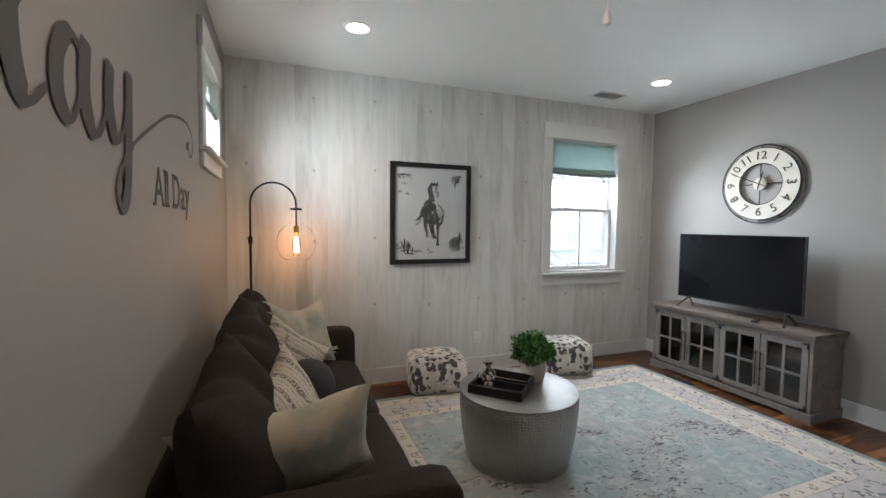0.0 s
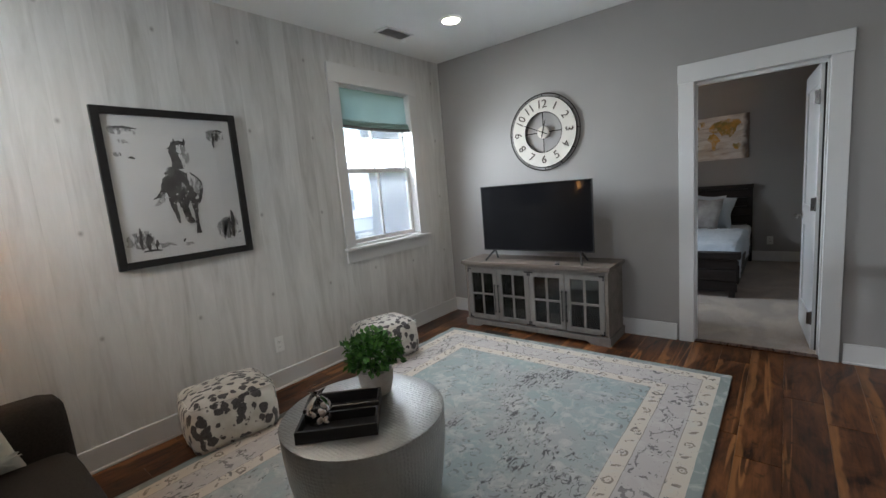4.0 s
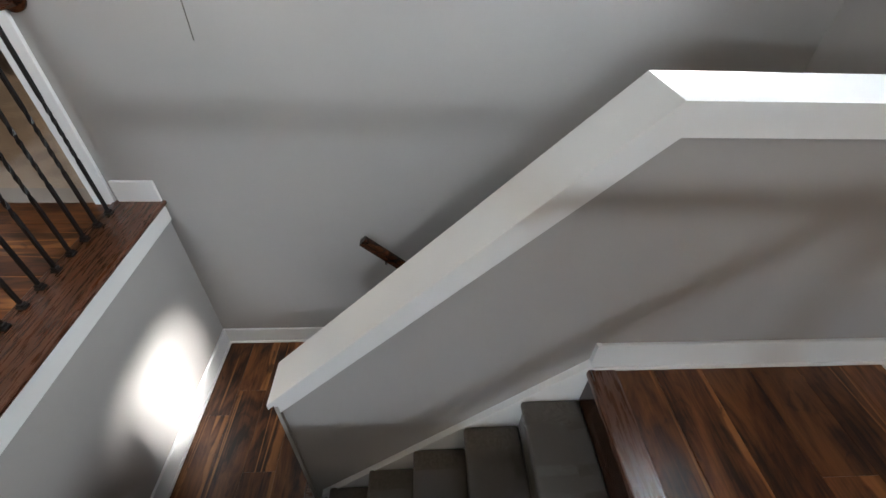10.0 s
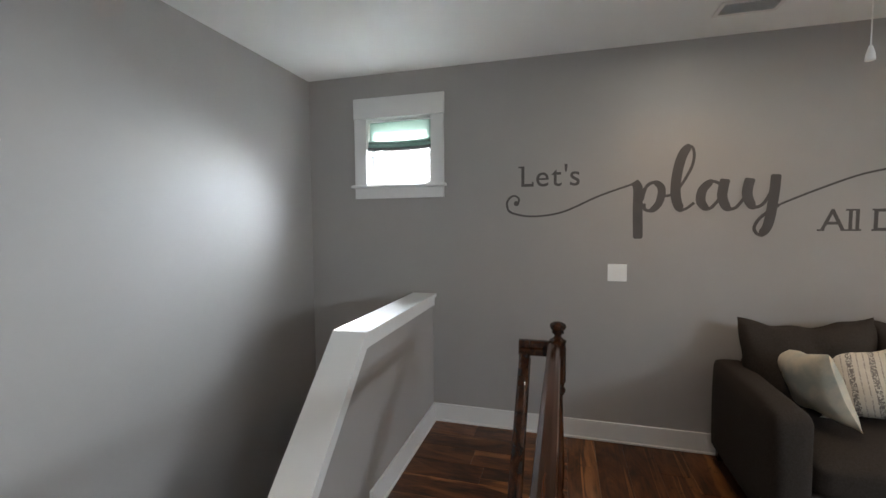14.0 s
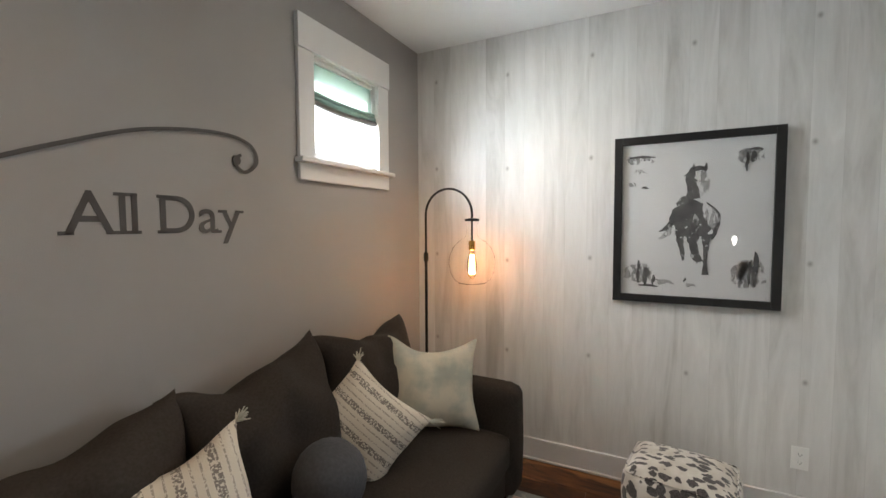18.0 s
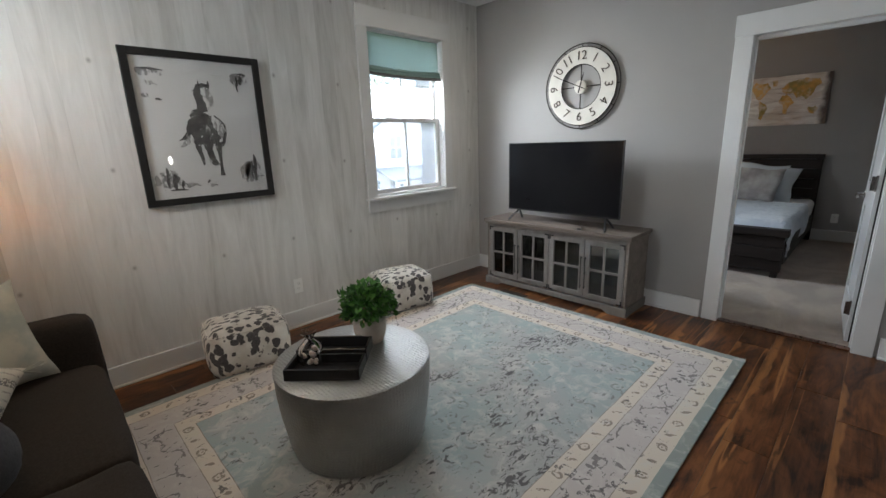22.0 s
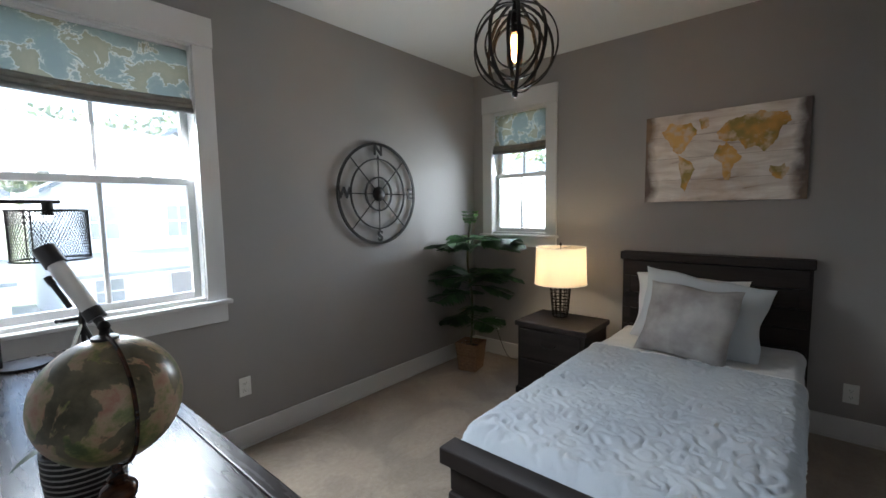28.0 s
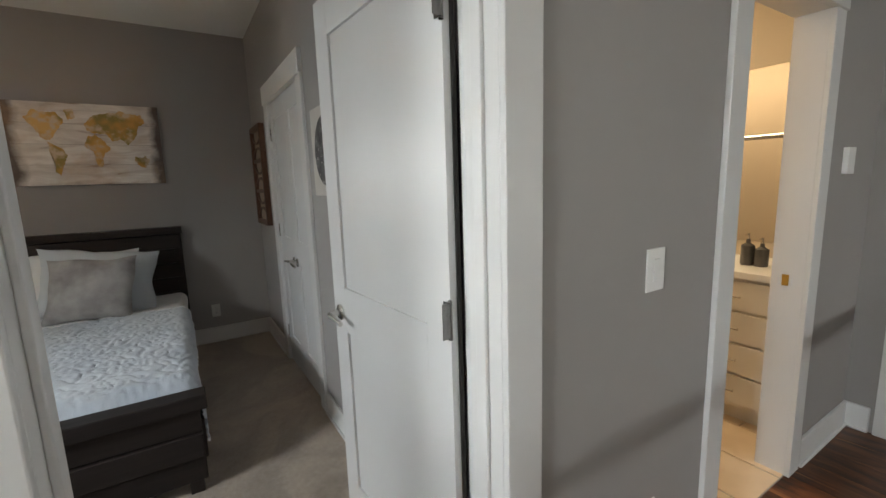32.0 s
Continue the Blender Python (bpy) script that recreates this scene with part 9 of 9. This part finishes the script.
for k, (x, y, h) in enumerate(((4, 44, 13), (9, 41, 11.5), (17, 43, 12), (27, 42, 13), (46, 14, 13), (47, 2, 12), (45, 24, 12))):
    tree(x, y, h, k)

# ---- plank floors, board by board ----
def planks(x0, x1, y0, y1, along, z, parent, width, seed, holes=()):
    rng = random.Random(seed)
    u0, u1, w0, w1 = (x0, x1, y0, y1) if along == "x" else (y0, y1, x0, x1)
    w = w0
    while w < w1 - 0.01:
        we = min(w + width, w1)
        u = u0 - rng.uniform(0, 1.0)
        while u < u1 - 0.01:
            ue = u + rng.uniform(0.75, 1.35)
            a, b = max(u, u0), min(ue, u1)
            if u1 - b < 0.25:
                b = u1
            if b - a > 0.02:
                L_, W_ = b - a - 0.0008, we - w - 0.0008
                bm = bmesh.new()
                hx, hy, c = L_ / 2, W_ / 2, 0.0010
                lo = [bm.verts.new(p) for p in ((-hx, -hy, -0.013), (hx, -hy, -0.013), (hx, hy, -0.013), (-hx, hy, -0.013))]
                md = [bm.verts.new(p) for p in ((-hx, -hy, -c), (hx, -hy, -c), (hx, hy, -c), (-hx, hy, -c))]
                tp = [bm.verts.new(p) for p in ((-hx + c, -hy + c, 0), (hx - c, -hy + c, 0), (hx - c, hy - c, 0), (-hx + c, hy - c, 0))]
                for p, q in ((lo, md), (md, tp)):
                    for k in range(4):
                        bm.faces.new((p[k], p[(k + 1) % 4], q[(k + 1) % 4], q[k]))
                bm.faces.new(tp)
                o = new("plank", mesh("plank", bm, FLOOR))
                o.parent = parent
                o.matrix_basis = pose((a + b) / 2, (w + we) / 2, z) if along == "x" else pose((w + we) / 2, (a + b) / 2, z, 0, 0, 90)
            if b >= u1:
                break
            u = b
        w = we


loft_floor = bpy.data.objects["floor"]
planks(0.0, TX, 1.836, NY, "x", 0.0, loft_floor, 0.186, 1)
planks(0.0, TOP_X - 0.086, 0.811, 1.836, "y", 0.0, loft_floor, 0.186, 2)
planks(EDGE_X + 0.251, TX, SY, 1.836, "x", 0.0, loft_floor, 0.186, 3)
planks(2.441, EDGE_X + 0.012, SY, EDGE_Y, "y", LOW, bpy.data.objects["floor_landing"], 0.186, 4)
